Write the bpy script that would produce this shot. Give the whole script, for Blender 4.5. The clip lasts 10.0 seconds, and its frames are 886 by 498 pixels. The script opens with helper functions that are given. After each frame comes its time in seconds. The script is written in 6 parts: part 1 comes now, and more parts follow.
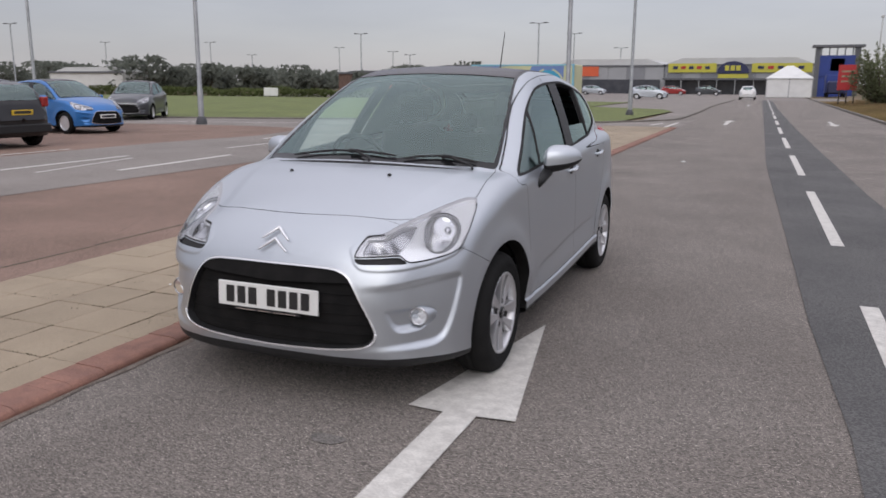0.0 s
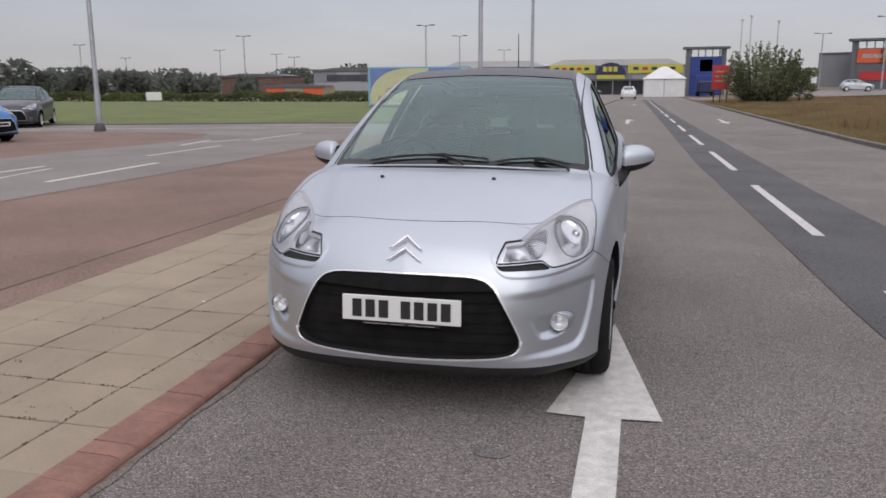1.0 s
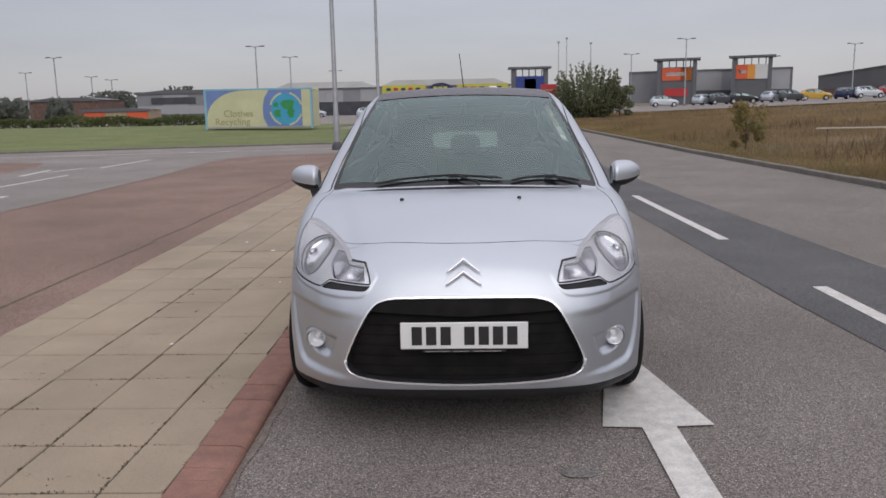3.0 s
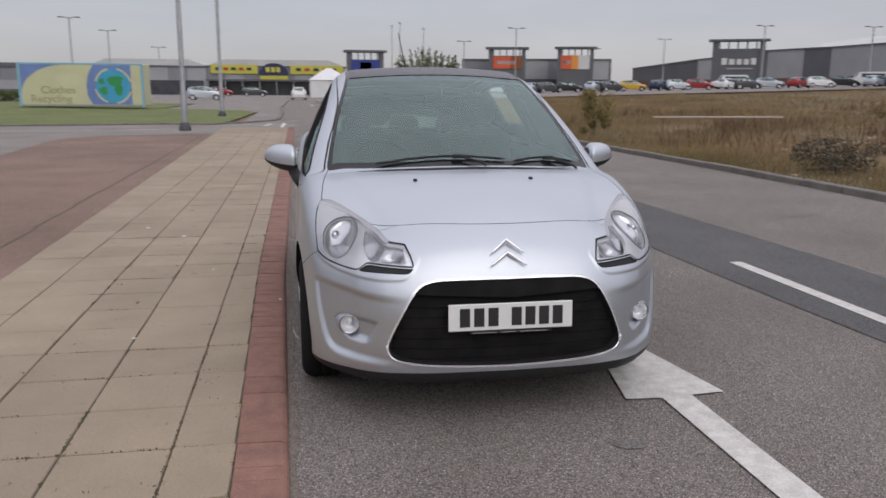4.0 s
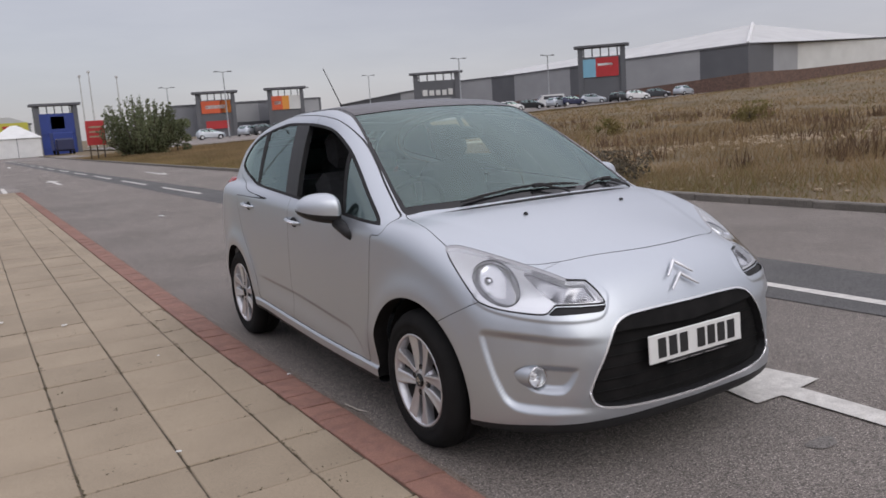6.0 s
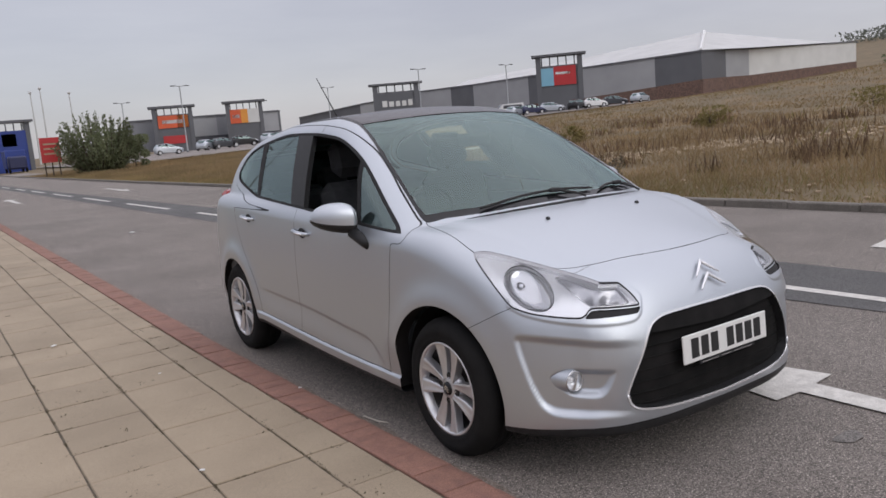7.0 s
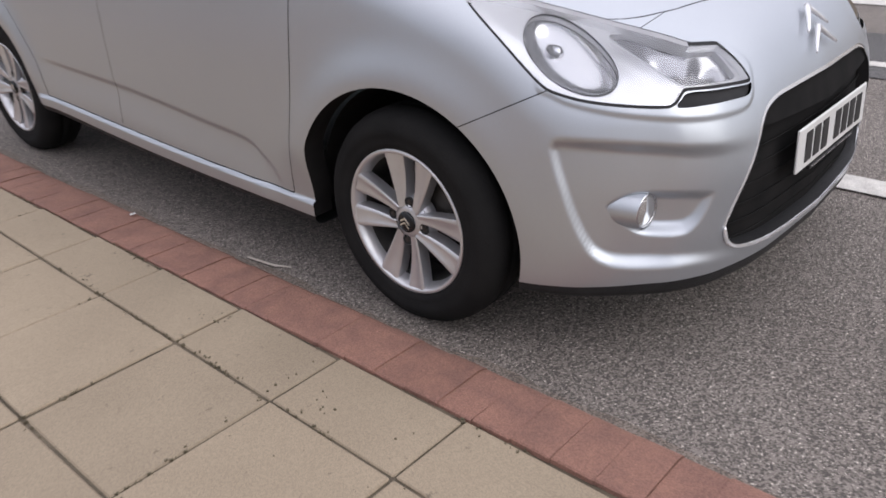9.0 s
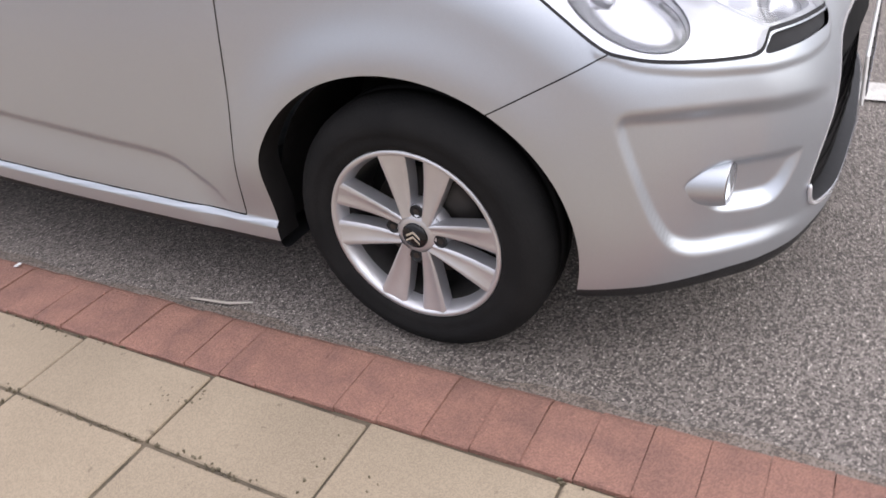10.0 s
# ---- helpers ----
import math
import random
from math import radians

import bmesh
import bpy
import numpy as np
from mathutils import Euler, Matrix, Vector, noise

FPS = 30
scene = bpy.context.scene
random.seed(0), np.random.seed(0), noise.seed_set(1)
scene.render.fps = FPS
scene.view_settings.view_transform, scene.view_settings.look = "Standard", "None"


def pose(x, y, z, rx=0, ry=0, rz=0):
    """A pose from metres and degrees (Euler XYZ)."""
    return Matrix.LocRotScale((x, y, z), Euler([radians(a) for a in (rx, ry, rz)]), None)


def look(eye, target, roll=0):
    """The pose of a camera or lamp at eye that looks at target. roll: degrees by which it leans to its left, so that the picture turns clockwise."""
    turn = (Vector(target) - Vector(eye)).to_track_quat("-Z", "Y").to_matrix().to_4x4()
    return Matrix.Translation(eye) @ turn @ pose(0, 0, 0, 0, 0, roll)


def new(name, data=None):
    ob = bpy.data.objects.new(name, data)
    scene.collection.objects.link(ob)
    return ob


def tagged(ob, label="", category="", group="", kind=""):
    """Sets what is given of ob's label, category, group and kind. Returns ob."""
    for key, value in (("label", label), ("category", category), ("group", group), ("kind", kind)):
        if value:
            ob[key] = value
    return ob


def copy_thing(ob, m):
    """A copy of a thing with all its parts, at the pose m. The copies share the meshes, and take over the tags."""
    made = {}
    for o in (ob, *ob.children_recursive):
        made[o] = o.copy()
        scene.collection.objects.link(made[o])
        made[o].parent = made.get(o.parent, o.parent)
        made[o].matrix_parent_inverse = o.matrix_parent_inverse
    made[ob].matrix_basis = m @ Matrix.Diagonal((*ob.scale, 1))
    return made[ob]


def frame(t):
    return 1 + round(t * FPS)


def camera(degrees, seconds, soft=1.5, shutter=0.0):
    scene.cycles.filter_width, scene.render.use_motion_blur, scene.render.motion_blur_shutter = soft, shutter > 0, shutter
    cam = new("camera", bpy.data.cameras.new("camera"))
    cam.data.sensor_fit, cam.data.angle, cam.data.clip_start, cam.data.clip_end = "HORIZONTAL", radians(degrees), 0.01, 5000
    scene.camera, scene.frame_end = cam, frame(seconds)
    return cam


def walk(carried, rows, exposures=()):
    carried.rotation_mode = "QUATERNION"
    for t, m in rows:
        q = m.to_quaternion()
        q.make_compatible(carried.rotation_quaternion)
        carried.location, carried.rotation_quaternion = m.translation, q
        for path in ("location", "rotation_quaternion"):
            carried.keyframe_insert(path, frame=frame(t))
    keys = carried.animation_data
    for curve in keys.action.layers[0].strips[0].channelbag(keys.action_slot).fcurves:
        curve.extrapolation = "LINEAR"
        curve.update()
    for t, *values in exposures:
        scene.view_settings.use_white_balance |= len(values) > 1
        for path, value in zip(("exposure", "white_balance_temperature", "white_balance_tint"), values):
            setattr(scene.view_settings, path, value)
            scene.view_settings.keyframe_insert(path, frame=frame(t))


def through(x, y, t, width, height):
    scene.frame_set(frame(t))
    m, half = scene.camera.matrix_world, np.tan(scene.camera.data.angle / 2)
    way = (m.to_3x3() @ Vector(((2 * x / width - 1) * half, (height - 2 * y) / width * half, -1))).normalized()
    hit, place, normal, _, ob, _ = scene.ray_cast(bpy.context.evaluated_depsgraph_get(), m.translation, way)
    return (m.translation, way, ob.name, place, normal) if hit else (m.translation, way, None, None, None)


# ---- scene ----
# Units: metres. The silver car faces -y, its front axle stands at y = 0 and its centre line at x = 0.
cam = camera(58.9, 10.0, soft=1.6, shutter=0.3)
PATH = [
    (0, (1.978, -3.559, 1.396), (1.229, -1.75, 0.987), 0.3),
    (0.5, (1.451, -3.705, 1.382), (0.825, -1.842, 1.01), 0.3),
    (1, (0.941, -3.813, 1.393), (0.462, -1.914, 0.99), -0.2),
    (1.5, (0.509, -3.856, 1.416), (0.149, -1.93, 1.015), 0.0),
    (2, (0.194, -3.917, 1.431), (0.006, -1.964, 1.047), -1.6),
    (3.3, (-0.137, -3.844, 1.375), (-0.144, -1.874, 1.031), -0.5),
    (3.5, (-0.345, -3.838, 1.361), (-0.277, -1.867, 1.025), -0.2),
    (4, (-0.835, -3.753, 1.383), (-0.484, -1.825, 0.983), 0.4),
    (4.5, (-1.292, -3.52, 1.419), (-0.722, -1.647, 1.011), 0.6),
    (5, (-1.781, -3.322, 1.413), (-0.961, -1.538, 1.035), -1.1),
    (5.5, (-2.099, -3.066, 1.385), (-1.173, -1.328, 1.035), -2.4),
    (6.8, (-2.588, -2.683, 1.4), (-1.496, -1.036, 1.092), -5.0),
    (7, (-2.579, -2.683, 1.393), (-1.488, -1.036, 1.086), -4.8),
    (7.5, (-2.583, -2.601, 1.37), (-1.475, -0.968, 1.046), -4.0),
    (8, (-2.425, -2.219, 1.259), (-1.254, -0.673, 0.768), -2.0),
    (8.5, (-2.285, -1.768, 1.215), (-1.088, -0.326, 0.518), -2.0),
    (9, (-2.16, -1.341, 1.164), (-0.846, -0.133, 0.262), -2.8),
    (9.5, (-2.035, -1.027, 1.162), (-0.67, 0.047, 0.171), -4.2),
    (10, (-2.001, -0.778, 1.169), (-0.574, 0.097, 0.076), -7.4),
]
walk(cam, [(t, look(eye, target, roll)) for t, eye, target, roll in PATH], exposures=[(0, -0.38), (2.0, -0.44), (3.5, -0.48), (5.0, -0.46), (7.2, -0.36), (8.5, -0.18), (9.2, 0.03), (10, 0.46)])

# ---- world and sun: an overcast noon ----
world = bpy.data.worlds.new("overcast_sky")
scene.world = world
world.use_nodes = True
wn, wl = world.node_tree.nodes, world.node_tree.links
wn.clear()
w_out = wn.new("ShaderNodeOutputWorld")
w_bg = wn.new("ShaderNodeBackground")
w_co = wn.new("ShaderNodeTexCoord")
w_sep = wn.new("ShaderNodeSeparateXYZ")
wl.new(w_co.outputs["Generated"], w_sep.inputs[0])
w_map = wn.new("ShaderNodeMapping")
w_map.inputs["Scale"].default_value = (1.0, 1.0, 5.0)
wl.new(w_co.outputs["Generated"], w_map.inputs[0])
w_noise = wn.new("ShaderNodeTexNoise")
w_noise.inputs["Scale"].default_value = 2.2
w_noise.inputs["Detail"].default_value = 6.0
w_noise.inputs["Roughness"].default_value = 0.55
wl.new(w_map.outputs[0], w_noise.inputs["Vector"])
w_cloud = wn.new("ShaderNodeValToRGB")
w_cloud.color_ramp.elements[0].position, w_cloud.color_ramp.elements[0].color = 0.30, (0.80, 0.80, 0.86, 1)
w_cloud.color_ramp.elements[1].position, w_cloud.color_ramp.elements[1].color = 0.72, (1.0, 1.0, 1.03, 1)
wl.new(w_noise.outputs["Fac"], w_cloud.inputs[0])
w_grad = wn.new("ShaderNodeValToRGB")
w_grad.color_ramp.elements[0].position, w_grad.color_ramp.elements[0].color = 0.0, (0.585, 0.565, 0.60, 1)
w_grad.color_ramp.elements[1].position, w_grad.color_ramp.elements[1].color = 0.9, (1.75, 1.70, 1.76, 1)
w_mid = w_grad.color_ramp.elements.new(0.22)
w_mid.color = (0.63, 0.61, 0.645, 1)
w_high = w_grad.color_ramp.elements.new(0.55)
w_high.color = (1.36, 1.32, 1.38, 1)
wl.new(w_sep.outputs["Z"], w_grad.inputs[0])
w_mul = wn.new("ShaderNodeMix")
w_mul.data_type, w_mul.blend_type = "RGBA", "MULTIPLY"
w_mul.inputs["Factor"].default_value = 1.0
wl.new(w_grad.outputs[0], w_mul.inputs["A"])
wl.new(w_cloud.outputs[0], w_mul.inputs["B"])
w_sky = wn.new("ShaderNodeTexSky")
w_sky.sky_type, w_sky.sun_disc = "NISHITA", False
w_sky.sun_elevation, w_sky.sun_rotation = radians(35), radians(171)
w_mix = wn.new("ShaderNodeMix")
w_mix.data_type, w_mix.blend_type = "RGBA", "ADD"
w_mix.inputs["Factor"].default_value = 0.03
w_side = wn.new("ShaderNodeMapRange")
w_side.inputs["From Min"].default_value = -1.0
w_side.inputs["To Min"].default_value, w_side.inputs["To Max"].default_value = 0.86, 1.12
wl.new(w_sep.outputs["X"], w_side.inputs["Value"])
w_tone = wn.new("ShaderNodeMix")
w_tone.data_type, w_tone.blend_type = "RGBA", "MULTIPLY"
w_tone.inputs["Factor"].default_value = 1.0
wl.new(w_mul.outputs["Result"], w_tone.inputs["A"])
wl.new(w_side.outputs[0], w_tone.inputs["B"])
wl.new(w_tone.outputs["Result"], w_mix.inputs["A"])
wl.new(w_sky.outputs[0], w_mix.inputs["B"])
wl.new(w_mix.outputs["Result"], w_bg.inputs["Color"])
w_bg.inputs["Strength"].default_value = 1.0
wl.new(w_bg.outputs[0], w_out.inputs[0])

sun = new("sun", bpy.data.lights.new("sun", "SUN"))
sun.data.energy, sun.data.angle, sun.data.color = 0.9, radians(45), (1.0, 0.97, 0.93)
sun.matrix_world = look((3, -20, 14), (0, 0, 0))

# ---- materials ----
def mat(name, c1, c2=None, scale=3.0, rough=0.6, metal=0.0, bump=0.0, bscale=60.0, coat=0.0, fine=0.0, fscale=200.0, patch=0.0, rvar=0.0, spread=0.0, spec=0.5, spots=None):
    """A surface with colour drifting from c1 to c2 at `scale`, fine grain (`fine` at `fscale`), a bump, worn gloss and a piece-to-piece spread."""
    m = bpy.data.materials.new(name)
    m.use_nodes = True
    n, l = m.node_tree.nodes, m.node_tree.links
    b = n["Principled BSDF"]
    b.inputs["Roughness"].default_value, b.inputs["Metallic"].default_value = rough, metal
    b.inputs["Coat Weight"].default_value, b.inputs["Specular IOR Level"].default_value = coat, spec
    b.inputs["Coat Roughness"].default_value = 0.06
    c2 = c2 or tuple(0.8 * v for v in c1)
    geo = n.new("ShaderNodeNewGeometry")
    big = n.new("ShaderNodeTexNoise")
    big.inputs["Scale"].default_value, big.inputs["Detail"].default_value = scale, 5.0
    l.new(geo.outputs["Position"], big.inputs["Vector"])
    ramp = n.new("ShaderNodeValToRGB")
    ramp.color_ramp.elements[0].position, ramp.color_ramp.elements[1].position = 0.33, 0.67
    ramp.color_ramp.elements[0].color, ramp.color_ramp.elements[1].color = (*c1, 1), (*c2, 1)
    l.new(big.outputs["Fac"], ramp.inputs[0])
    colour = ramp.outputs[0]

    def times(value, low, high):
        nonlocal colour
        r = n.new("ShaderNodeMapRange")
        r.inputs["From Min"].default_value, r.inputs["From Max"].default_value = 0.25, 0.75
        r.inputs["To Min"].default_value, r.inputs["To Max"].default_value = low, high
        l.new(value, r.inputs["Value"])
        x = n.new("ShaderNodeMix")
        x.data_type, x.blend_type = "RGBA", "MULTIPLY"
        x.inputs["Factor"].default_value = 1.0
        l.new(colour, x.inputs["A"])
        l.new(r.outputs[0], x.inputs["B"])
        colour = x.outputs["Result"]

    if fine:
        v = n.new("ShaderNodeTexVoronoi")
        v.inputs["Scale"].default_value = fscale
        l.new(geo.outputs["Position"], v.inputs["Vector"])
        sep = n.new("ShaderNodeSeparateColor")
        l.new(v.outputs["Color"], sep.inputs[0])
        times(sep.outputs[0], 1 - 0.85 * fine, 1 + 1.15 * fine)
    if patch:
        p = n.new("ShaderNodeTexNoise")
        p.inputs["Scale"].default_value, p.inputs["Detail"].default_value = 0.35, 8.0
        l.new(geo.outputs["Position"], p.inputs["Vector"])
        times(p.outputs["Fac"], 1 - patch, 1 + patch)
    if spots:
        k, size, cover = spots
        sp = n.new("ShaderNodeTexNoise")
        sp.inputs["Scale"].default_value, sp.inputs["Detail"].default_value, sp.inputs["Roughness"].default_value = size, 6.0, 0.65
        l.new(geo.outputs["Position"], sp.inputs["Vector"])
        sr = n.new("ShaderNodeMapRange")
        sr.inputs["From Min"].default_value, sr.inputs["From Max"].default_value = cover, cover + 0.06
        sr.inputs["To Min"].default_value, sr.inputs["To Max"].default_value = 0.25, 0.75
        l.new(sp.outputs["Fac"], sr.inputs["Value"])
        times(sr.outputs[0], 1.0, k)
    if spread:
        info = n.new("ShaderNodeObjectInfo")
        times(info.outputs["Random"], 1 - spread, 1 + spread)
    l.new(colour, b.inputs["Base Color"])
    if rvar:
        r = n.new("ShaderNodeMapRange")
        r.inputs["To Min"].default_value, r.inputs["To Max"].default_value = rough - rvar, rough + rvar
        l.new(big.outputs["Fac"], r.inputs["Value"])
        l.new(r.outputs[0], b.inputs["Roughness"])
    if bump:
        t = n.new("ShaderNodeTexNoise")
        t.inputs["Scale"].default_value, t.inputs["Detail"].default_value = bscale, 4.0
        l.new(geo.outputs["Position"], t.inputs["Vector"])
        k = n.new("ShaderNodeBump")
        k.inputs["Strength"].default_value, k.inputs["Distance"].default_value = bump, 0.01
        l.new(t.outputs["Fac"], k.inputs["Height"])
        l.new(k.outputs[0], b.inputs["Normal"])
    return m


def glass(name, tint, gloss=1.5, sheen=(1, 1, 1)):
    """A thin pane: it tints what is seen through it and mirrors more at a slant."""
    m = bpy.data.materials.new(name)
    m.use_nodes = True
    n, l = m.node_tree.nodes, m.node_tree.links
    n.clear()
    out, mix = n.new("ShaderNodeOutputMaterial"), n.new("ShaderNodeMixShader")
    clear, shine, fres = n.new("ShaderNodeBsdfTransparent"), n.new("ShaderNodeBsdfGlossy"), n.new("ShaderNodeFresnel")
    clear.inputs["Color"].default_value = (*tint, 1)
    shine.inputs["Roughness"].default_value = 0.02
    shine.inputs["Color"].default_value = (*sheen, 1)
    fres.inputs["IOR"].default_value = gloss
    l.new(fres.outputs[0], mix.inputs["Fac"])
    l.new(clear.outputs[0], mix.inputs[1])
    l.new(shine.outputs[0], mix.inputs[2])
    l.new(mix.outputs[0], out.inputs["Surface"])
    return m


def leafy(m, through=0.5):
    """Lets light through a blade or leaf."""
    n, l = m.node_tree.nodes, m.node_tree.links
    b, out = n["Principled BSDF"], n["Material Output"]
    t, mix = n.new("ShaderNodeBsdfTranslucent"), n.new("ShaderNodeMixShader")
    mix.inputs["Fac"].default_value = through
    l.new(b.inputs["Base Color"].links[0].from_socket, t.inputs["Color"])
    l.new(b.outputs[0], mix.inputs[1])
    l.new(t.outputs[0], mix.inputs[2])
    l.new(mix.outputs[0], out.inputs["Surface"])


M_asphalt = mat("asphalt_grey", (0.150, 0.131, 0.116), (0.182, 0.161, 0.144), 0.9, 0.9, bump=0.9, bscale=190, fine=0.50, fscale=190, patch=0.14, spots=(3.0, 120, 0.575))
M_band = mat("asphalt_dark", (0.075, 0.073, 0.073), (0.10, 0.097, 0.095), 1.2, 0.88, bump=0.7, bscale=130, fine=0.35, fscale=150, patch=0.15)
M_red = mat("asphalt_red", (0.172, 0.112, 0.085), (0.21, 0.139, 0.108), 0.7, 0.9, bump=0.6, bscale=120, fine=0.3, fscale=130, patch=0.16)
M_lane = mat("asphalt_pale", (0.188, 0.166, 0.150), (0.232, 0.207, 0.188), 0.5, 0.9, bump=0.5, bscale=120, fine=0.25, fscale=130, patch=0.15)
M_paint = mat("road_paint", (0.62, 0.60, 0.56), (0.48, 0.46, 0.43), 14, 0.75, bump=0.4, bscale=110, fine=0.08, fscale=160, patch=0.05)
M_slab = mat("concrete_slab_buff", (0.320, 0.258, 0.184), (0.272, 0.218, 0.155), 2.2, 0.88, bump=0.3, bscale=170, fine=0.11, fscale=420, patch=0.10, spread=0.05, spots=(0.60, 24, 0.645))
M_joint = mat("joint_dirt", (0.075, 0.062, 0.044), (0.14, 0.112, 0.078), 12, 0.95, bump=0.6, bscale=90)
M_mortar = mat("kerb_mortar", (0.20, 0.118, 0.094), (0.16, 0.098, 0.08), 9, 0.95, bump=0.4, bscale=120)
M_brick = mat("kerb_brick_red", (0.270, 0.140, 0.104), (0.205, 0.108, 0.084), 14, 0.85, bump=0.5, bscale=150, fine=0.17, fscale=420, spread=0.05, patch=0.14, spots=(1.6, 90, 0.64))
M_kerb = mat("kerb_concrete", (0.185, 0.168, 0.148), (0.125, 0.113, 0.098), 3, 0.9, bump=0.5, bscale=90, fine=0.2, fscale=120)
M_stain = mat("oil_stain", (0.125, 0.115, 0.105), (0.175, 0.16, 0.148), 22, 0.8, bump=0.6, bscale=130, fine=0.4, fscale=150)
M_field = mat("dry_grass_ground", (0.172, 0.124, 0.068), (0.128, 0.099, 0.054), 0.25, 0.95, bump=0.25, bscale=30, fine=0.06, fscale=24, patch=0.20, spots=(0.80, 1.2, 0.54))
M_lawn = mat("lawn", (0.135, 0.155, 0.045), (0.105, 0.13, 0.038), 0.6, 0.95, bump=0.6, bscale=40, fine=0.3, fscale=30, patch=0.2)
M_silver = mat("silver_paint", (0.512, 0.542, 0.580), (0.502, 0.532, 0.570), 1.5, 0.40, metal=0.86, coat=0.20, fine=0.02, fscale=900)
M_black = mat("black_plastic", (0.016, 0.016, 0.017), (0.022, 0.022, 0.023), 30, 0.5, bump=0.1, bscale=300, spec=0.3)
M_gloss = mat("gloss_black", (0.010, 0.010, 0.011), (0.012, 0.012, 0.013), 8, 0.16, coat=0.0, spec=0.35)
M_seal = mat("rubber_seal", (0.014, 0.014, 0.015), (0.02, 0.02, 0.021), 20, 0.7, spec=0.25)
M_gap = mat("shut_line_dark", (0.02, 0.02, 0.021), (0.03, 0.03, 0.032), 20, 0.9)
M_gasket = mat("lamp_gasket_grey", (0.38, 0.38, 0.40), (0.33, 0.33, 0.35), 20, 0.5)
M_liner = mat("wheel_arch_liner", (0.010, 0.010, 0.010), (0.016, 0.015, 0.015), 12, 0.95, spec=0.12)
M_tyre = mat("tyre_rubber", (0.012, 0.012, 0.0122), (0.017, 0.0165, 0.0165), 9, 0.88, bump=0.25, bscale=160, spec=0.12)
M_alloy = mat("alloy_silver", (0.64, 0.64, 0.66), (0.57, 0.57, 0.59), 12, 0.34, metal=0.72, coat=0.15, rvar=0.06)
M_chrome = mat("chrome", (0.82, 0.82, 0.84), (0.78, 0.78, 0.80), 5, 0.08, metal=1.0)
M_satin = mat("satin_chrome", (0.66, 0.66, 0.69), (0.62, 0.62, 0.65), 5, 0.25, metal=1.0)
M_iron = mat("brake_iron", (0.05, 0.047, 0.045), (0.07, 0.058, 0.05), 14, 0.55, metal=0.6)
M_reflector = mat("lamp_reflector", (0.92, 0.92, 0.94), (0.88, 0.88, 0.90), 9, 0.22, metal=0.45)
M_dish = mat("lamp_dish", (0.66, 0.66, 0.68), (0.60, 0.60, 0.62), 9, 0.15, metal=0.85)
# silver inner rim, with the shade inside the wheel put into its colour
M_barrel = mat("shaded_rim_barrel", (0.085, 0.082, 0.08), (0.055, 0.053, 0.051), 18, 0.5, metal=0.6)
M_cell = mat("lamp_cell_grey", (0.50, 0.50, 0.52), (0.42, 0.42, 0.44), 30, 0.2, metal=0.7)
M_grit = mat("gutter_grit", (0.150, 0.122, 0.102), (0.195, 0.165, 0.142), 14, 0.95, bump=0.7, bscale=160, fine=0.4, fscale=240)
M_smudge = mat("paving_smudge", (0.105, 0.088, 0.056), (0.15, 0.122, 0.08), 40, 0.95)
M_house = mat("lamp_housing", (0.95, 0.95, 0.96), (0.93, 0.93, 0.95), 9, 0.22, metal=0.6)
M_trimchrome = mat("bright_trim", (0.86, 0.86, 0.88), (0.82, 0.82, 0.84), 5, 0.22, metal=0.6)
M_lens = glass("headlamp_lens", (0.96, 0.97, 0.98), 1.45)
M_screen = glass("windscreen_glass", (0.76, 0.93, 0.87), 2.1, (0.80, 0.99, 0.96))
M_window = glass("window_glass", (0.46, 0.60, 0.56), 2.3, (0.8, 0.98, 0.95))
M_roof = mat("dark_roof_glass", (0.030, 0.024, 0.027), (0.036, 0.029, 0.032), 2, 0.25, coat=0.0, spec=0.35)
M_seat = mat("seat_cloth_dark", (0.05, 0.052, 0.055), (0.065, 0.066, 0.07), 25, 0.95)
M_dash = mat("dashboard_grey", (0.10, 0.105, 0.105), (0.12, 0.125, 0.125), 12, 0.8, bump=0.2, bscale=250)
M_trim = mat("headlining_grey", (0.13, 0.13, 0.135), (0.11, 0.11, 0.115), 9, 0.95)
M_plate = mat("plate_white", (0.74, 0.74, 0.72), (0.70, 0.70, 0.68), 9, 0.35, coat=0.3)
M_ink = mat("plate_ink", (0.014, 0.014, 0.015), (0.02, 0.02, 0.02), 9, 0.5)
M_yplate = mat("plate_yellow", (0.62, 0.42, 0.03), (0.58, 0.40, 0.03), 9, 0.4)
M_redlamp = mat("red_lamp", (0.30, 0.02, 0.02), (0.26, 0.02, 0.02), 9, 0.2, coat=0.5)
M_amber = mat("amber_lamp", (0.55, 0.20, 0.03), (0.5, 0.18, 0.03), 9, 0.2, coat=0.5)
M_galv = mat("galvanised_steel", (0.36, 0.37, 0.38), (0.29, 0.30, 0.31), 4, 0.5, metal=0.55, rvar=0.1)
M_post = mat("dark_post_paint", (0.05, 0.052, 0.056), (0.07, 0.072, 0.076), 4, 0.6)
M_leaf = mat("leaf_green", (0.125, 0.148, 0.075), (0.175, 0.19, 0.105), 1.4, 0.8, patch=0.3)
# far foliage: distance haze is mixed into this paler, greyer green
M_leafhaze = mat("leaf_hazed", (0.135, 0.150, 0.125), (0.165, 0.178, 0.148), 0.4, 0.85, patch=0.3)
M_hedge = mat("hedge_green", (0.085, 0.11, 0.035), (0.11, 0.13, 0.045), 0.7, 0.85, patch=0.3)
M_bark = mat("bark", (0.09, 0.07, 0.05), (0.06, 0.048, 0.036), 9, 0.95, bump=0.8, bscale=40)
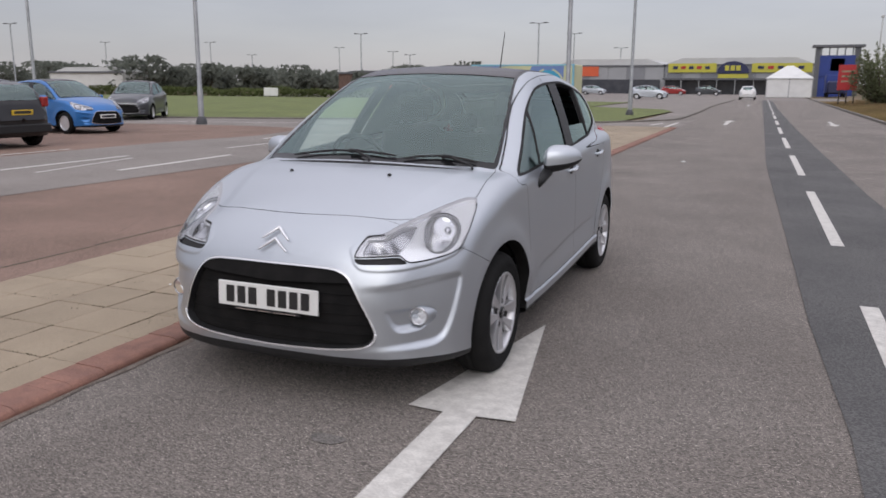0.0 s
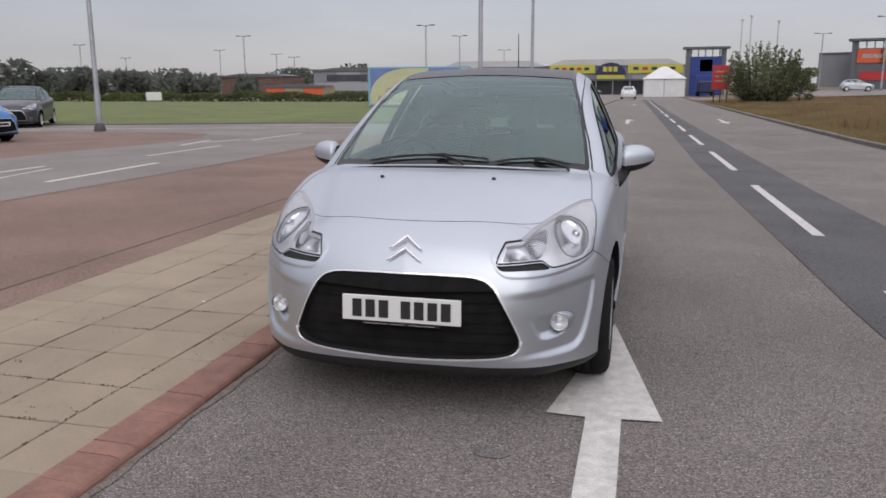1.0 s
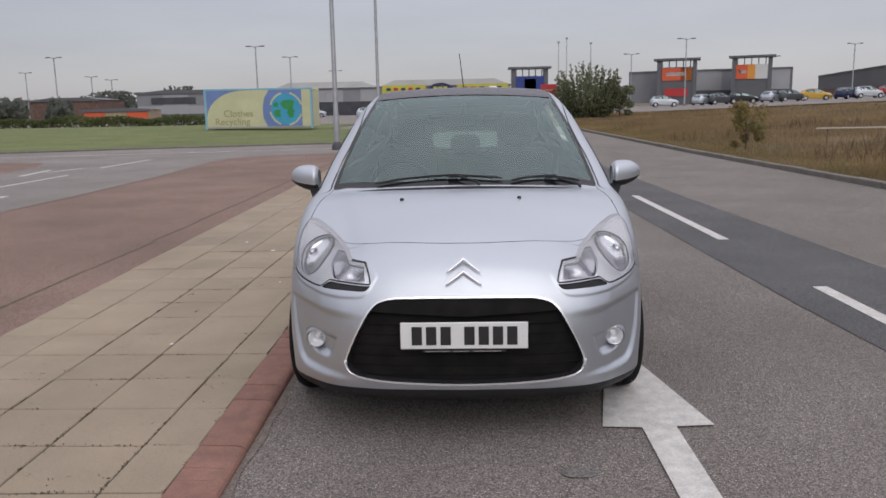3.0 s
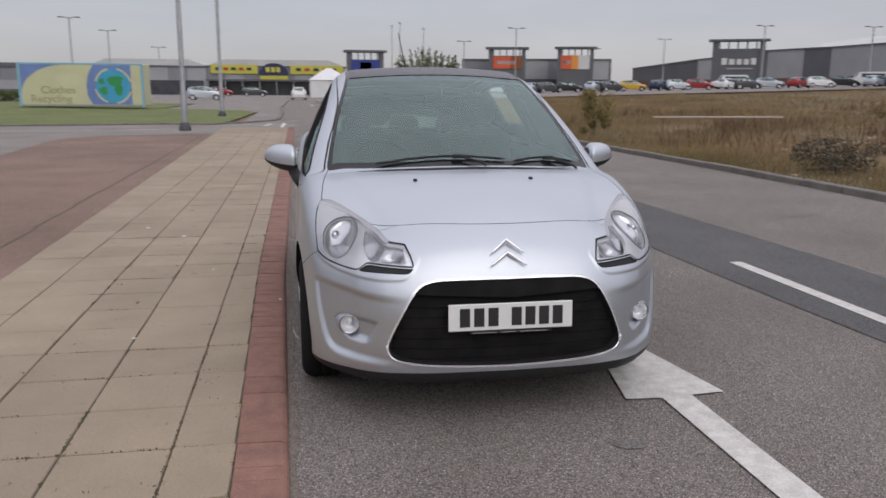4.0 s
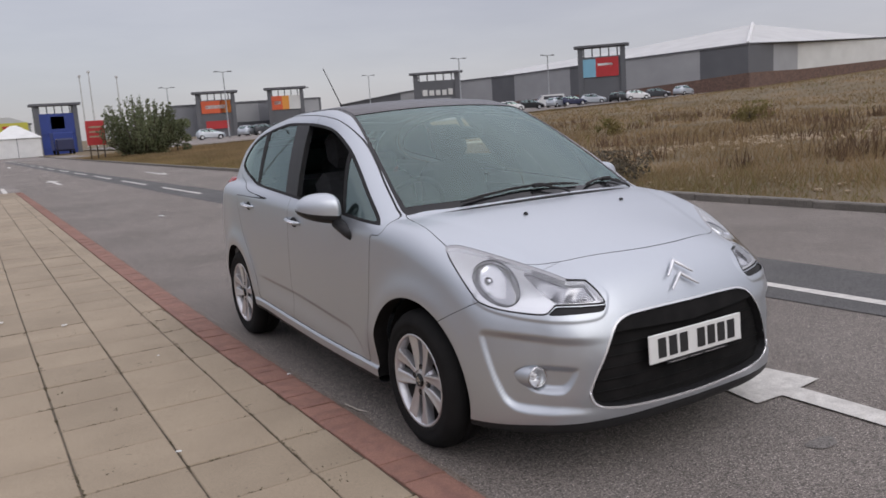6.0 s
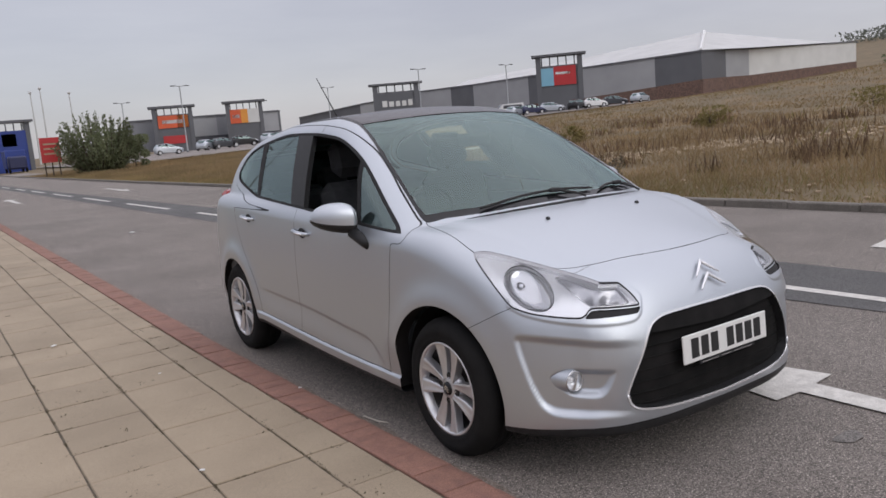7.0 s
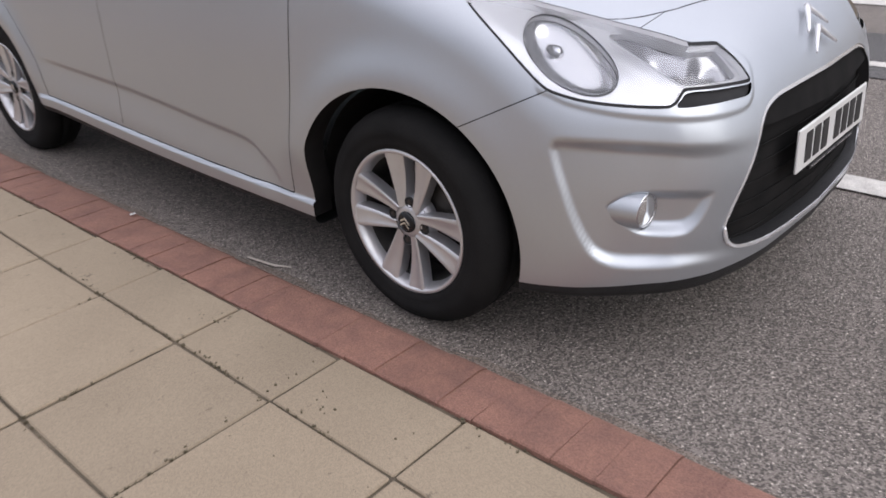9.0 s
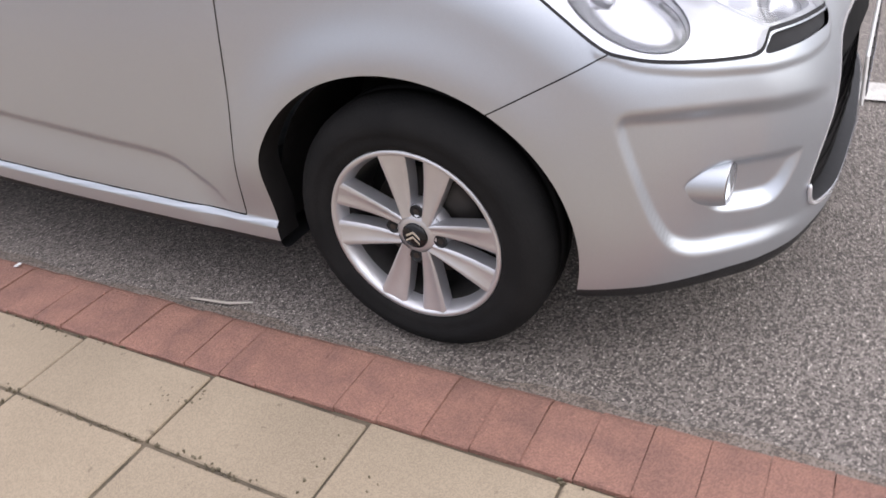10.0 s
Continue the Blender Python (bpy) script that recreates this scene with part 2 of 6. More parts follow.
M_scrub = mat("brown_scrub_leaf", (0.085, 0.072, 0.052), (0.12, 0.10, 0.066), 1.2, 0.9, patch=0.3)
M_straw = mat("straw", (0.315, 0.222, 0.118), (0.222, 0.164, 0.088), 0.25, 0.95, patch=0.3)
M_weed = mat("weed_green", (0.17, 0.165, 0.060), (0.25, 0.19, 0.080), 0.5, 0.95, patch=0.25)
for m in (M_straw, M_weed, M_leaf, M_leafhaze, M_hedge):
    leafy(m)
M_dock = mat("dead_dock_stalks", (0.115, 0.072, 0.045), (0.17, 0.11, 0.062), 0.8, 0.95, patch=0.3)
M_stalk = mat("bleached_stalk", (0.52, 0.48, 0.42), (0.44, 0.40, 0.34), 30, 0.8)
M_stone = mat("field_stone", (0.40, 0.32, 0.22), (0.29, 0.225, 0.15), 5, 0.95, bump=0.6, bscale=30)
M_grey1 = mat("cladding_pale", (0.33, 0.335, 0.345), (0.31, 0.315, 0.325), 0.4, 0.5, patch=0.06)
M_grey2 = mat("cladding_dark", (0.115, 0.118, 0.128), (0.105, 0.108, 0.118), 0.4, 0.5, patch=0.06)
M_grey3 = mat("cladding_mid", (0.22, 0.225, 0.24), (0.205, 0.21, 0.225), 0.4, 0.5, patch=0.06)
M_cream = mat("cladding_white", (0.62, 0.62, 0.60), (0.58, 0.58, 0.56), 0.3, 0.6, patch=0.08)
M_sheet = mat("roof_sheet_white", (0.52, 0.52, 0.51), (0.47, 0.47, 0.46), 0.2, 0.5, patch=0.08)
M_wallbrick = mat("plinth_brick", (0.155, 0.095, 0.075), (0.125, 0.082, 0.066), 1.2, 0.9, fine=0.2, fscale=6)
M_shop = mat("shop_front_dark", (0.045, 0.05, 0.06), (0.075, 0.075, 0.085), 0.6, 0.25)
M_blue = mat("sign_blue", (0.02, 0.045, 0.23), (0.018, 0.04, 0.2), 0.5, 0.45)
M_navy = mat("sign_navy", (0.02, 0.025, 0.08), (0.018, 0.022, 0.07), 0.5, 0.45)
M_orange = mat("sign_orange", (0.62, 0.11, 0.04), (0.56, 0.10, 0.04), 0.5, 0.5)
M_signred = mat("sign_red", (0.45, 0.03, 0.035), (0.40, 0.03, 0.03), 0.5, 0.5)
M_amberp = mat("sign_amber", (0.70, 0.30, 0.05), (0.66, 0.27, 0.05), 0.5, 0.5)
M_yellow = mat("banner_yellow", (0.55, 0.50, 0.06), (0.48, 0.45, 0.07), 0.4, 0.6)
M_cyan = mat("sign_pale_blue", (0.22, 0.45, 0.58), (0.2, 0.42, 0.55), 0.5, 0.5)
M_white = mat("white_paint", (0.72, 0.72, 0.71), (0.64, 0.64, 0.63), 1, 0.5, patch=0.06)
M_cblue = mat("container_blue", (0.16, 0.24, 0.50), (0.14, 0.21, 0.45), 1.2, 0.5, patch=0.08)
M_ccream = mat("container_cream", (0.58, 0.57, 0.36), (0.52, 0.51, 0.32), 1.2, 0.5, patch=0.08)
M_cgold = mat("container_lettering", (0.34, 0.30, 0.16), (0.3, 0.27, 0.15), 5, 0.6)
M_gblue = mat("globe_blue", (0.05, 0.35, 0.55), (0.05, 0.3, 0.5), 2, 0.5)
M_ggreen = mat("globe_green", (0.03, 0.28, 0.08), (0.03, 0.24, 0.07), 2, 0.5)


# ---- mesh tools ----
def build(name, verts, faces, material, parent=None, label="", smooth=False, normals=None):
    me = bpy.data.meshes.new(name)
    me.from_pydata([tuple(v) for v in np.asarray(verts, float).tolist()], [], [tuple(f) for f in (faces.tolist() if isinstance(faces, np.ndarray) else faces)])
    me.materials.append(material)
    if smooth:
        me.shade_smooth()
        if normals is not None:
            me.normals_split_custom_set_from_vertices([tuple(v) for v in np.asarray(normals, float).tolist()])
    ob = new(name, me)
    if parent is not None:
        ob.parent = parent
    if label:
        ob["label"] = label
    return ob


def empty(name, x=0.0, y=0.0, z=0.0, rz=0.0):
    ob = new(name)
    ob.matrix_basis = pose(x, y, z, 0, 0, rz)
    return ob


def join(*pieces):
    v, f, k = [], [], 0
    for pv, pf in pieces:
        v.append(np.asarray(pv, float))
        f.extend(tuple(i + k for i in q) for q in pf)
        k += len(pv)
    return np.concatenate(v), f


def moved(piece, m):
    v = np.asarray(piece[0], float)
    a = np.array(m)
    return v @ a[:3, :3].T + a[:3, 3], piece[1]


def box(x0, y0, z0, x1, y1, z1, c=0.0):
    """A box whose edges are cut back by c."""
    if not c:
        v = [(x, y, z) for x in (x0, x1) for y in (y0, y1) for z in (z0, z1)]
        return np.array(v), [(0, 1, 3, 2), (4, 6, 7, 5), (0, 4, 5, 1), (2, 3, 7, 6), (0, 2, 6, 4), (1, 5, 7, 3)]
    bm = bmesh.new()
    for x, sx in ((x0, 1), (x1, -1)):
        for y, sy in ((y0, 1), (y1, -1)):
            for z, sz in ((z0, 1), (z1, -1)):
                bm.verts.new((x, y + sy * c, z + sz * c)), bm.verts.new((x + sx * c, y, z + sz * c)), bm.verts.new((x + sx * c, y + sy * c, z))
    bmesh.ops.convex_hull(bm, input=bm.verts)
    bm.verts.index_update()
    out = np.array([tuple(v.co) for v in bm.verts]), [tuple(v.index for v in f.verts) for f in bm.faces]
    bm.free()
    return out


def lathe(profile, n=32, axis="z"):
    """A turned shape from (radius, height) pairs."""
    v, f, k = [], [], len(profile)
    for i in range(n):
        a = 2 * math.pi * i / n
        for r, h in profile:
            v.append((r * math.cos(a), r * math.sin(a), h))
    for i in range(n):
        j = (i + 1) % n
        f.extend((i * k + q, j * k + q, j * k + q + 1, i * k + q + 1) for q in range(k - 1))
    v = np.array(v)
    if axis == "x":
        v = v[:, [2, 0, 1]]
    elif axis == "y":
        v = v[:, [1, 2, 0]]
    return v, f


def pipe(points, radii, n=10, close=False):
    """A tube along a line of points."""
    p = np.asarray(points, float)
    radii = np.broadcast_to(np.asarray(radii, float), (len(p),))
    v, f = [], []
    for i in range(len(p)):
        a, b = p[(i - 1) % len(p) if close else max(i - 1, 0)], p[(i + 1) % len(p) if close else min(i + 1, len(p) - 1)]
        d = (b - a) / (np.linalg.norm(b - a) + 1e-9)
        s = np.cross(d, (0, 0, 1) if abs(d[2]) < 0.9 else (1, 0, 0))
        s /= np.linalg.norm(s)
        u = np.cross(s, d)
        for q in range(n):
            g = 2 * math.pi * q / n
            v.append(p[i] + radii[i] * (math.cos(g) * s + math.sin(g) * u))
    for i in range(len(p) if close else len(p) - 1):
        j = (i + 1) % len(p)
        f.extend((i * n + q, i * n + (q + 1) % n, j * n + (q + 1) % n, j * n + q) for q in range(n))
    if not close:
        f.append(tuple(range(n - 1, -1, -1)))
        f.append(tuple((len(p) - 1) * n + q for q in range(n)))
    return np.array(v), f


def prism(outline, d0, d1, axis="y"):
    """A flat outline (closed) drawn out from d0 to d1 along an axis."""
    o, n = np.asarray(outline, float), len(outline)
    v = np.array([(a, d, b) for d in (d0, d1) for a, b in o])
    if axis == "x":
        v = v[:, [1, 0, 2]]
    elif axis == "z":
        v = v[:, [0, 2, 1]]
    f = [tuple(range(n)), tuple(range(2 * n - 1, n - 1, -1))] + [(i, n + i, n + (i + 1) % n, (i + 1) % n) for i in range(n)]
    return v, f


def part(name, piece, material, parent, label="", smooth=False):
    return build(name, piece[0], piece[1], material, parent, label, smooth)


def smax(a, b, k):
    h = np.clip(0.5 + 0.5 * (a - b) / k, 0, 1)
    return b + (a - b) * h + k * h * (1 - h)


def smin(a, b, k):
    return -smax(-a, -b, k)


def sstep(a, b, x):
    t = np.clip((np.asarray(x, float) - a) / (b - a), 0, 1)
    return t * t * (3 - 2 * t)


def curve(xs, ys, q):
    """A smooth line through a few keys, with no overshoot."""
    x, y, q = np.asarray(xs, float), np.asarray(ys, float), np.asarray(q, float)
    h, d = np.diff(x), np.diff(y) / np.diff(x)
    m = np.zeros(len(x))
    m[0], m[-1] = d[0], d[-1]
    good = d[:-1] * d[1:] > 0
    w1, w2 = 2 * h[1:] + h[:-1], h[1:] + 2 * h[:-1]
    m[1:-1][good] = ((w1 + w2) / (w1 / np.where(d[:-1] == 0, 1, d[:-1]) + w2 / np.where(d[1:] == 0, 1, d[1:])))[good]
    i = np.clip(np.searchsorted(x, q) - 1, 0, len(h) - 1)
    t = (q - x[i]) / h[i]
    t = np.clip(t, -2, 3)
    inner = np.clip(t, 0, 1)
    t2, t3 = inner**2, inner**3
    v = (2 * t3 - 3 * t2 + 1) * y[i] + (t3 - 2 * t2 + inner) * h[i] * m[i] + (3 * t2 - 2 * t3) * y[i + 1] + (t3 - t2) * h[i] * m[i + 1]
    return v + np.where(t > 1, (t - 1) * h[i] * m[i + 1], 0) + np.where(t < 0, t * h[i] * m[i], 0)


def loop(keys, n=8):
    """A closed smooth outline through keys (Catmull-Rom)."""
    k, out = np.asarray(keys, float), []
    for i in range(len(k)):
        a, b, c, d = k[i - 1], k[i], k[(i + 1) % len(k)], k[(i + 2) % len(k)]
        for t in np.arange(n) / n:
            out.append(0.5 * (2 * b + (c - a) * t + (2 * a - 5 * b + 4 * c - d) * t**2 + (3 * b - a - 3 * c + d) * t**3))
    return np.array(out)


def inside(outline, u, v):
    """Signed distance (negative inside) from points to a closed outline."""
    best, odd = np.full(len(u), 1e9), np.zeros(len(u), bool)
    for i in range(len(outline)):
        (ax, ay), (bx, by) = outline[i - 1], outline[i]
        ex, ey = bx - ax, by - ay
        t = np.clip(((u - ax) * ex + (v - ay) * ey) / (ex * ex + ey * ey + 1e-12), 0, 1)
        best = np.minimum(best, (u - ax - t * ex) ** 2 + (v - ay - t * ey) ** 2)
        hit = (ay > v) != (by > v)
        odd ^= hit & (u < ax + ex * (v - ay) / (by - ay + 1e-12 * (by == ay)))
    return np.where(odd, -1, 1) * np.sqrt(best)


def within(mask, outline, u, v):
    """inside(), worked out only where the mask holds; 1 elsewhere."""
    out = np.ones(len(u))
    if mask.any():
        out[mask] = inside(outline, u[mask], v[mask])
    return out


def split(V, T, f):
    """Cuts a triangle skin along f = 0. V holds place and normal; the part below 0 and the part above come back."""
    s = f < 0
    k = s[T].sum(1)
    low, high, mix = T[k == 3], T[k == 0], T[(k > 0) & (k < 3)]
    if not len(mix):
        return V, low, high
    lone_in = s[mix].sum(1) == 1
    pos = np.where(lone_in[:, None], s[mix], ~s[mix]).argmax(1)
    r = np.arange(len(mix))
    a, b, c = mix[r, pos], mix[r, (pos + 1) % 3], mix[r, (pos + 2) % 3]
    e = np.sort(np.concatenate([np.stack([a, b], 1), np.stack([a, c], 1)]), 1)
    u, inv = np.unique(e, axis=0, return_inverse=True)
    inv = inv.ravel()
    w = (f[u[:, 0]] / (f[u[:, 0]] - f[u[:, 1]]))[:, None]
    fresh = V[u[:, 0]] * (1 - w) + V[u[:, 1]] * w
    p, q = len(V) + inv[: len(mix)], len(V) + inv[len(mix):]
    tip, rest = np.stack([a, p, q], 1), np.concatenate([np.stack([p, b, c], 1), np.stack([p, c, q], 1)])
    two = np.concatenate([lone_in, lone_in])
    return np.concatenate([V, fresh]), np.concatenate([low, tip[lone_in], rest[~two]]), np.concatenate([high, tip[~lone_in], rest[two]])


def skin(name, V, T, material, parent, inset=0.0, label="", lean=0.0):
    """A piece of the skin as a mesh, set in (or out, below 0) along its normals; lean: tilts only the shading normals
    upward, to brighten it.
    """
    used, idx = np.unique(T, return_inverse=True)
    n = V[used, 3:] / (np.linalg.norm(V[used, 3:], axis=1, keepdims=True) + 1e-9)
    return build(name, V[used, :3] - n * inset, idx.reshape(-1, 3), material, parent, label, True, n + np.array((0.0, 0.0, lean)))


def edges_of(T):
    e = np.concatenate([T[:, [0, 1]], T[:, [1, 2]], T[:, [2, 0]]])
    key = np.sort(e, 1)
    _, first, count = np.unique(key, axis=0, return_index=True, return_counts=True)
    return e[first[count == 1]]


def rim(V, T, depth, way=None, keep=None, start=0.0):
    """The turned-in edge of a piece of skin, `depth` deep along its normals or along `way`."""
    e = edges_of(T)
    if keep is not None:
        e = e[keep(V[e, :3].mean(1))]
    used, idx = np.unique(e, return_inverse=True)
    e = idx.reshape(-1, 2)
    d = -V[used, 3:] if way is None else np.broadcast_to(np.asarray(way, float), (len(used), 3))
    top = V[used, :3] + d * start
    return np.concatenate([top, top + d * depth]), [(b, a, a + len(used), b + len(used)) for a, b in e.tolist()]


# ---- ground ----
def ground_z(x, y):
    """Flat along the road; the rough field climbs slowly away from it, with a far hill."""
    x, y = np.asarray(x, float), np.asarray(y, float)
    out = np.clip(x - 7.0, 0, None)
    z = 0.028 * np.minimum(out, 170) + 0.06 * np.clip(x - 55, 0, 45) * sstep(85, 30, y) + 0.098 * np.clip(x - 185, 0, 260) * sstep(600, 300, np.abs(y))
    return z * sstep(7.0, 12.0, x)


def sheet(x0, x1, y0, y1, nx, ny, height, skirt=0.0):
    xs, ys = np.linspace(x0, x1, nx + 1), np.linspace(y0, y1, ny + 1)
    X, Y = np.meshgrid(xs, ys, indexing="ij")
    Z = height(X, Y)
    v = np.stack([X, Y, Z], -1).reshape(-1, 3)
    f = [(i * (ny + 1) + j, (i + 1) * (ny + 1) + j, (i + 1) * (ny + 1) + j + 1, i * (ny + 1) + j + 1) for i in range(nx) for j in range(ny)]
    return v, f


def flat(outline, z):
    return np.array([(x, y, z) for x, y in outline]), [tuple(range(len(outline)))]


def lay(name, label, piece, material, category="ground", smooth=False):
    return tagged(build(name, piece[0], piece[1], material, smooth=smooth), label, category, kind="structure")


grid = np.concatenate([np.linspace(-2500, -60, 12), np.linspace(-40, 6, 8), np.linspace(7, 60, 40), np.linspace(66, 200, 24), np.linspace(225, 500, 12), [900, 2500]])
gridy = np.concatenate([np.linspace(-2500, -80, 9), np.linspace(-60, 200, 66), np.linspace(240, 700, 12), [1200, 2500]])
GX, GY = np.meshgrid(grid, gridy, indexing="ij")
GZ = ground_z(GX, GY) - 0.03 + 0.05 * np.clip((GX - 8) / 20, 0, 1) * np.sin(GX * 0.7 + 1.3 * np.sin(GY * 0.31)) * np.sin(GY * 0.53 + 1.1 * np.sin(GX * 0.23)) * (GX < 120)
ny = len(gridy)
lay("ground", "dry straw-coloured rough grassland rising from the road", (np.stack([GX, GY, GZ], -1).reshape(-1, 3), [(i * ny + j, (i + 1) * ny + j, (i + 1) * ny + j + 1, i * ny + j + 1) for i in range(len(grid) - 1) for j in range(ny - 1)]), M_field, "ground", True)
road = sheet(-1.05, 6.65, -60, 88, 8, 60, lambda x, y: 0 * x)
road[0][:, 0] += (road[0][:, 0] + 1.05) / 7.7 * (curve([-60, 0, 7, 18, 30, 46, 90], [6.65, 6.65, 6.60, 6.22, 6.05, 5.92, 5.75], road[0][:, 1]) - 6.65)
road[0][:, 0] -= 1.1 * sstep(24.0, 27.0, road[0][:, 1]) * (road[0][:, 0] < -0.9)
lay("road", "grey coarse asphalt road", road, M_asphalt, "road")
lay("junction_road", "grey asphalt cross road before the far store", sheet(-60, 60, 88, 104, 10, 2, lambda x, y: 0 * x - 0.004), M_lane, "road")
lay("road_patch", "dark newer strip of asphalt along the middle", flat([(2.40, -60), (3.45, -60), (3.5, 2.0), (3.38, 4.5), (3.22, 8), (3.05, 14), (2.75, 25), (2.25, 50), (1.75, 86), (0.75, 86), (1.45, 44), (1.93, 12), (2.2, 4), (2.28, 1.5), (2.38, -0.2)], 0.005), M_band, "road")
lay("car_park_red", "red asphalt of the parking court", flat([(-30, -40), (-2.9, -40), (-2.95, 3), (-3.1, 12), (-3.45, 24.3), (-30, 24.3)], 0.004), M_red, "parking court")
lay("car_park_lane", "pale grey asphalt lane through the parking court", flat([(-11.9, -40), (-6.9, -40), (-6.85, 4), (-6.7, 9), (-6.75, 13), (-7.1, 17.5), (-6.9, 19.2), (-6.2, 20.1), (-4.6, 20.5), (-3.33, 20.9), (-3.45, 24.35), (-9, 24.35), (-13.3, 22.6), (-19, 20.3), (-30, 18.5), (-30, 17.0), (-19, 18.2), (-14.5, 18.8), (-12.2, 18.4), (-11.4, 16.5), (-11.1, 14.5), (-11.6, 11.5)], 0.009), M_lane, "road")
lay("verge_path", "pale asphalt strip before the lawn", flat([(-60, 15.5), (-30, 18.4), (-19, 20.2), (-13.3, 22.5), (-9, 24.3), (-1.0, 24.3), (-1.0, 31), (-1.9, 30.3), (-3.1, 28.1), (-4.1, 27.0), (-5.9, 27.3), (-13, 25.4), (-18.5, 23.3), (-30, 20.1), (-60, 17.5)], 0.0065), M_lane, "pavement")
lay("far_footway", "pale asphalt round the tip of the lawn", flat([(-1.75, 32.0), (-1.80, 42), (-2.1, 54), (-1.95, 74), (-1.9, 87.5), (-42, 87.5), (-42, 66.4), (-9.2, 66.4), (-9.4, 50), (-4.2, 46.2), (-3.1, 42), (-3.1, 30), (-3.0, 28.3), (-2.0, 30.4)], 0.012), M_lane, "pavement")
lay("store_apron", "grey asphalt before the far stores", flat([(-70, 104.2), (5.5, 104.2), (5.5, 150), (-70, 150)], 0.002), M_lane, "car park")
lawn = sheet(-75, -9.5, 0, 1, 20, 12, lambda x, y: 0 * x)
front_edge = curve([-75, -30, -18.5, -13, -5.9], [17.0, 20.1, 23.3, 25.4, 27.3], lawn[0][:, 0])
lawn[0][:, 1] = front_edge + (66 - front_edge) * lawn[0][:, 1]
lawn[0][:, 2] = 0.03 + 0.10 * sstep(0, 8, lawn[0][:, 1] - front_edge) * sstep(-10, -18, lawn[0][:, 0])
lay("lawn", "mown green lawn beside the parking court", lawn, M_lawn, "grass", True)
lay("lawn_point", "tip of the green lawn beside the road", flat([(-9.6, 26.3), (-5.9, 27.3), (-4.3, 27.3), (-3.6, 29.2), (-3.2, 42), (-4.2, 46), (-9.6, 50)], 0.032), M_lawn, "grass")
lay("access_road", "pale asphalt access road behind the lawn", sheet(-60, -1.0, 66, 88, 8, 4, lambda x, y: 0 * x - 0.006), M_lane, "road")
lay("retail_car_park", "grey asphalt car park before the retail sheds", sheet(14, 112, 78, 140, 20, 12, lambda x, y: ground_z(x, y) + 0.14), M_lane, "parking court", True)


# white lines
def marking(outline, name="road_marking", label="white painted road line", z=0.0085):
    return tagged(build(name, *flat(outline, z), M_paint), label, "road marking", "white road markings", "structure")


y = -32.59
while y < 84:
    x, xe = curve([-30, 0, 5, 10, 20, 44, 90], [2.75, 2.68, 2.59, 2.49, 2.30, 1.95, 1.3], [y, y + 4.0])
    marking([(x - 0.055, y), (x + 0.055, y), (xe + 0.055, y + 4.0), (xe - 0.055, y + 4.0)], label="white dash of the broken centre line")
    y += 6.12
ARROW = [(-0.075, -3.4), (0.075, -3.4), (0.075, -0.60), (0.245, -0.585), (0.0, 0.80), (-0.245, -0.60), (-0.075, -0.61)]
for ax, ay, sx, lab in ((0.835, 0.0, 1, "large white arrow painted on the road ahead of the car"), (0.35, 31.0, 1, "white arrow painted on the road"), (4.1, 29.0, -1, "white arrow pointing back along the road"), (0.2, 62, 1, "white arrow painted on the road")):
    marking([(ax + sx * px, ay + sx * py) for px, py in ARROW], "road_arrow", lab)
for x0, y0, x1, y1, w in ((-9.5, 5.4, -9.62, 8.3, 0.12), (-7.78, 6.2, -7.97, 9.35, 0.13), (-8.7, 5.4, -9.2, 8.0, 0.07), (-9.1, 10.7, -9.11, 13.7, 0.09), (-10.15, 13.6, -10.46, 15.5, 0.12), (-10.1, 14.6, -9.8, 15.9, 0.09), (-9.38, 15.9, -9.35, 19.0, 0.10), (-30, 17.6, -17.5, 20.3, 0.12), (-17.5, 20.3, -13.3, 21.6, 0.12), (-13.3, 21.6, -4.6, 23.8, 0.12), (-2.1, 25.9, -1.9, 27.8, 0.13), (-1.45, 24.8, -1.42, 28.4, 0.13), (-11.9, 5.0, -11.9, 9.0, 0.1)):
    d = np.array([x1 - x0, y1 - y0])
    s = np.array([-d[1], d[0]]) / np.linalg.norm(d) * w / 2
    marking([(x0 - s[0], y0 - s[1]), (x0 + s[0], y0 + s[1]), (x1 + s[0], y1 + s[1]), (x1 - s[0], y1 - s[1])], z=0.0135)
a = np.linspace(0, 2 * math.pi, 22, endpoint=False)
blot = [(0.43 + 0.075 * math.cos(t) * (1 + 0.16 * math.sin(3 * t)), -1.03 + 0.05 * math.sin(t) * (1 + 0.2 * math.cos(2 * t))) for t in a]
lay("oil_stain", "small dark round oil stain on the asphalt", flat(blot, 0.004), M_stain, "stain")

# kerb and footway beds
lay("footway_bed", "dirt-filled joints under the buff slabs", prism([(-1.03, -12), (-1.03, -4), (-1.15, 2), (-1.20, 24.4), (-3.42, 24.4), (-2.90, 0), (-2.88, -12)], -0.05, 0.0285, "z"), M_joint, "pavement")
lay("kerb_bed", "mortar bed under the red kerb bricks", prism([(-1.05, -40), (-1.05, -4), (-1.165, 2), (-1.21, 24.5), (-1.03, 24.5), (-0.975, 2), (-0.86, -4), (-0.86, -40)], -0.05, 0.012, "z"), M_joint, "kerb")
def field_edge(y):
    """The road side of the far kerb."""
    return curve([-40, 0, 7, 18, 30, 46, 110], [6.56, 6.55, 6.50, 6.12, 5.95, 5.82, 5.6], y)


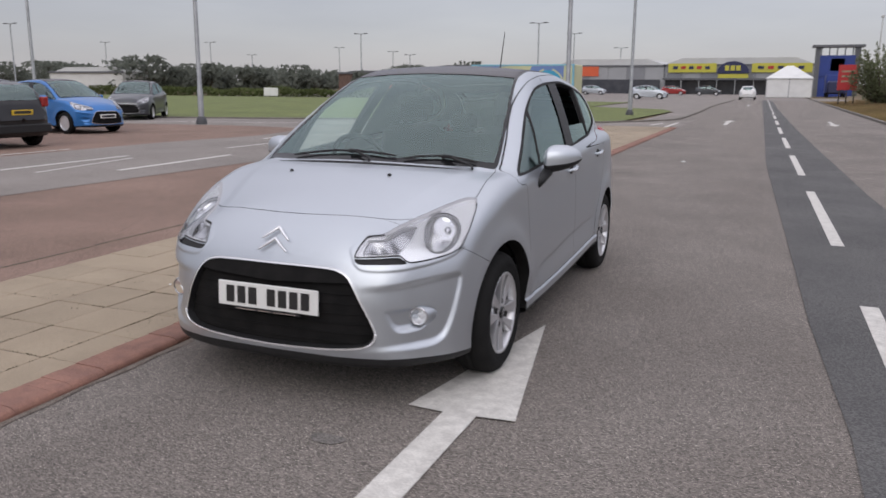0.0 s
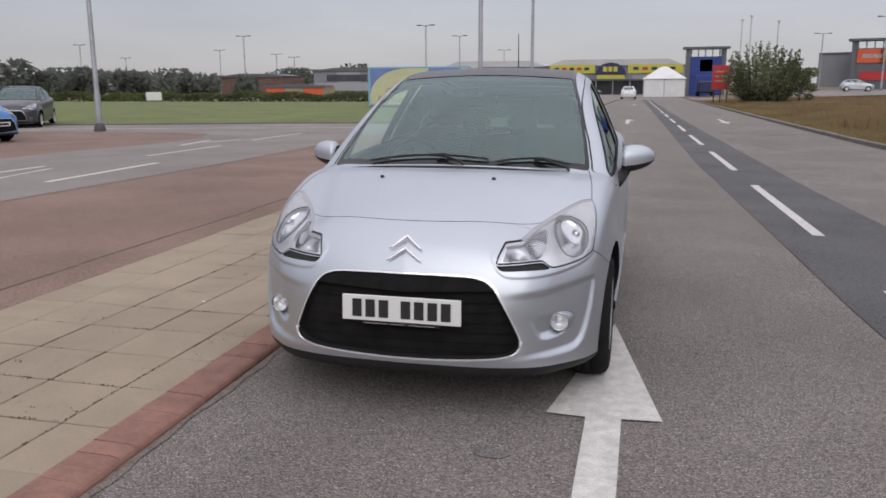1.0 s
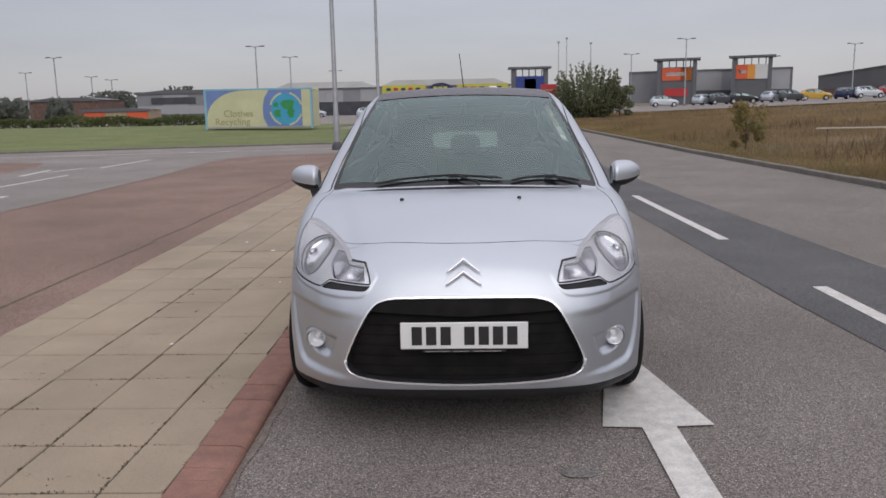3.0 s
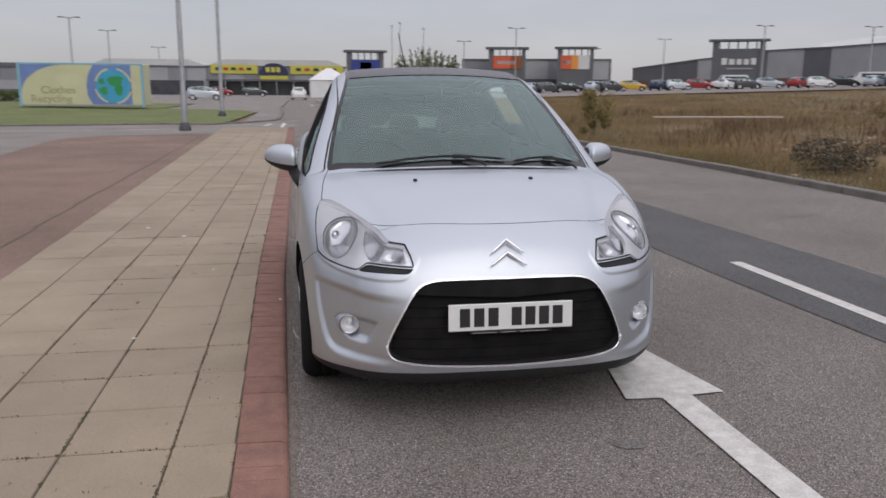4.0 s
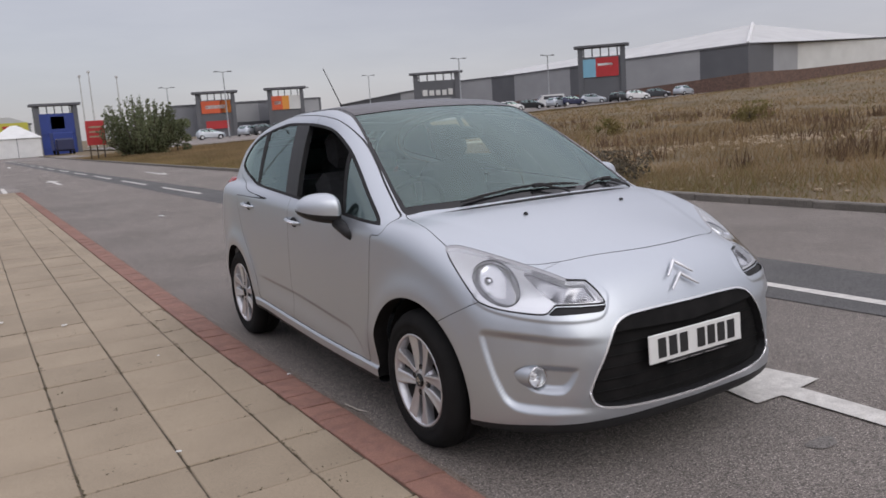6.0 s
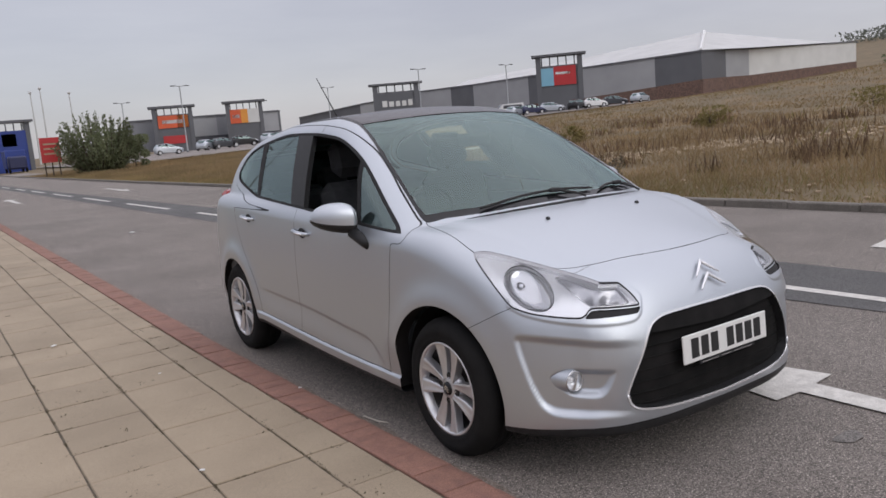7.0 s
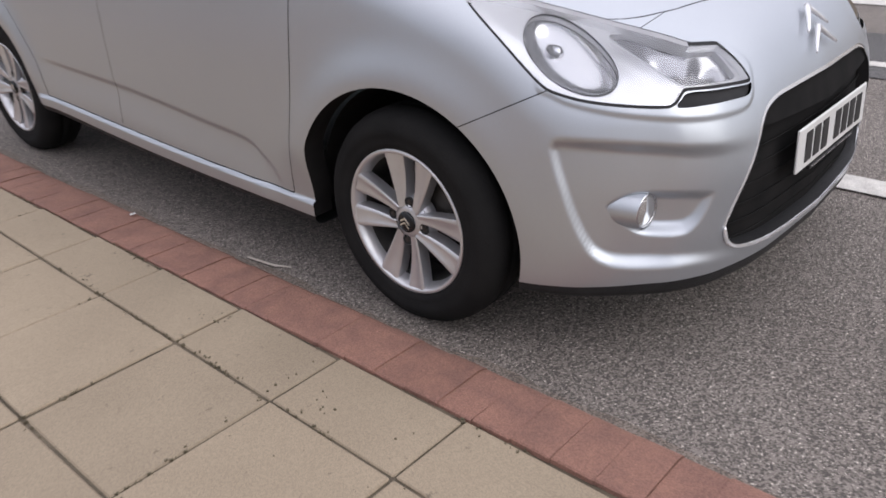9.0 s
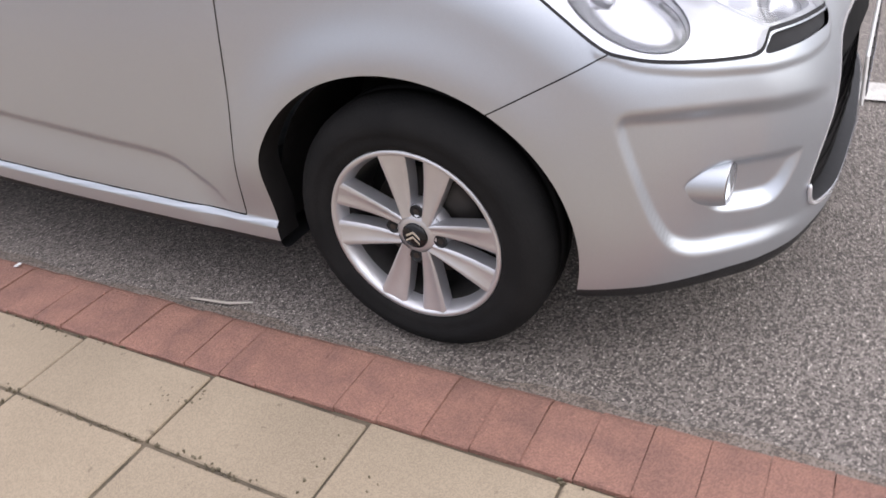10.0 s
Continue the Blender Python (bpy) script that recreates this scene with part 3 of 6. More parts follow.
far_kerb = tagged(empty("field_kerb"), "low weathered concrete kerb along the rough field", "kerb", kind="structure")
for i in range(150):
    y = -30 + 0.92 * i
    x = field_edge(y)
    ob = part("kerb_stone", moved(box(0, 0, -0.05, 0.15, 0.91, 0.10, 0.015), pose(float(x), y, random.uniform(-0.008, 0.004), 0, 0, math.degrees(math.atan2(float(x - field_edge(y + 0.92)), 0.92)))), M_kerb, far_kerb)
verge_kerb = tagged(empty("verge_kerb"), "low dark weathered kerb at the lawn's edge", "kerb", kind="structure")
for (x0, y0), (x1, y1) in (((-60, 17.5), (-30, 20.0)), ((-30, 20.0), (-18.5, 23.2)), ((-18.5, 23.2), (-13, 25.3)), ((-13, 25.3), (-5.9, 27.2)), ((-5.9, 27.2), (-4.1, 26.9)), ((-4.1, 26.9), (-3.05, 28.2)), ((-3.05, 28.2), (-1.95, 30.4)), ((-1.95, 30.4), (-1.72, 32.5)), ((-1.72, 32.5), (-1.75, 42)), ((-1.75, 42), (-2.08, 54)), ((-2.08, 54), (-1.9, 87))):
    part("kerb_run", moved(box(0, -0.07, -0.05, math.hypot(x1 - x0, y1 - y0), 0.07, 0.07, 0.015), pose(x0, y0, 0, 0, 0, math.degrees(math.atan2(y1 - y0, x1 - x0)))), M_kerb, verge_kerb)
lay("court_edge", "dark joint line in the red asphalt", join(*[moved(box(-0.015, 0, 0, 0.015, 1.45, 0.0065), pose(-3.33 - 0.012 * i * 1.5 + 0.01 * math.sin(i * 2.3), -6 + 1.5 * i, 0, 0, 0, 0.6 * math.sin(i * 1.7))) for i in range(18)]), M_joint, "joint")

marking([(4.47, 0.99), (4.92, 1.06), (4.95, -2.2), (4.50, -2.2)], "road_marking", "broad white stem of a worn road arrow")
for cx, cy, rx in ((4.62, 6.03, 0.22), (4.74, 4.24, 0.28)):
    lay("tar_mark", "faint dark streak on the asphalt", flat([(cx + rx * math.cos(t) * (1 + 0.2 * math.sin(3 * t)), cy + 0.09 * math.sin(t) * (1 + 0.3 * math.cos(2 * t + cx))) for t in a], 0.004), M_stain, "stain")
# ---- the hatchback: one smooth body, cut into panels, panes and lamps ----
AXLES, WHEEL_Z, ARCH = (0.0, 2.466), 0.298, 0.362


def plan_sweep(x):
    return curve([0, 0.3, 0.5, 0.6, 0.65, 0.72, 0.79, 0.83, 0.9], [0, 0.014, 0.058, 0.115, 0.165, 0.245, 0.36, 0.48, 0.8], x)


def cabin_top(x, y):
    """Height of the windscreen and roof."""
    back = 0.38 * x**2 * (1 - sstep(0.8, 1.6, y))
    return curve([-0.2, 0.06, 0.4, 0.8, 1.05, 1.35, 1.8, 2.3, 2.7, 2.92, 3.05, 3.2], [0.86, 1.0, 1.195, 1.395, 1.478, 1.518, 1.512, 1.465, 1.385, 1.29, 1.02, 0.5], y - back) - 0.09 * x**2


def body_top(x, y):
    """Height of the bonnet, carried on as the waist."""
    crown = curve([-0.8, -0.5, -0.16, 0.255, 1.0], [0.30, 0.29, 0.135, 0.06, 0.05], y)
    return curve([-0.8, -0.74, -0.70, -0.66, -0.59, -0.45, -0.3, -0.1, 0.06, 0.3, 1.0, 2.4, 3.0, 3.2], [0.50, 0.66, 0.735, 0.78, 0.826, 0.876, 0.918, 0.968, 0.992, 1.0, 1.03, 1.068, 1.055, 0.93], y) - crown * x**2 - 0.008 * sstep(-0.03, 0.05, x - 0.45 - 0.26 * (y + 0.47)) * sstep(-0.66, -0.45, y)


def around(x, y):
    """A measure that runs round the nose from the middle to the wing."""
    return x + 0.8 * (y + 0.75)


FOG = loop([(0.888, 0.432), (0.858, 0.450), (0.82, 0.461), (0.76, 0.463), (0.68, 0.461), (0.605, 0.458), (0.578, 0.454), (0.574, 0.445), (0.595, 0.408), (0.617, 0.379), (0.643, 0.361), (0.668, 0.355), (0.72, 0.354), (0.79, 0.362), (0.84, 0.388), (0.872, 0.415)], 4)
LAMP = loop([(1.228, 0.872), (1.222, 0.880), (1.19, 0.883), (1.145, 0.879), (1.04, 0.858), (0.915, 0.830), (0.78, 0.800), (0.68, 0.779), (0.617, 0.764), (0.600, 0.762), (0.535, 0.758), (0.515, 0.751), (0.468, 0.716), (0.440, 0.684), (0.440, 0.675), (0.452, 0.672), (0.55, 0.676), (0.662, 0.681), (0.682, 0.677), (0.705, 0.661), (0.722, 0.655), (0.74, 0.653), (0.81, 0.656), (0.945, 0.669), (1.02, 0.684), (1.058, 0.698), (1.098, 0.732), (1.15, 0.784), (1.203, 0.838)], 4)
CELL = loop([(0.822, 0.783), (0.800, 0.789), (0.76, 0.785), (0.70, 0.773), (0.625, 0.753), (0.60, 0.750), (0.540, 0.746), (0.522, 0.739), (0.487, 0.702), (0.480, 0.692), (0.492, 0.688), (0.56, 0.690), (0.655, 0.694), (0.680, 0.700), (0.72, 0.722)], 4)
LEDGE = loop([(1.075, 0.705), (1.04, 0.683), (0.99, 0.665), (0.863, 0.644), (0.70, 0.628), (0.56, 0.6215), (0.475, 0.624), (0.441, 0.640), (0.428, 0.668), (0.44, 0.72), (0.6, 0.78), (1.0, 0.80)], 4)
DENT = loop([(1.052, 0.560), (1.050, 0.580), (1.035, 0.594), (1.00, 0.597), (0.90, 0.592), (0.80, 0.585), (0.65, 0.572), (0.40, 0.55), (0.20, 0.45), (0.30, 0.26), (0.52, 0.268), (0.63, 0.274), (0.756, 0.276), (0.835, 0.280), (0.89, 0.290), (0.938, 0.316), (0.973, 0.362), (1.003, 0.420), (1.036, 0.505)], 5)


def sill_top(y):
    return curve([0.3, 1.0, 1.5, 1.95, 2.2], [0.270, 0.285, 0.304, 0.323, 0.33], y)


def chin(y):
    """Height of the painted body's lower edge."""
    return curve([-0.45, -0.25, 0.0, 0.35, 1.0, 1.5, 1.95, 2.3, 3.0], [0.227, 0.216, 0.215, 0.226, 0.240, 0.259, 0.282, 0.29, 0.27], y)


def car_field(p):
    """Below 0 inside the car."""
    x, y, z = np.abs(p[:, 0]), p[:, 1], p[:, 2]
    w = curve([-0.9, -0.35, 0, 0.45, 1.2, 2.0, 2.5, 2.9, 3.3], [0.804, 0.816, 0.831, 0.848, 0.852, 0.85, 0.84, 0.80, 0.74], y)
    w = w - 0.15 * np.clip(z - 0.62, 0, None) ** 2 - 0.12 * np.clip(0.45 - z, 0, None) ** 2
    for a in AXLES:
        r = np.hypot(y - a - 0.015, z - 0.29)
        w = w + 0.019 * np.exp(-(((r - 0.375) / 0.075) ** 2)) * sstep(0.99, 0.7, z) * np.where(y > a, sstep(0.27, 0.45, z), 0.45 + 0.55 * sstep(0.27, 0.42, z))
    zc = curve([0.50, 0.53, 0.58, 0.62, 0.68, 0.85, 1.1, 1.4, 1.7, 2.0], [0.30, 0.335, 0.366, 0.393, 0.407, 0.42, 0.441, 0.461, 0.47, 0.479], y)
    along = sstep(0.47, 0.60, y) * sstep(2.10, 1.85, y)
    w = w + (0.010 * sstep(0.008, 0.14, zc - z) - 0.008 * sstep(-0.016, 0.010, zc - z)) * along
    w = w + 0.011 * sstep(0.004, -0.005, z - sill_top(y)) * sstep(0.20, 0.30, y) * sstep(2.14, 2.08, y)
    side = x - w
    # nose, with the sculpted bumper corner and the lamp pocket
    nose_y = curve([0.15, 0.25, 0.35, 0.45, 0.55, 0.62, 0.70, 0.78, 0.85, 0.95], [-0.735, -0.772, -0.780, -0.780, -0.772, -0.752, -0.712, -0.655, -0.55, -0.3], z)
    slope = (plan_sweep(x + 0.01) - plan_sweep(np.clip(x - 0.01, 0, None))) / 0.02
    s = around(x, y)
    front = (nose_y + plan_sweep(x) - y) / np.sqrt(1 + slope**2)
    near = (s > 0.25) & (s < 1.14) & (z > 0.22) & (z < 0.80) & (y < -0.2)
    if near.any():
        sn, zn = s[near], z[near]
        front[near] += 0.021 * sstep(0.003, -0.034, inside(DENT, sn, zn)) * sstep(0.38, 0.80, sn)
        front[near] -= 0.0055 * sstep(0.005, -0.006, inside(LEDGE, sn, zn)) * sstep(0.77, 0.70, zn)
        front[near] += 0.032 * sstep(0.003, -0.026, inside(FOG, sn, zn)) * sstep(0.50, 0.74, sn)
    top = (z - body_top(x, y)) / np.sqrt(1 + curve([-0.8, -0.74, -0.6, -0.3, 0.1], [5.0, 2.4, 0.6, 0.1, 0.05], np.clip(y, -0.8, 0.1)))
    rear_y = curve([0.15, 0.3, 0.5, 0.7, 0.95, 1.1], [3.02, 3.10, 3.13, 3.13, 3.08, 3.03], z) - 0.55 * np.clip(x - 0.35, 0, None) ** 2 * 1.3
    rear = y - rear_y
    low = smax(smax(smax(side, top, 0.085), smax(front, rear, 0.01), 0.07), 0.188 + 0.007 * sstep(0.0, 0.35, y) + (chin(y) - 0.226) * sstep(0.35, 0.6, y) - z, 0.035)
    wb = curve([0, 0.3, 0.8, 1.5, 2.4, 2.8, 3.1], [0.775, 0.812, 0.822, 0.82, 0.785, 0.73, 0.65], y)
    up = np.clip(z - 0.95, 0, None)
    tumble = (x - (wb - 0.34 * up - 0.24 * up**2)) / 1.1
    over = (z - cabin_top(x, y)) / np.sqrt(1 + 0.28 * sstep(1.2, 0.8, y))
    cabin = smax(smax(tumble, over, 0.075), 0.6 - z, 0.02)
    return smin(low, cabin, 0.018)


def car_skin(ns, na, nc):
    """The body's skin: rays from a line through the cabin, met with the field."""
    y0, y1, zc = -0.42, 2.72, 0.60
    turn = np.linspace(0, math.pi, 2001)
    dense = np.cumsum(1 + 1.5 * sstep(0.55, 0.85, turn) * sstep(2.1, 1.75, turn))
    half = np.interp((np.arange(na // 2) + 0.5) / (na // 2) * dense[-1], dense, turn)
    th = np.concatenate([half, 2 * math.pi - half[::-1]])
    ring = np.stack([np.sin(th), 0 * th, -np.cos(th)], 1)
    org, way = [], []
    for phi in np.linspace(0, math.pi / 2, nc + 1)[1:]:
        org.append(np.tile((0, y0, zc), (na, 1))), way.append(ring * math.sin(phi) - np.array([0, math.cos(phi), 0]))
    for y in np.concatenate([np.linspace(y0, 0.1, ns // 3)[1:], np.linspace(0.1, y1, ns - ns // 3)[1:]]):
        org.append(np.tile((0, y, zc), (na, 1))), way.append(ring)
    for phi in np.linspace(math.pi / 2, 0, nc // 2 + 1)[1:-1]:
        org.append(np.tile((0, y1, zc), (na, 1))), way.append(ring * math.sin(phi) + np.array([0, math.cos(phi), 0]))
    rows = len(org)
    org, way = np.concatenate(org + [[(0, y0, zc), (0, y1, zc)]]), np.concatenate(way + [[(0, -1, 0), (0, 1, 0)]])
    lo, hi = np.zeros(len(org)), np.full(len(org), 1.5)
    for r in np.linspace(0.12, 1.3, 17):
        deep = car_field(org + way * r) < 0
        lo, hi = np.where(deep, r, lo), np.where(deep, r + 0.08, hi)
    for _ in range(16):
        mid = 0.5 * (lo + hi)
        deep = car_field(org + way * mid[:, None]) < 0
        lo, hi = np.where(deep, mid, lo), np.where(deep, hi, mid)
    p = org + way * lo[:, None]
    g = np.stack([car_field(p + d) - car_field(p - d) for d in np.eye(3) * 0.006], 1)
    g /= np.linalg.norm(g, axis=1, keepdims=True) + 1e-9
    i, j = np.meshgrid(np.arange(rows - 1), np.arange(na), indexing="ij")
    a, b, c, d = (i * na + j).ravel(), (i * na + (j + 1) % na).ravel(), ((i + 1) * na + (j + 1) % na).ravel(), ((i + 1) * na + j).ravel()
    far = (j.ravel() >= na // 2)[:, None]
    one, two = np.where(far, np.stack([a, b, d], 1), np.stack([a, b, c], 1)), np.where(far, np.stack([b, c, d], 1), np.stack([a, c, d], 1))
    j = np.arange(na)
    k = (j + 1) % na
    T = np.concatenate([one, two, np.stack([k, j, 0 * j + rows * na], 1), np.stack([(rows - 1) * na + j, (rows - 1) * na + k, 0 * j + rows * na + 1], 1)])
    u, v = p[T[:, 1]] - p[T[:, 0]], p[T[:, 2]] - p[T[:, 0]]
    if (np.cross(u, v) * g[T[:, 0]]).sum() < 0:
        T = T[:, ::-1]
    return np.concatenate([p, g], 1), T


GRILLE_HALF = [(0.0, 0.634), (0.20, 0.633), (0.318, 0.626), (0.385, 0.592), (0.44, 0.505), (0.49, 0.40), (0.503, 0.348), (0.478, 0.302), (0.40, 0.281), (0.2, 0.267)]
GRILLE = loop(GRILLE_HALF + [(0.0, 0.263)] + [(-x, z) for x, z in GRILLE_HALF[:0:-1]], 6)
SIDE_GLASS = loop([(0.322, 0.946), (0.345, 0.938), (0.75, 0.964), (1.2, 0.996), (1.7, 1.025), (2.06, 1.044), (2.20, 1.058), (2.40, 1.095), (2.62, 1.135), (2.70, 1.158), (2.73, 1.20), (2.66, 1.272), (2.54, 1.332), (2.37, 1.372), (2.2, 1.398), (2.04, 1.416), (1.87, 1.426), (1.5, 1.417), (1.265, 1.397), (1.11, 1.371), (0.956, 1.321), (0.807, 1.254), (0.647, 1.160), (0.493, 1.060), (0.355, 0.968)], 5)


def wheel(parent, x, y, turn, close=True):
    """One alloy wheel with tyre; its face looks along the sign of x."""
    s = 1 if x > 0 else -1
    hub = build("wheel", *lathe([(0.055, -0.12 * s), (0.06, -0.03 * s)], 20, "x"), M_iron, parent, "alloy wheel with eight broad blades", True)
    hub.location = (x, y, WHEEL_Z)
    hub.rotation_euler = (radians(turn), 0, 0)
    flip = np.array([s, 1, 1])

    def add(name, piece, material, label="", smooth=True):
        f = piece[1] if s > 0 else [q[::-1] for q in piece[1]]
        build(name, piece[0] * flip, f, material, hub, label, smooth)

    tyre = [(0.196, -0.165), (0.206, -0.180), (0.245, -0.186), (0.280, -0.176), (0.297, -0.155), (0.302, -0.125), (0.292, -0.120), (0.302, -0.115), (0.302, -0.082), (0.292, -0.078), (0.302, -0.074), (0.301, -0.048), (0.296, -0.030), (0.283, -0.010), (0.262, 0.003), (0.240, 0.007), (0.236, 0.004), (0.222, 0.006), (0.208, 0.002), (0.198, -0.008)]
    add("tyre", lathe(tyre, 72, "x"), M_tyre, "black rubber tyre")
    add("rim", lathe([(0.180, -0.040), (0.180, -0.036), (0.1865, -0.020), (0.1895, -0.005), (0.193, -0.001), (0.2005, 0.001), (0.2035, -0.005), (0.199, -0.018)], 72, "x"), M_alloy, "silver alloy rim")
    add("rim_barrel", lathe([(0.165, -0.16), (0.172, -0.07), (0.180, -0.038)], 72, "x"), M_barrel, "inner rim barrel coloured dark as if in shade")
    add("brake_disc", lathe([(0.02, -0.075), (0.128, -0.075), (0.128, -0.095), (0.02, -0.095)], 40, "x"), M_iron, "dull iron brake disc")
    # added black disc that stands in for the shade behind the blades
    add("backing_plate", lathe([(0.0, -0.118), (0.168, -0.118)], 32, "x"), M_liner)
    if not close:
        add("wheel_disc", lathe([(0.0, -0.02), (0.06, -0.02), (0.10, -0.03), (0.185, -0.02)], 16, "x"), M_alloy)
        return hub
    for q in range(8):
        way = -1 if q % 2 else 1
        n, m, v = 15, 9, []
        for i in range(n):
            t = i / (n - 1)
            r = 0.043 + 0.151 * t
            half = 0.0118 + 0.0205 * t
            slot = 0.0125 + 0.0085 * t
            for k in range(m):
                u = 2 * k / (m - 1) - 1
                a = (q // 2) * math.pi / 2 + way * (slot + half * (1 + u)) / r
                rise = 0.007 * ((u + 1) / 2) ** 1.6 * math.sin(math.pi * min(1.0, 0.12 + t * 0.75)) - 0.0035 * (1 - u * u)
                depth = -0.012 + 0.010 * t - 0.006 * math.sin(math.pi * t) + rise - (0.006 if k in (0, m - 1) else 0.0)
                v.append((depth, r * math.cos(a), r * math.sin(a)))
        f = [(i * m + k, (i + 1) * m + k, (i + 1) * m + k + 1, i * m + k + 1) for i in range(n - 1) for k in range(m - 1)]
        for edge, turned in ((0, False), (m - 1, True)):
            o = len(v)
            line = [v[i * m + edge] for i in range(n)]
            v += line + [(p[0] - 0.034, p[1], p[2]) for p in line]
            walls = [(o + i, o + n + i, o + n + i + 1, o + i + 1) for i in range(n - 1)]
            f += [g[::-1] for g in walls] if turned else walls
        add("blade", (np.array(v), [g[::-1] for g in f] if way > 0 else f), M_alloy)
    add("hub_face", lathe([(0.070, -0.060), (0.066, -0.040), (0.054, -0.026), (0.044, -0.017), (0.032, -0.014), (0.0, -0.014)], 40, "x"), M_alloy)
    add("hub_cap", lathe([(0.030, -0.020), (0.0295, -0.010), (0.026, -0.006), (0.0, -0.005)], 32, "x"), M_gloss, "black centre cap with two small chevrons")
    for dz in (-0.006, 0.006):
        add("chevron", moved(prism([(-0.016, -0.008), (0.0, 0.004), (0.016, -0.008), (0.016, -0.003), (0.0, 0.010), (-0.016, -0.003)], -0.005, -0.003, "x"), pose(0, 0, dz)), M_chrome, smooth=False)
    for q in range(4):
        a = q * math.pi / 2
        m = pose(0.002, 0.057 * math.cos(a), 0.057 * math.sin(a))
        add("bolt_well", moved(lathe([(0.0150, -0.024), (0.0148, -0.0185), (0.0135, -0.0185), (0.012, -0.022), (0.0, -0.0222)], 20, "x"), m), M_gap)
        add("wheel_bolt", moved(lathe([(0.008, -0.024), (0.0075, -0.0195), (0.0, -0.019)], 6, "x"), m), M_iron, smooth=False)
    return hub


def seat(parent, x, y):
    s = build("seat", *box(x - 0.25, y - 0.28, 0.32, x + 0.25, y + 0.24, 0.55, 0.07), M_seat, parent, "dark cloth front seat")
    back = moved(box(-0.24, -0.06, 0.0, 0.24, 0.08, 0.62, 0.06), pose(x, y + 0.22, 0.52, -14, 0, 0))
    build("backrest", *back, M_seat, s)
    build("headrest", *moved(box(-0.14, -0.05, 0.64, 0.14, 0.05, 0.86, 0.05), pose(x, y + 0.22, 0.52, -14, 0, 0)), M_seat, s)
    return s


def hatchback(paint, label, ns=270, na=740, nc=240, close=True, plate=None, group=""):
    plate = plate or M_plate
    car = tagged(empty("hatchback_car"), label, "car", group)
    V, T = car_skin(ns, na, nc)

    def cut(test, T):
        nonlocal V
        V, low, high = split(V, T, test(np.abs(V[:, 0]), V[:, 1], V[:, 2]))
        return low, high

    def sided(name, T, *args, **kw):
        """The same piece on both sides of the car, as two parts."""
        for sgn in (-1, 1):
            t = T[(V[T, 0].mean(1) * sgn) > 0]
            if len(t):
                yield sgn, t, skin(name, V, t, *args, **kw)

    for a in AXLES:
        hole, T = cut(lambda x, y, z: np.maximum(smax(np.hypot(y - a - 0.018, z - 0.288) - (ARCH + 0.006 - 0.024 * (a > 1)), y - a - 0.357, 0.02), 0.45 - x), T)
    under, T = cut(lambda x, y, z: z - chin(y), T)
    skin("underbody", V, under, M_black, car, label="black plastic chin and floor")
    grille_near = lambda x, y, z: within((y < -0.3) & (x < 0.62) & (z < 0.72), GRILLE, x, z)
    grille, T = cut(grille_near, T)
    ring, grille = cut(lambda x, y, z: -(grille_near(x, y, z) + 0.009), grille)
    over, below = cut(lambda x, y, z: 0.345 - z, ring)
    skin("grille_trim", V, over, M_trimchrome, car, 0.001, "thin chrome grille surround")
    skin("grille_trim", V, below, M_trimchrome, car, -0.004, "thin chrome trim under the grille")
    upper, lower = cut(lambda x, y, z: 0.553 + 0.05 * x - z, grille)
    skin("grille_panel", V, upper, M_liner, car, 0.006, "gloss black upper grille panel")
    skin("grille_mesh", V, lower, M_liner, car, 0.034, "black lower air intake")
    if close:
        part("grille_edge", rim(V, grille, 0.036), M_black, car)
        for i in range(6):
            z = 0.302 + 0.043 * i
            h = float(curve([0.27, 0.30, 0.35, 0.40, 0.50, 0.60], [0.36, 0.46, 0.49, 0.475, 0.43, 0.37], z))
            xs = np.linspace(-h, h, 25)
            at = np.stack([xs, curve([0.15, 0.35, 0.55], [-0.735, -0.78, -0.772], np.full(25, z)) + plan_sweep(np.abs(xs)) + 0.030, 0 * xs + z], 1)
            part("grille_slat", pipe(at, 0.0025, 6), M_liner, car, "black plastic slat", True)
        low = np.array(sorted([q for q in GRILLE.tolist() if q[1] < 0.36], key=lambda q: math.atan2(q[0], 0.5 - q[1])))
        at = np.stack([low[:, 0], curve([0.15, 0.25, 0.35, 0.45], [-0.735, -0.772, -0.780, -0.780], low[:, 1]) + plan_sweep(np.abs(low[:, 0])) + 0.002, low[:, 1] + 0.003], 1)
        part("lower_trim", pipe(at, [0.002] + [0.0045] * (len(at) - 2) + [0.002], 8), M_trimchrome, car, "bright chrome strip under the grille", True)
    shelf_line = loop([(0.436, 0.672), (0.452, 0.669), (0.55, 0.673), (0.662, 0.678), (0.69, 0.668), (0.708, 0.656), (0.69, 0.651), (0.62, 0.650), (0.54, 0.649), (0.465, 0.648), (0.443, 0.656)], 4)
    shelf, T = cut(lambda x, y, z: within((y < -0.3) & (z > 0.6) & (z < 0.75) & (x > 0.2), shelf_line, around(x, y), z), T)
    for _ in sided("lamp_shelf", shelf, M_gap, car, 0.008, "dark recess under the headlamp"):
        pass
    lamp_near = lambda x, y, z: within((y < 0.05) & (z > 0.6) & (z < 0.95) & (x > 0.3), LAMP, around(x, y), z)
    lamp, T = cut(lamp_near, T)
    above = lambda x, y, z: np.maximum(0.70 + 0.205 * (around(x, y) - 0.43) - z, 0.62 - around(x, y))
    gasket, lamp = cut(lambda x, y, z: -(lamp_near(x, y, z) + np.where(above(x, y, z) < 0, 0.0095, 0.0065)), lamp)
    upper, lower = cut(above, gasket)
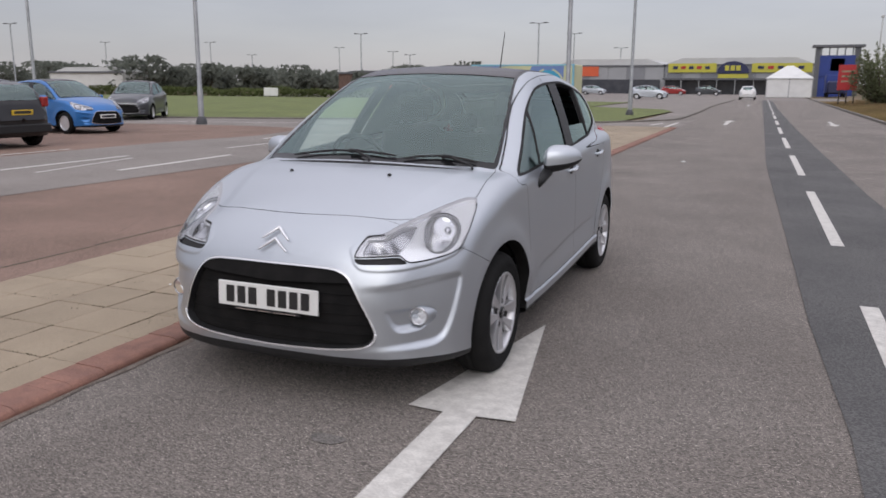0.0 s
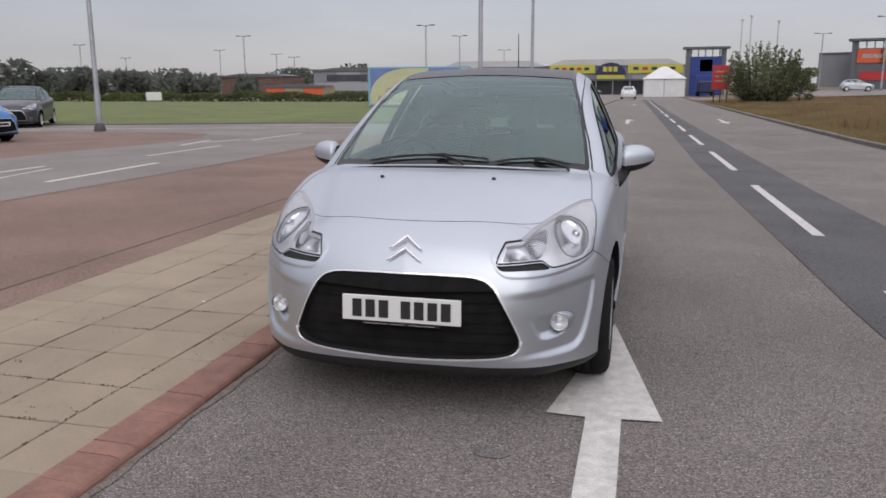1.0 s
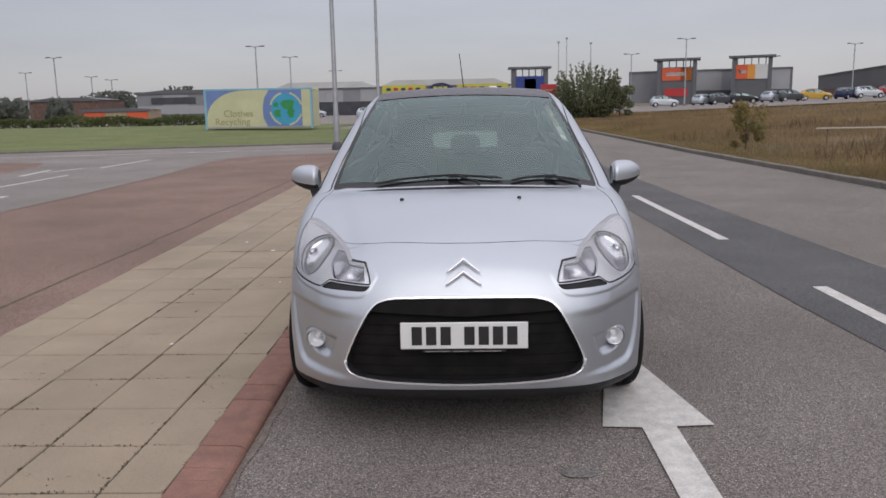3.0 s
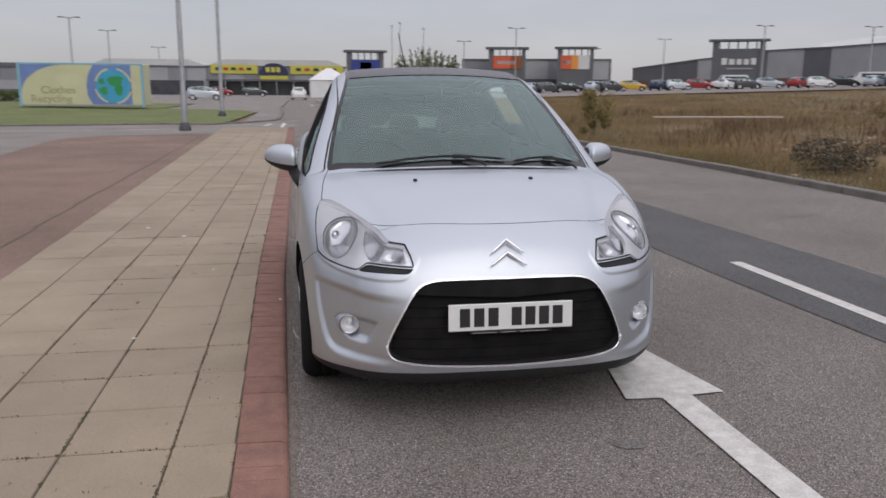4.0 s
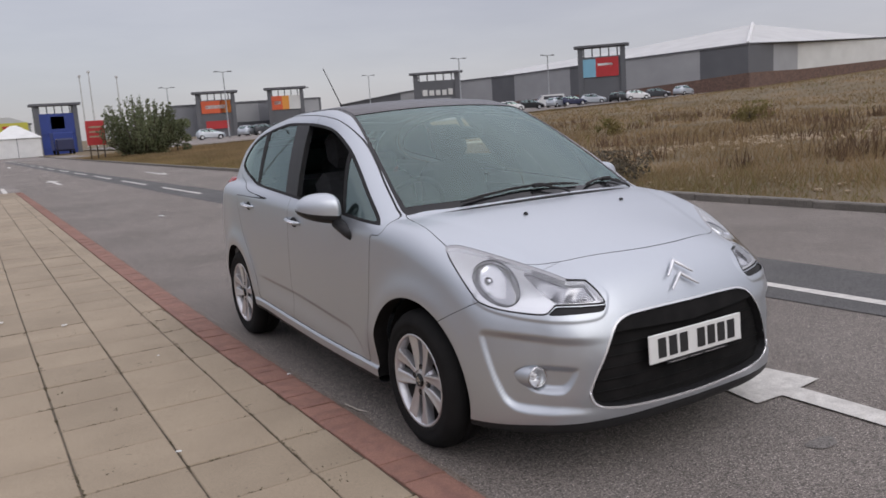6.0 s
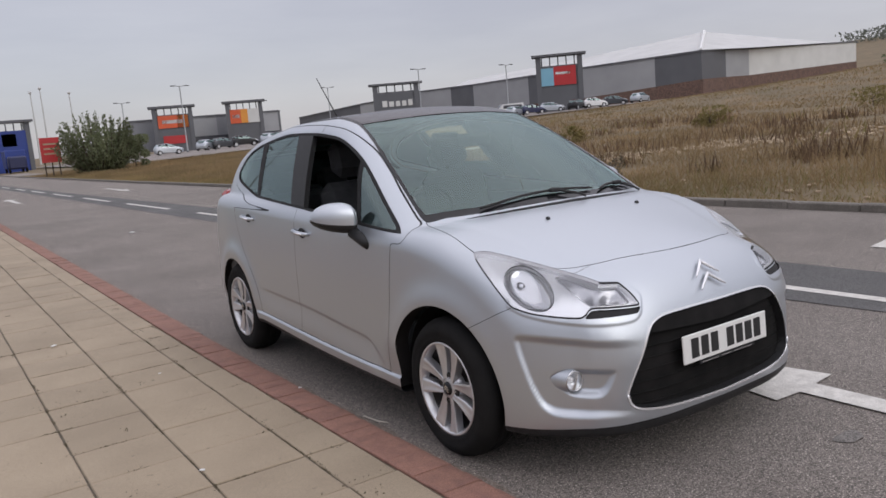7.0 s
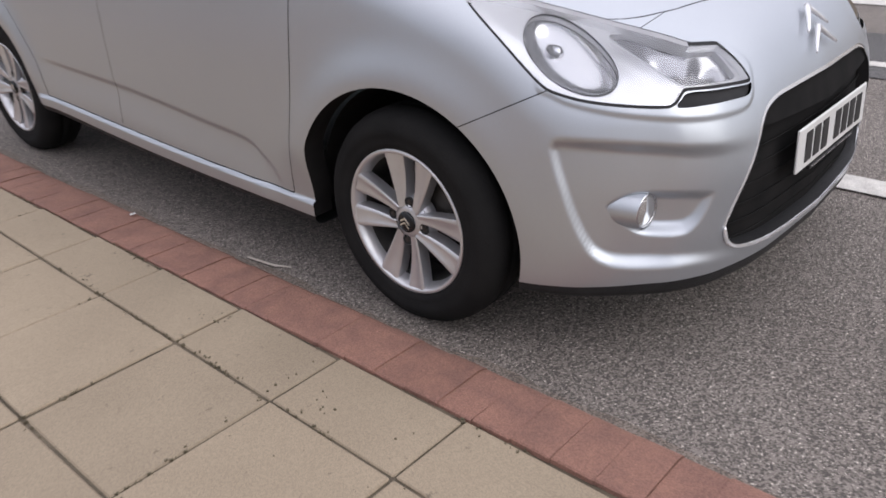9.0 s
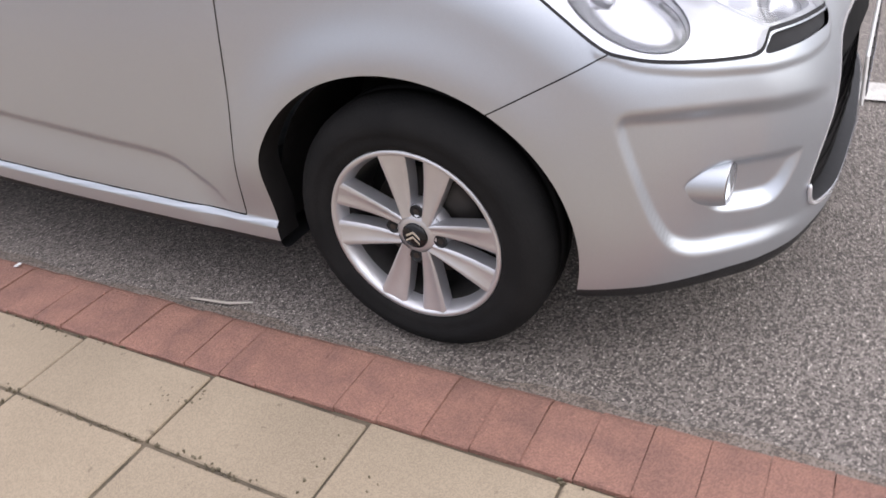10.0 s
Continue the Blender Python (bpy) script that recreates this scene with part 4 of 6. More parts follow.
    for piece, material in ((upper, M_gasket), (lower, M_gap)):
        for _ in sided("lamp_gasket", piece, material, car, 0.0015):
            pass
    # windscreen, dark roof, side glass
    edge = lambda y: curve([0.0, 0.27, 0.7, 1.14, 1.6, 2.1, 2.6], [0.72, 0.698, 0.622, 0.543, 0.53, 0.51, 0.475], y)
    eff = lambda x, y: y - 0.38 * x**2 * (1 - sstep(0.8, 1.6, y))
    pane = lambda x, y, z: smax(smax(x - edge(y), 0.075 - eff(x, y), 0.05), np.maximum(eff(x, y) - 2.50, 0.93 - z), 0.05)
    glazed = pane
    pane = lambda x, y, z: np.maximum(glazed(x, y, z), np.where(y < 0.6, body_top(x, y) + 0.010 - z, -1.0))
    top, T = cut(pane, T)
    frit, top = cut(lambda x, y, z: -(pane(x, y, z) + 0.018 + 0.008 * sstep(0.35, 0.05, eff(x, y))), top)
    skin("screen_border", V, frit, M_gloss, car, 0.002, "black glass border")
    roof, screen = cut(lambda x, y, z: 1.0 - eff(x, y), top)
    skin("roof_panel", V, roof, M_roof, car, 0.0, "dark tinted glass roof")
    skin("windscreen", V, screen, M_screen, car, 0.003, "clear green-tinted windscreen")
    back_pane = lambda x, y, z: smax(np.maximum(x - 0.52, 2.62 - y), np.maximum(1.03 - z, z - 1.36), 0.05)
    backlight, T = cut(back_pane, T)
    skin("rear_window", V, backlight, M_window, car, 0.003)
    dlo = lambda x, y, z: within((x > 0.4) & (z > 0.85) & (y > 0.2), SIDE_GLASS, y, z)
    panes, T = cut(dlo, T)
    frame_in, panes = cut(lambda x, y, z: -(dlo(x, y, z) + 0.014), panes)
    pieces = {}
    rest = panes
    for key, line in (("front_quarter", lambda y, z: y - 0.672 - 0.50 * (z - 0.97)), ("div1", lambda y, z: y - 0.705 - 0.50 * (z - 0.97)), ("front_pane", lambda y, z: y - 1.345 - 0.42 * (z - 1.0)), ("pillar", lambda y, z: y - 1.525 - 0.50 * (z - 1.0)), ("rear_pane", lambda y, z: y - 2.085 - 0.45 * (z - 1.05)), ("div2", lambda y, z: y - 2.145 - 0.55 * (z - 1.05))):
        pieces[key], rest = cut(lambda x, y, z: line(y, z), rest)
    pieces["rear_quarter"] = rest
    for key, name in (("div1", "window_bar"), ("pillar", "door_pillar"), ("div2", "window_bar")):
        for _ in sided(name, pieces[key], M_black if key == "pillar" else M_seal, car, 0.0 if key == "pillar" else 0.004):
            pass
    for _ in sided("window_seal", frame_in, M_seal, car, 0.002):
        pass
    for key in ("front_quarter", "rear_quarter", "rear_pane", "front_pane"):
        for sgn in (-1, 1):
            t = pieces[key][(V[pieces[key], 0].mean(1) * sgn) > 0]
            if close and key == "front_pane" and sgn < 0:
                part("window_channel", rim(V, t, 0.03), M_seal, car, "black channel of the lowered window")
                continue
            if close and key == "rear_pane" and sgn > 0:
                V, t, gone = split(V, t, V[:, 2] - 1.14)
                part("window_channel", rim(V, pieces[key][(V[pieces[key], 0].mean(1) > 0)], 0.03), M_seal, car)
            skin("window_pane", V, t, M_window, car, 0.006)
    # shut lines, then the panels between them
    door = lambda x, y, z: smin(dlo(x, y, z) - 0.042, np.maximum(np.maximum(curve([0.2, 0.3, 0.6, 0.95], [0.455, 0.446, 0.40, 0.355], z) - y, y - curve([0.25, 0.45, 0.6, 0.75, 0.95, 1.05], [2.02, 2.06, 2.16, 2.30, 2.41, 2.43], z)), np.maximum(sill_top(y) + 0.006 - z, np.maximum(z - 0.98, 0.4 - x))), 0.02)
    bonnet = lambda x, y, z: np.maximum(smax(x - curve([-0.6, -0.487, -0.3, -0.16, 0.1, 0.3], [0.37, 0.45, 0.64, 0.735, 0.716, 0.69], y), -0.566 + 0.44 * x**2 - y, 0.05), np.maximum(eff(x, y) - 0.092, 0.72 - z))
    bumper = lambda x, y, z: np.maximum(z - (0.70 - 0.5 * (y + 0.404) + 0.9 * np.clip(-0.404 - y, 0, None)), y + 0.12)
    lines, g = [], 0.0018
    doors, T = cut(lambda x, y, z: door(x, y, z) - g, T)
    seam, doors = cut(lambda x, y, z: -(door(x, y, z) + g), doors)
    lines.append(seam)
    hood, T = cut(lambda x, y, z: bonnet(x, y, z) - g, T)
    seam, hood = cut(lambda x, y, z: -(bonnet(x, y, z) + g), hood)
    lines.append(seam)
    nose, T = cut(lambda x, y, z: bumper(x, y, z) - 0.0015, T)
    seam, nose = cut(lambda x, y, z: -(bumper(x, y, z) + 0.0015), nose)
    lines.append(seam)
    rear_line = lambda y, z: y - 1.425 + 0.02 * (z - 0.6)
    fdoor, rdoor = cut(lambda x, y, z: rear_line(y, z) - g, doors)
    seam, fdoor = cut(lambda x, y, z: -(rear_line(y, z) + g), fdoor)
    lines.append(seam)
    skin("shut_line", V, np.concatenate(lines), M_gap, car, 0.0035)
    skin("bonnet", V, hood, paint, car)
    skin("front_bumper", V, nose, paint, car)
    skin("body_shell", V, T, paint, car)
    found = {}
    for name, t0 in (("front_door", fdoor), ("rear_door", rdoor)):
        for sgn, t, ob in sided(name, t0, paint, car):
            found[name, sgn] = ob
    for sgn in (-1, 1):
        for a in AXLES:
            near = lambda c: (np.hypot(c[:, 1] - a - 0.018, c[:, 2] - 0.288) < ARCH - 0.018 * (a > 1) + 0.012) & (c[:, 0] * sgn > 0.4)
            part("arch_lip", rim(V, np.concatenate([T, nose]), 0.07, (-sgn, 0, 0), near), M_liner, car)
            v, f = lathe([(ARCH - 0.018 * (a > 1) + 0.002, 0.03), (ARCH - 0.018 * (a > 1) + 0.002, 0.36), (0.05, 0.36)], 48, "x")
            v = v * (-sgn, 1, 1) + (sgn * 0.805, a + 0.018, 0.288)
            f = [q for q in f if min(v[i, 2] for i in q) > 0.232]
            part("arch_liner", (v, f), M_liner, car)
            wheel(car, sgn * (0.840 if a < 1 else 0.838), a, 8 if sgn < 0 else -20, close)
    # headlamps
    for sgn in (-1, 1):
        t = lamp[(V[lamp, 0].mean(1) * sgn) > 0]
        lens = skin("headlamp", V, t, M_lens, car, 0.0, "clear headlamp with chrome reflectors")
        s, z = around(np.abs(V[:, 0]), V[:, 1]), V[:, 2]
        V, bowl1, t = split(V, t, np.hypot((s - 0.962 - 0.55 * (z - 0.761)) * 0.66, z - 0.761) - 0.074)
        s, z = around(np.abs(V[:, 0]), V[:, 1]), V[:, 2]
        V, bowl2, t = split(V, t, within((z > 0.6) & (s > 0.4) & (s < 0.9), CELL, s, z))
        part("lamp_wall", rim(V, lamp[(V[lamp, 0].mean(1) * sgn) > 0], 0.017), M_house, lens, smooth=True)
        # the lean brightens the smooth housing through its shading normals alone
        skin("lamp_housing", V, t, M_house, lens, 0.016, "bright silver lamp housing", 0.15)
        s, z = around(np.abs(V[:, 0]), V[:, 1]), V[:, 2]
        round1 = np.sqrt(np.clip(1 - (np.hypot((s - 0.962 - 0.55 * (z - 0.761)) * 0.66, z - 0.761) / 0.075) ** 2, 0, 1))
        lobes = np.exp(-(((s - 0.71) / 0.055) ** 2) - ((z - 0.735) / 0.03) ** 2) + 0.8 * np.exp(-(((s - 0.57) / 0.045) ** 2) - ((z - 0.715) / 0.025) ** 2)
        for b, depth, material in ((bowl1, 0.026 + 0.042 * round1, M_dish), (bowl2, 0.026 + 0.028 * lobes, M_cell)):
            used, idx = np.unique(b, return_inverse=True)
            n = V[used, 3:] / (np.linalg.norm(V[used, 3:], axis=1, keepdims=True) + 1e-9)
            part("reflector", (V[used, :3] - n * depth[used, None], idx.reshape(-1, 3)), material, lens, "chrome lamp reflector", True)
            part("lamp_ring", rim(V, b, 0.006, None, None, 0.012), M_gap if b is bowl1 else M_house, lens, smooth=True)
            part("lamp_rim", rim(V, b, 0.012, None, None, 0.018), M_house, lens, smooth=True)
        for (cx, cy, cz), r in (((0.690, -0.372, 0.757), 0.016), ((0.555, -0.475, 0.732), 0.009)):
            part("bulb", moved(lathe([(r, 0.03), (r, 0.004), (r * 0.7, -0.004), (0.0, -0.007)], 16, "y"), pose(sgn * cx, cy, cz, 0, 0, sgn * 20)), M_satin, lens, smooth=True)
        if close:
            fog = build("fog_lamp", *moved(lathe([(0.042, 0.05), (0.042, 0.004), (0.039, 0.0), (0.036, 0.003)], 32, "y"), pose(sgn * 0.645, -0.592, 0.418, 0, 0, sgn * 4)), M_satin, car, "round clear fog lamp", True)
            v, f = lathe([(0.0425, 0.002), (0.0435, 0.006), (0.045, 0.03), (0.045, 0.075)], 36, "y")
            v[:, 0] += sgn * np.clip(v[:, 1], 0, None) * 0.25
            build("fog_housing", *moved((v, f), pose(sgn * 0.645, -0.592, 0.418, 0, 0, sgn * 4)), paint, fog, "body-coloured round housing", True)
            part("fog_bowl", moved(lathe([(0.037, 0.006), (0.027, 0.03), (0.012, 0.038), (0.010, 0.02), (0.0, 0.018)], 32, "y"), pose(sgn * 0.645, -0.592, 0.418, 0, 0, sgn * 4)), M_reflector, fog, smooth=True)
            part("fog_lens", moved(lathe([(0.037, 0.004), (0.025, 0.001), (0.0, 0.0)], 32, "y"), pose(sgn * 0.645, -0.592, 0.418, 0, 0, sgn * 4)), M_lens, fog, smooth=True)
    # cabin
    pillars = T[V[T, 2].min(1) > 1.10]
    skin("headlining", V, np.concatenate([pillars, roof]), M_trim, car, 0.03)
    part("cabin_floor", box(-0.72, 0.45, 0.27, 0.72, 2.8, 0.36, 0.03), M_seat, car)
    part("cabin_side", box(-0.80, 0.4, 0.30, -0.765, 2.7, 0.93, 0.01), M_dash, car)
    part("cabin_side", box(0.765, 0.4, 0.30, 0.80, 2.7, 0.93, 0.01), M_dash, car)
    dash = [(0.22, 0.60), (0.16, 0.92), (0.22, 0.945), (0.50, 0.975), (0.62, 0.96), (0.66, 0.90), (0.60, 0.60)]
    part("dashboard", prism(dash, -0.65, 0.65, "x"), M_dash, car, "dark grey dashboard")
    for x in (-0.36, 0.36):
        seat(car, x, 1.18)
    part("rear_bench", join(box(-0.62, 1.95, 0.34, 0.62, 2.42, 0.56, 0.07), moved(box(-0.62, -0.06, 0.0, 0.62, 0.08, 0.55, 0.06), pose(0, 2.42, 0.50, -18, 0, 0))), M_seat, car, "dark cloth rear bench")
    for x in (-0.38, 0.0, 0.38):
        part("rear_headrest", box(x - 0.12, 2.55, 1.02, x + 0.12, 2.64, 1.17, 0.04), M_seat, car)
    if close:
        a = np.linspace(0, 2 * math.pi, 40, endpoint=False)
        tilt = pose(-0.37, 0.78, 0.93, -65, 0, 0)
        sw = part("steering_wheel", moved(pipe(np.stack([0.18 * np.cos(a), 0.18 * np.sin(a), 0 * a], 1), 0.015, 8, True), tilt), M_black, car, "black steering wheel", True)
        part("steering_boss", moved(box(-0.16, -0.05, -0.03, 0.16, 0.05, 0.02, 0.02), tilt), M_black, sw)
        part("interior_mirror", box(-0.115, 0.80, 1.275, 0.115, 0.825, 1.345, 0.012), M_black, car, "black interior mirror")
        part("mirror_stalk", moved(box(-0.010, 0.0, 0.0, 0.010, 0.02, 0.10, 0.004), pose(0, 0.815, 1.335, -35)), M_black, car)
    return car, found, paint


def screen_spot(x, e, lift=0.0):
    y = e + 0.38 * x * x
    return (x, y - 0.4 * lift, float(cabin_top(np.array([abs(x)]), np.array([y]))[0]) + 0.9 * lift)


silver_label = "silver five-door hatchback with dark glass roof parked beside the kerb"
main_car, found, _ = hatchback(M_silver, silver_label)
main_car.matrix_basis = pose(-0.009, 0, 0)

# plate: the characters as plain bars
bar = build("number_plate", *moved(box(-0.26, -0.004, -0.0555, 0.26, 0.004, 0.0555, 0.003), pose(0, -0.776, 0.479, -3)), M_plate, main_car, "white number plate with black bars")
for x in (-0.205, -0.146, -0.087, 0.010, 0.068, 0.126, 0.184):
    part("plate_bar", moved(box(x - 0.021, -0.0062, -0.038, x + 0.021, -0.003, 0.038), pose(0.012, -0.776, 0.479, -3)), M_ink, bar)
for x in (-0.235, 0.238):
    part("plate_screw", moved(lathe([(0.006, -0.003), (0.005, 0.0), (0, 0.001)], 12, "y"), pose(x, -0.7805, 0.477, 180)), M_white, bar)
part("plate_strip", moved(box(-0.17, -0.006, -0.068, 0.17, 0.004, -0.0575), pose(0, -0.776, 0.479, -3)), M_black, bar, "black strip under the plate")
for x0, x1 in ((-0.16, -0.06), (-0.045, 0.02), (0.035, 0.15)):
    part("maker_line", moved(box(x0, -0.0075, -0.0655, x1, -0.005, -0.0615), pose(0, -0.776, 0.479, -3)), M_satin, bar)
# badge: two chevrons on the nose
for dz in (0.0, -0.046):
    top, wide = 0.775 + dz, 0.074 if dz else 0.070
    line = []
    for t in np.linspace(-1, 1, 17):
        x, z = wide * t, top - 0.050 * abs(t) ** 0.95
        y = float(curve([0.15, 0.62, 0.70, 0.78, 0.85], [-0.735, -0.752, -0.712, -0.655, -0.55], np.array([z]))[0]) - 0.002
        line.append((x, y, z))
    part("chevron_badge", pipe(line, [0.0028 + 0.0050 * (1 - abs(t)) ** 0.6 for t in np.linspace(-1, 1, 17)], 8), M_trimchrome, main_car, "chrome chevron badge", True)
# wipers, cowl and washer jets
cowl = [screen_spot(x, 0.05, 0.0) for x in np.linspace(-0.60, 0.60, 33)]
part("scuttle", pipe(cowl, [0.004] + [0.011] * 31 + [0.004], 8), M_black, main_car, "black plastic scuttle", True)
for pivot, a, b, mid in ((0.08, -0.46, 0.20, -0.05), (0.60, 0.24, 0.60, 0.45)):
    blade = [screen_spot(a + (b - a) * t, 0.098 + 0.03 * math.sin(math.pi * t) + 0.015 * t, 0.011) for t in np.linspace(0, 1, 21)]
    w = part("wiper", pipe(blade, [0.003] + [0.0065] * 19 + [0.003], 6), M_black, main_car, "black flat wiper blade", True)
    arm = [screen_spot(pivot, 0.05, 0.02)] + [screen_spot(pivot + (mid - pivot) * t, 0.07 + 0.06 * t, 0.018) for t in np.linspace(0.1, 1, 8)]
    part("wiper_arm", pipe(arm, 0.0065, 6), M_black, w, smooth=True)
    c = screen_spot(mid, 0.128, 0.016)
    part("wiper_clip", box(c[0] - 0.03, c[1] - 0.012, c[2] - 0.010, c[0] + 0.03, c[1] + 0.012, c[2] + 0.010, 0.005), M_black, w)
for x in (-0.297, 0.267):
    z = float(body_top(np.array([abs(x)]), np.array([-0.1]))[0])
    part("washer_jet", moved(lathe([(0.011, -0.006), (0.010, 0.006), (0.006, 0.010), (0, 0.011)], 14), pose(x, -0.10, z)), M_black, main_car, "black washer jet", True)
# door mirrors, handles and rear lamps
for sgn, mname in ((-1, "front_door"), (1, "front_door")):
    owner = found[mname, sgn]
    n, v = 32, []
    keys = np.concatenate([[0.0, 0.012, 0.035, 0.08], np.linspace(0.15, 0.85, 12), [0.91, 0.95, 0.98, 0.994, 0.9995]])
    for t in keys:
        cx = 0.846 + 0.178 * t
        end = math.sqrt(max(0.0, 1 - max(0.0, (t - 0.30) / 0.70) ** 2.4)) if t > 0.30 else 1.0
        soft = 0.78 + 0.22 * sstep(0.0, 0.10, t)
        up = (0.070 + 0.008 * sstep(0.0, 0.25, t)) * (0.02 + 0.98 * end) * soft
        down = (0.078 - 0.030 * t) * (0.04 + 0.96 * end) * soft
        fore = 0.088 * (0.05 + 0.95 * end) * soft
        for k in range(n):
            a = 2 * math.pi * k / n
            c, q = math.cos(a), math.sin(a)
            px, pz = math.copysign(abs(c) ** 0.72, c), math.copysign(abs(q) ** (0.9 if q > 0 else 0.55), q)
            v.append((sgn * cx, 0.705 + 0.065 * t + (fore if c < 0 else 0.045 * (0.3 + 0.7 * end)) * px, 0.996 + 0.006 * t + (up if q > 0 else down) * pz))
    f = [(i * n + k, i * n + (k + 1) % n, (i + 1) * n + (k + 1) % n, (i + 1) * n + k) for i in range(len(keys) - 1) for k in range(n)] + [tuple(range(n)), tuple(range(len(v) - 1, len(v) - n - 1, -1))]
    if sgn > 0:
        f = [q[::-1] for q in f]
    v = np.array(v)
    low_at = lambda q: len(q) == 4 and all(n * 0.5 + 1 <= i % n <= n - 1 for i in q)
    mirror = build("door_mirror", v, [q for q in f if not low_at(q)], M_silver, owner, "silver door mirror cap", True)
    build("mirror_base", v, [q for q in f if low_at(q)], M_black, mirror, "black lower mirror shell", True)
    part("mirror_foot", pipe([(sgn * 0.818, 0.575, 0.868), (sgn * 0.838, 0.598, 0.884), (sgn * 0.866, 0.66, 0.935)], [0.030, 0.026, 0.030], 12), M_black, mirror, "black mirror foot", True)
    part("mirror_glass", moved(lathe([(0.0, 0.0), (0.05, 0.0), (0.052, -0.004)], 24, "y"), pose(sgn * 0.925, 0.778, 1.008)), M_chrome, mirror)
    for dname, y, z in (("front_door", 1.315, 0.885), ("rear_door", 2.145, 0.925)):
        w = float(curve([1.0, 1.3, 2.1, 2.5], [0.851, 0.851, 0.846, 0.84], np.array([y]))[0]) - 0.19 * (z - 0.62) ** 2
        h = build("door_handle", *pipe([(sgn * (w + 0.004), y - 0.095, z - 0.006), (sgn * (w + 0.026), y - 0.075, z - 0.004), (sgn * (w + 0.032), y, z), (sgn * (w + 0.026), y + 0.075, z + 0.004), (sgn * (w + 0.002), y + 0.10, z + 0.006)], [0.008, 0.011, 0.012, 0.012, 0.009], 10), M_silver, found[dname, sgn], "body-coloured bar handle", True)
        cup = moved(lathe([(0.046, 0.004), (0.042, 0.0075), (0.0, 0.0078)], 24, "x"), pose(0, y - 0.005, z - 0.004))
        build("handle_cup", (cup[0] * (sgn, 1, 0.62)) + (sgn * (w + 0.003), 0, (z - 0.004) * 0.38), cup[1] if sgn > 0 else [q[::-1] for q in cup[1]], M_gap, h)
        part("handle_chrome", pipe([(sgn * (w + 0.039), y - 0.07, z - 0.003), (sgn * (w + 0.043), y, z), (sgn * (w + 0.037), y + 0.07, z + 0.003)], 0.005, 6), M_chrome, h, smooth=True)
    part("rear_lamp", moved(box(-0.05, -0.05, -0.14, 0.05, 0.05, 0.14, 0.03), pose(sgn * 0.66, 2.99, 0.93, 14, 0, 0)), M_redlamp, main_car, "red rear lamp")
part("aerial_base", moved(lathe([(0.022, -0.01), (0.018, 0.02), (0.008, 0.03), (0, 0.032)], 16), pose(0, 2.36, 1.452)), M_black, main_car, "black aerial base", True)
part("aerial", pipe([(0, 2.36, 1.47), (-0.02, 2.48, 1.64), (-0.04, 2.60, 1.81)], [0.005, 0.004, 0.003], 6), M_black, main_car, "thin black roof aerial", True)


# ---- plants ----
def leaves(n, spots, size, rng, flat_up=0.0):
    """n leaves (pairs of triangles) at the given spots, turned at random."""
    c = spots
    a = rng.normal(size=(n, 3))
    a /= np.linalg.norm(a, axis=1, keepdims=True)
    b = np.cross(a, rng.normal(size=(n, 3)))
    b /= np.linalg.norm(b, axis=1, keepdims=True)
    s = (size * rng.uniform(0.6, 1.4, n))[:, None]
    v = np.stack([c - a * s, c + b * s * 0.45, c + a * s, c - b * s * 0.45], 1).reshape(-1, 3)
    k = np.arange(n) * 4
    return v, np.stack([k, k + 1, k + 2, k + 3], 1)


def tree(name, label, x, y, height, radius, n, size, material, seed, trunk=0.12, category="tree", squat=1.0, low=0.35):
    rng = np.random.default_rng(seed)
    z0 = float(ground_z(x, y))
    t = tagged(empty(name, x, y, z0), label, category)
    limbs, clumps = [pipe([(0, 0, -0.1), (0.03, 0.02, height * low), (0.0, 0.05, height * 0.75)], [trunk, trunk * 0.8, trunk * 0.3], 7)], []
    for i in range(16):
        a, h = rng.uniform(0, 2 * math.pi), rng.uniform(low, 0.92)
        reach = radius * rng.uniform(0.45, 1.0) * math.sqrt(max(0.1, 1 - (abs(h - 0.55) / 0.6) ** 2))
        tip = np.array([reach * math.cos(a), reach * math.sin(a), height * h])
        limbs.append(pipe([(0, 0, height * h * 0.55), tip * (0.5, 0.5, 0.85), tip], [trunk * 0.4, trunk * 0.22, trunk * 0.08], 5))
        clumps.append((tip, radius * rng.uniform(0.22, 0.45)))
    clumps += [((0, 0, height * 0.8), radius * 0.5), ((0, 0, height * 0.5), radius * 0.6)]
    part("trunk", join(*limbs), M_bark, t, "brown bark trunk and limbs")
    pick = rng.integers(0, len(clumps), n)
    c = np.array([k[0] for k in clumps])[pick]
    r = np.array([k[1] for k in clumps])[pick]
    d = rng.normal(size=(n, 3))
    d /= np.linalg.norm(d, axis=1, keepdims=True)
    p = c + d * (r * rng.uniform(0.3, 1.0, n) ** 0.5)[:, None] * (1, 1, squat)
    p[:, 2] = np.clip(p[:, 2], height * 0.06, height * 1.02)
    v, f = leaves(n, p, size, rng)
    build("crown", v, f, material, t, "leafy uneven crown")
    return t


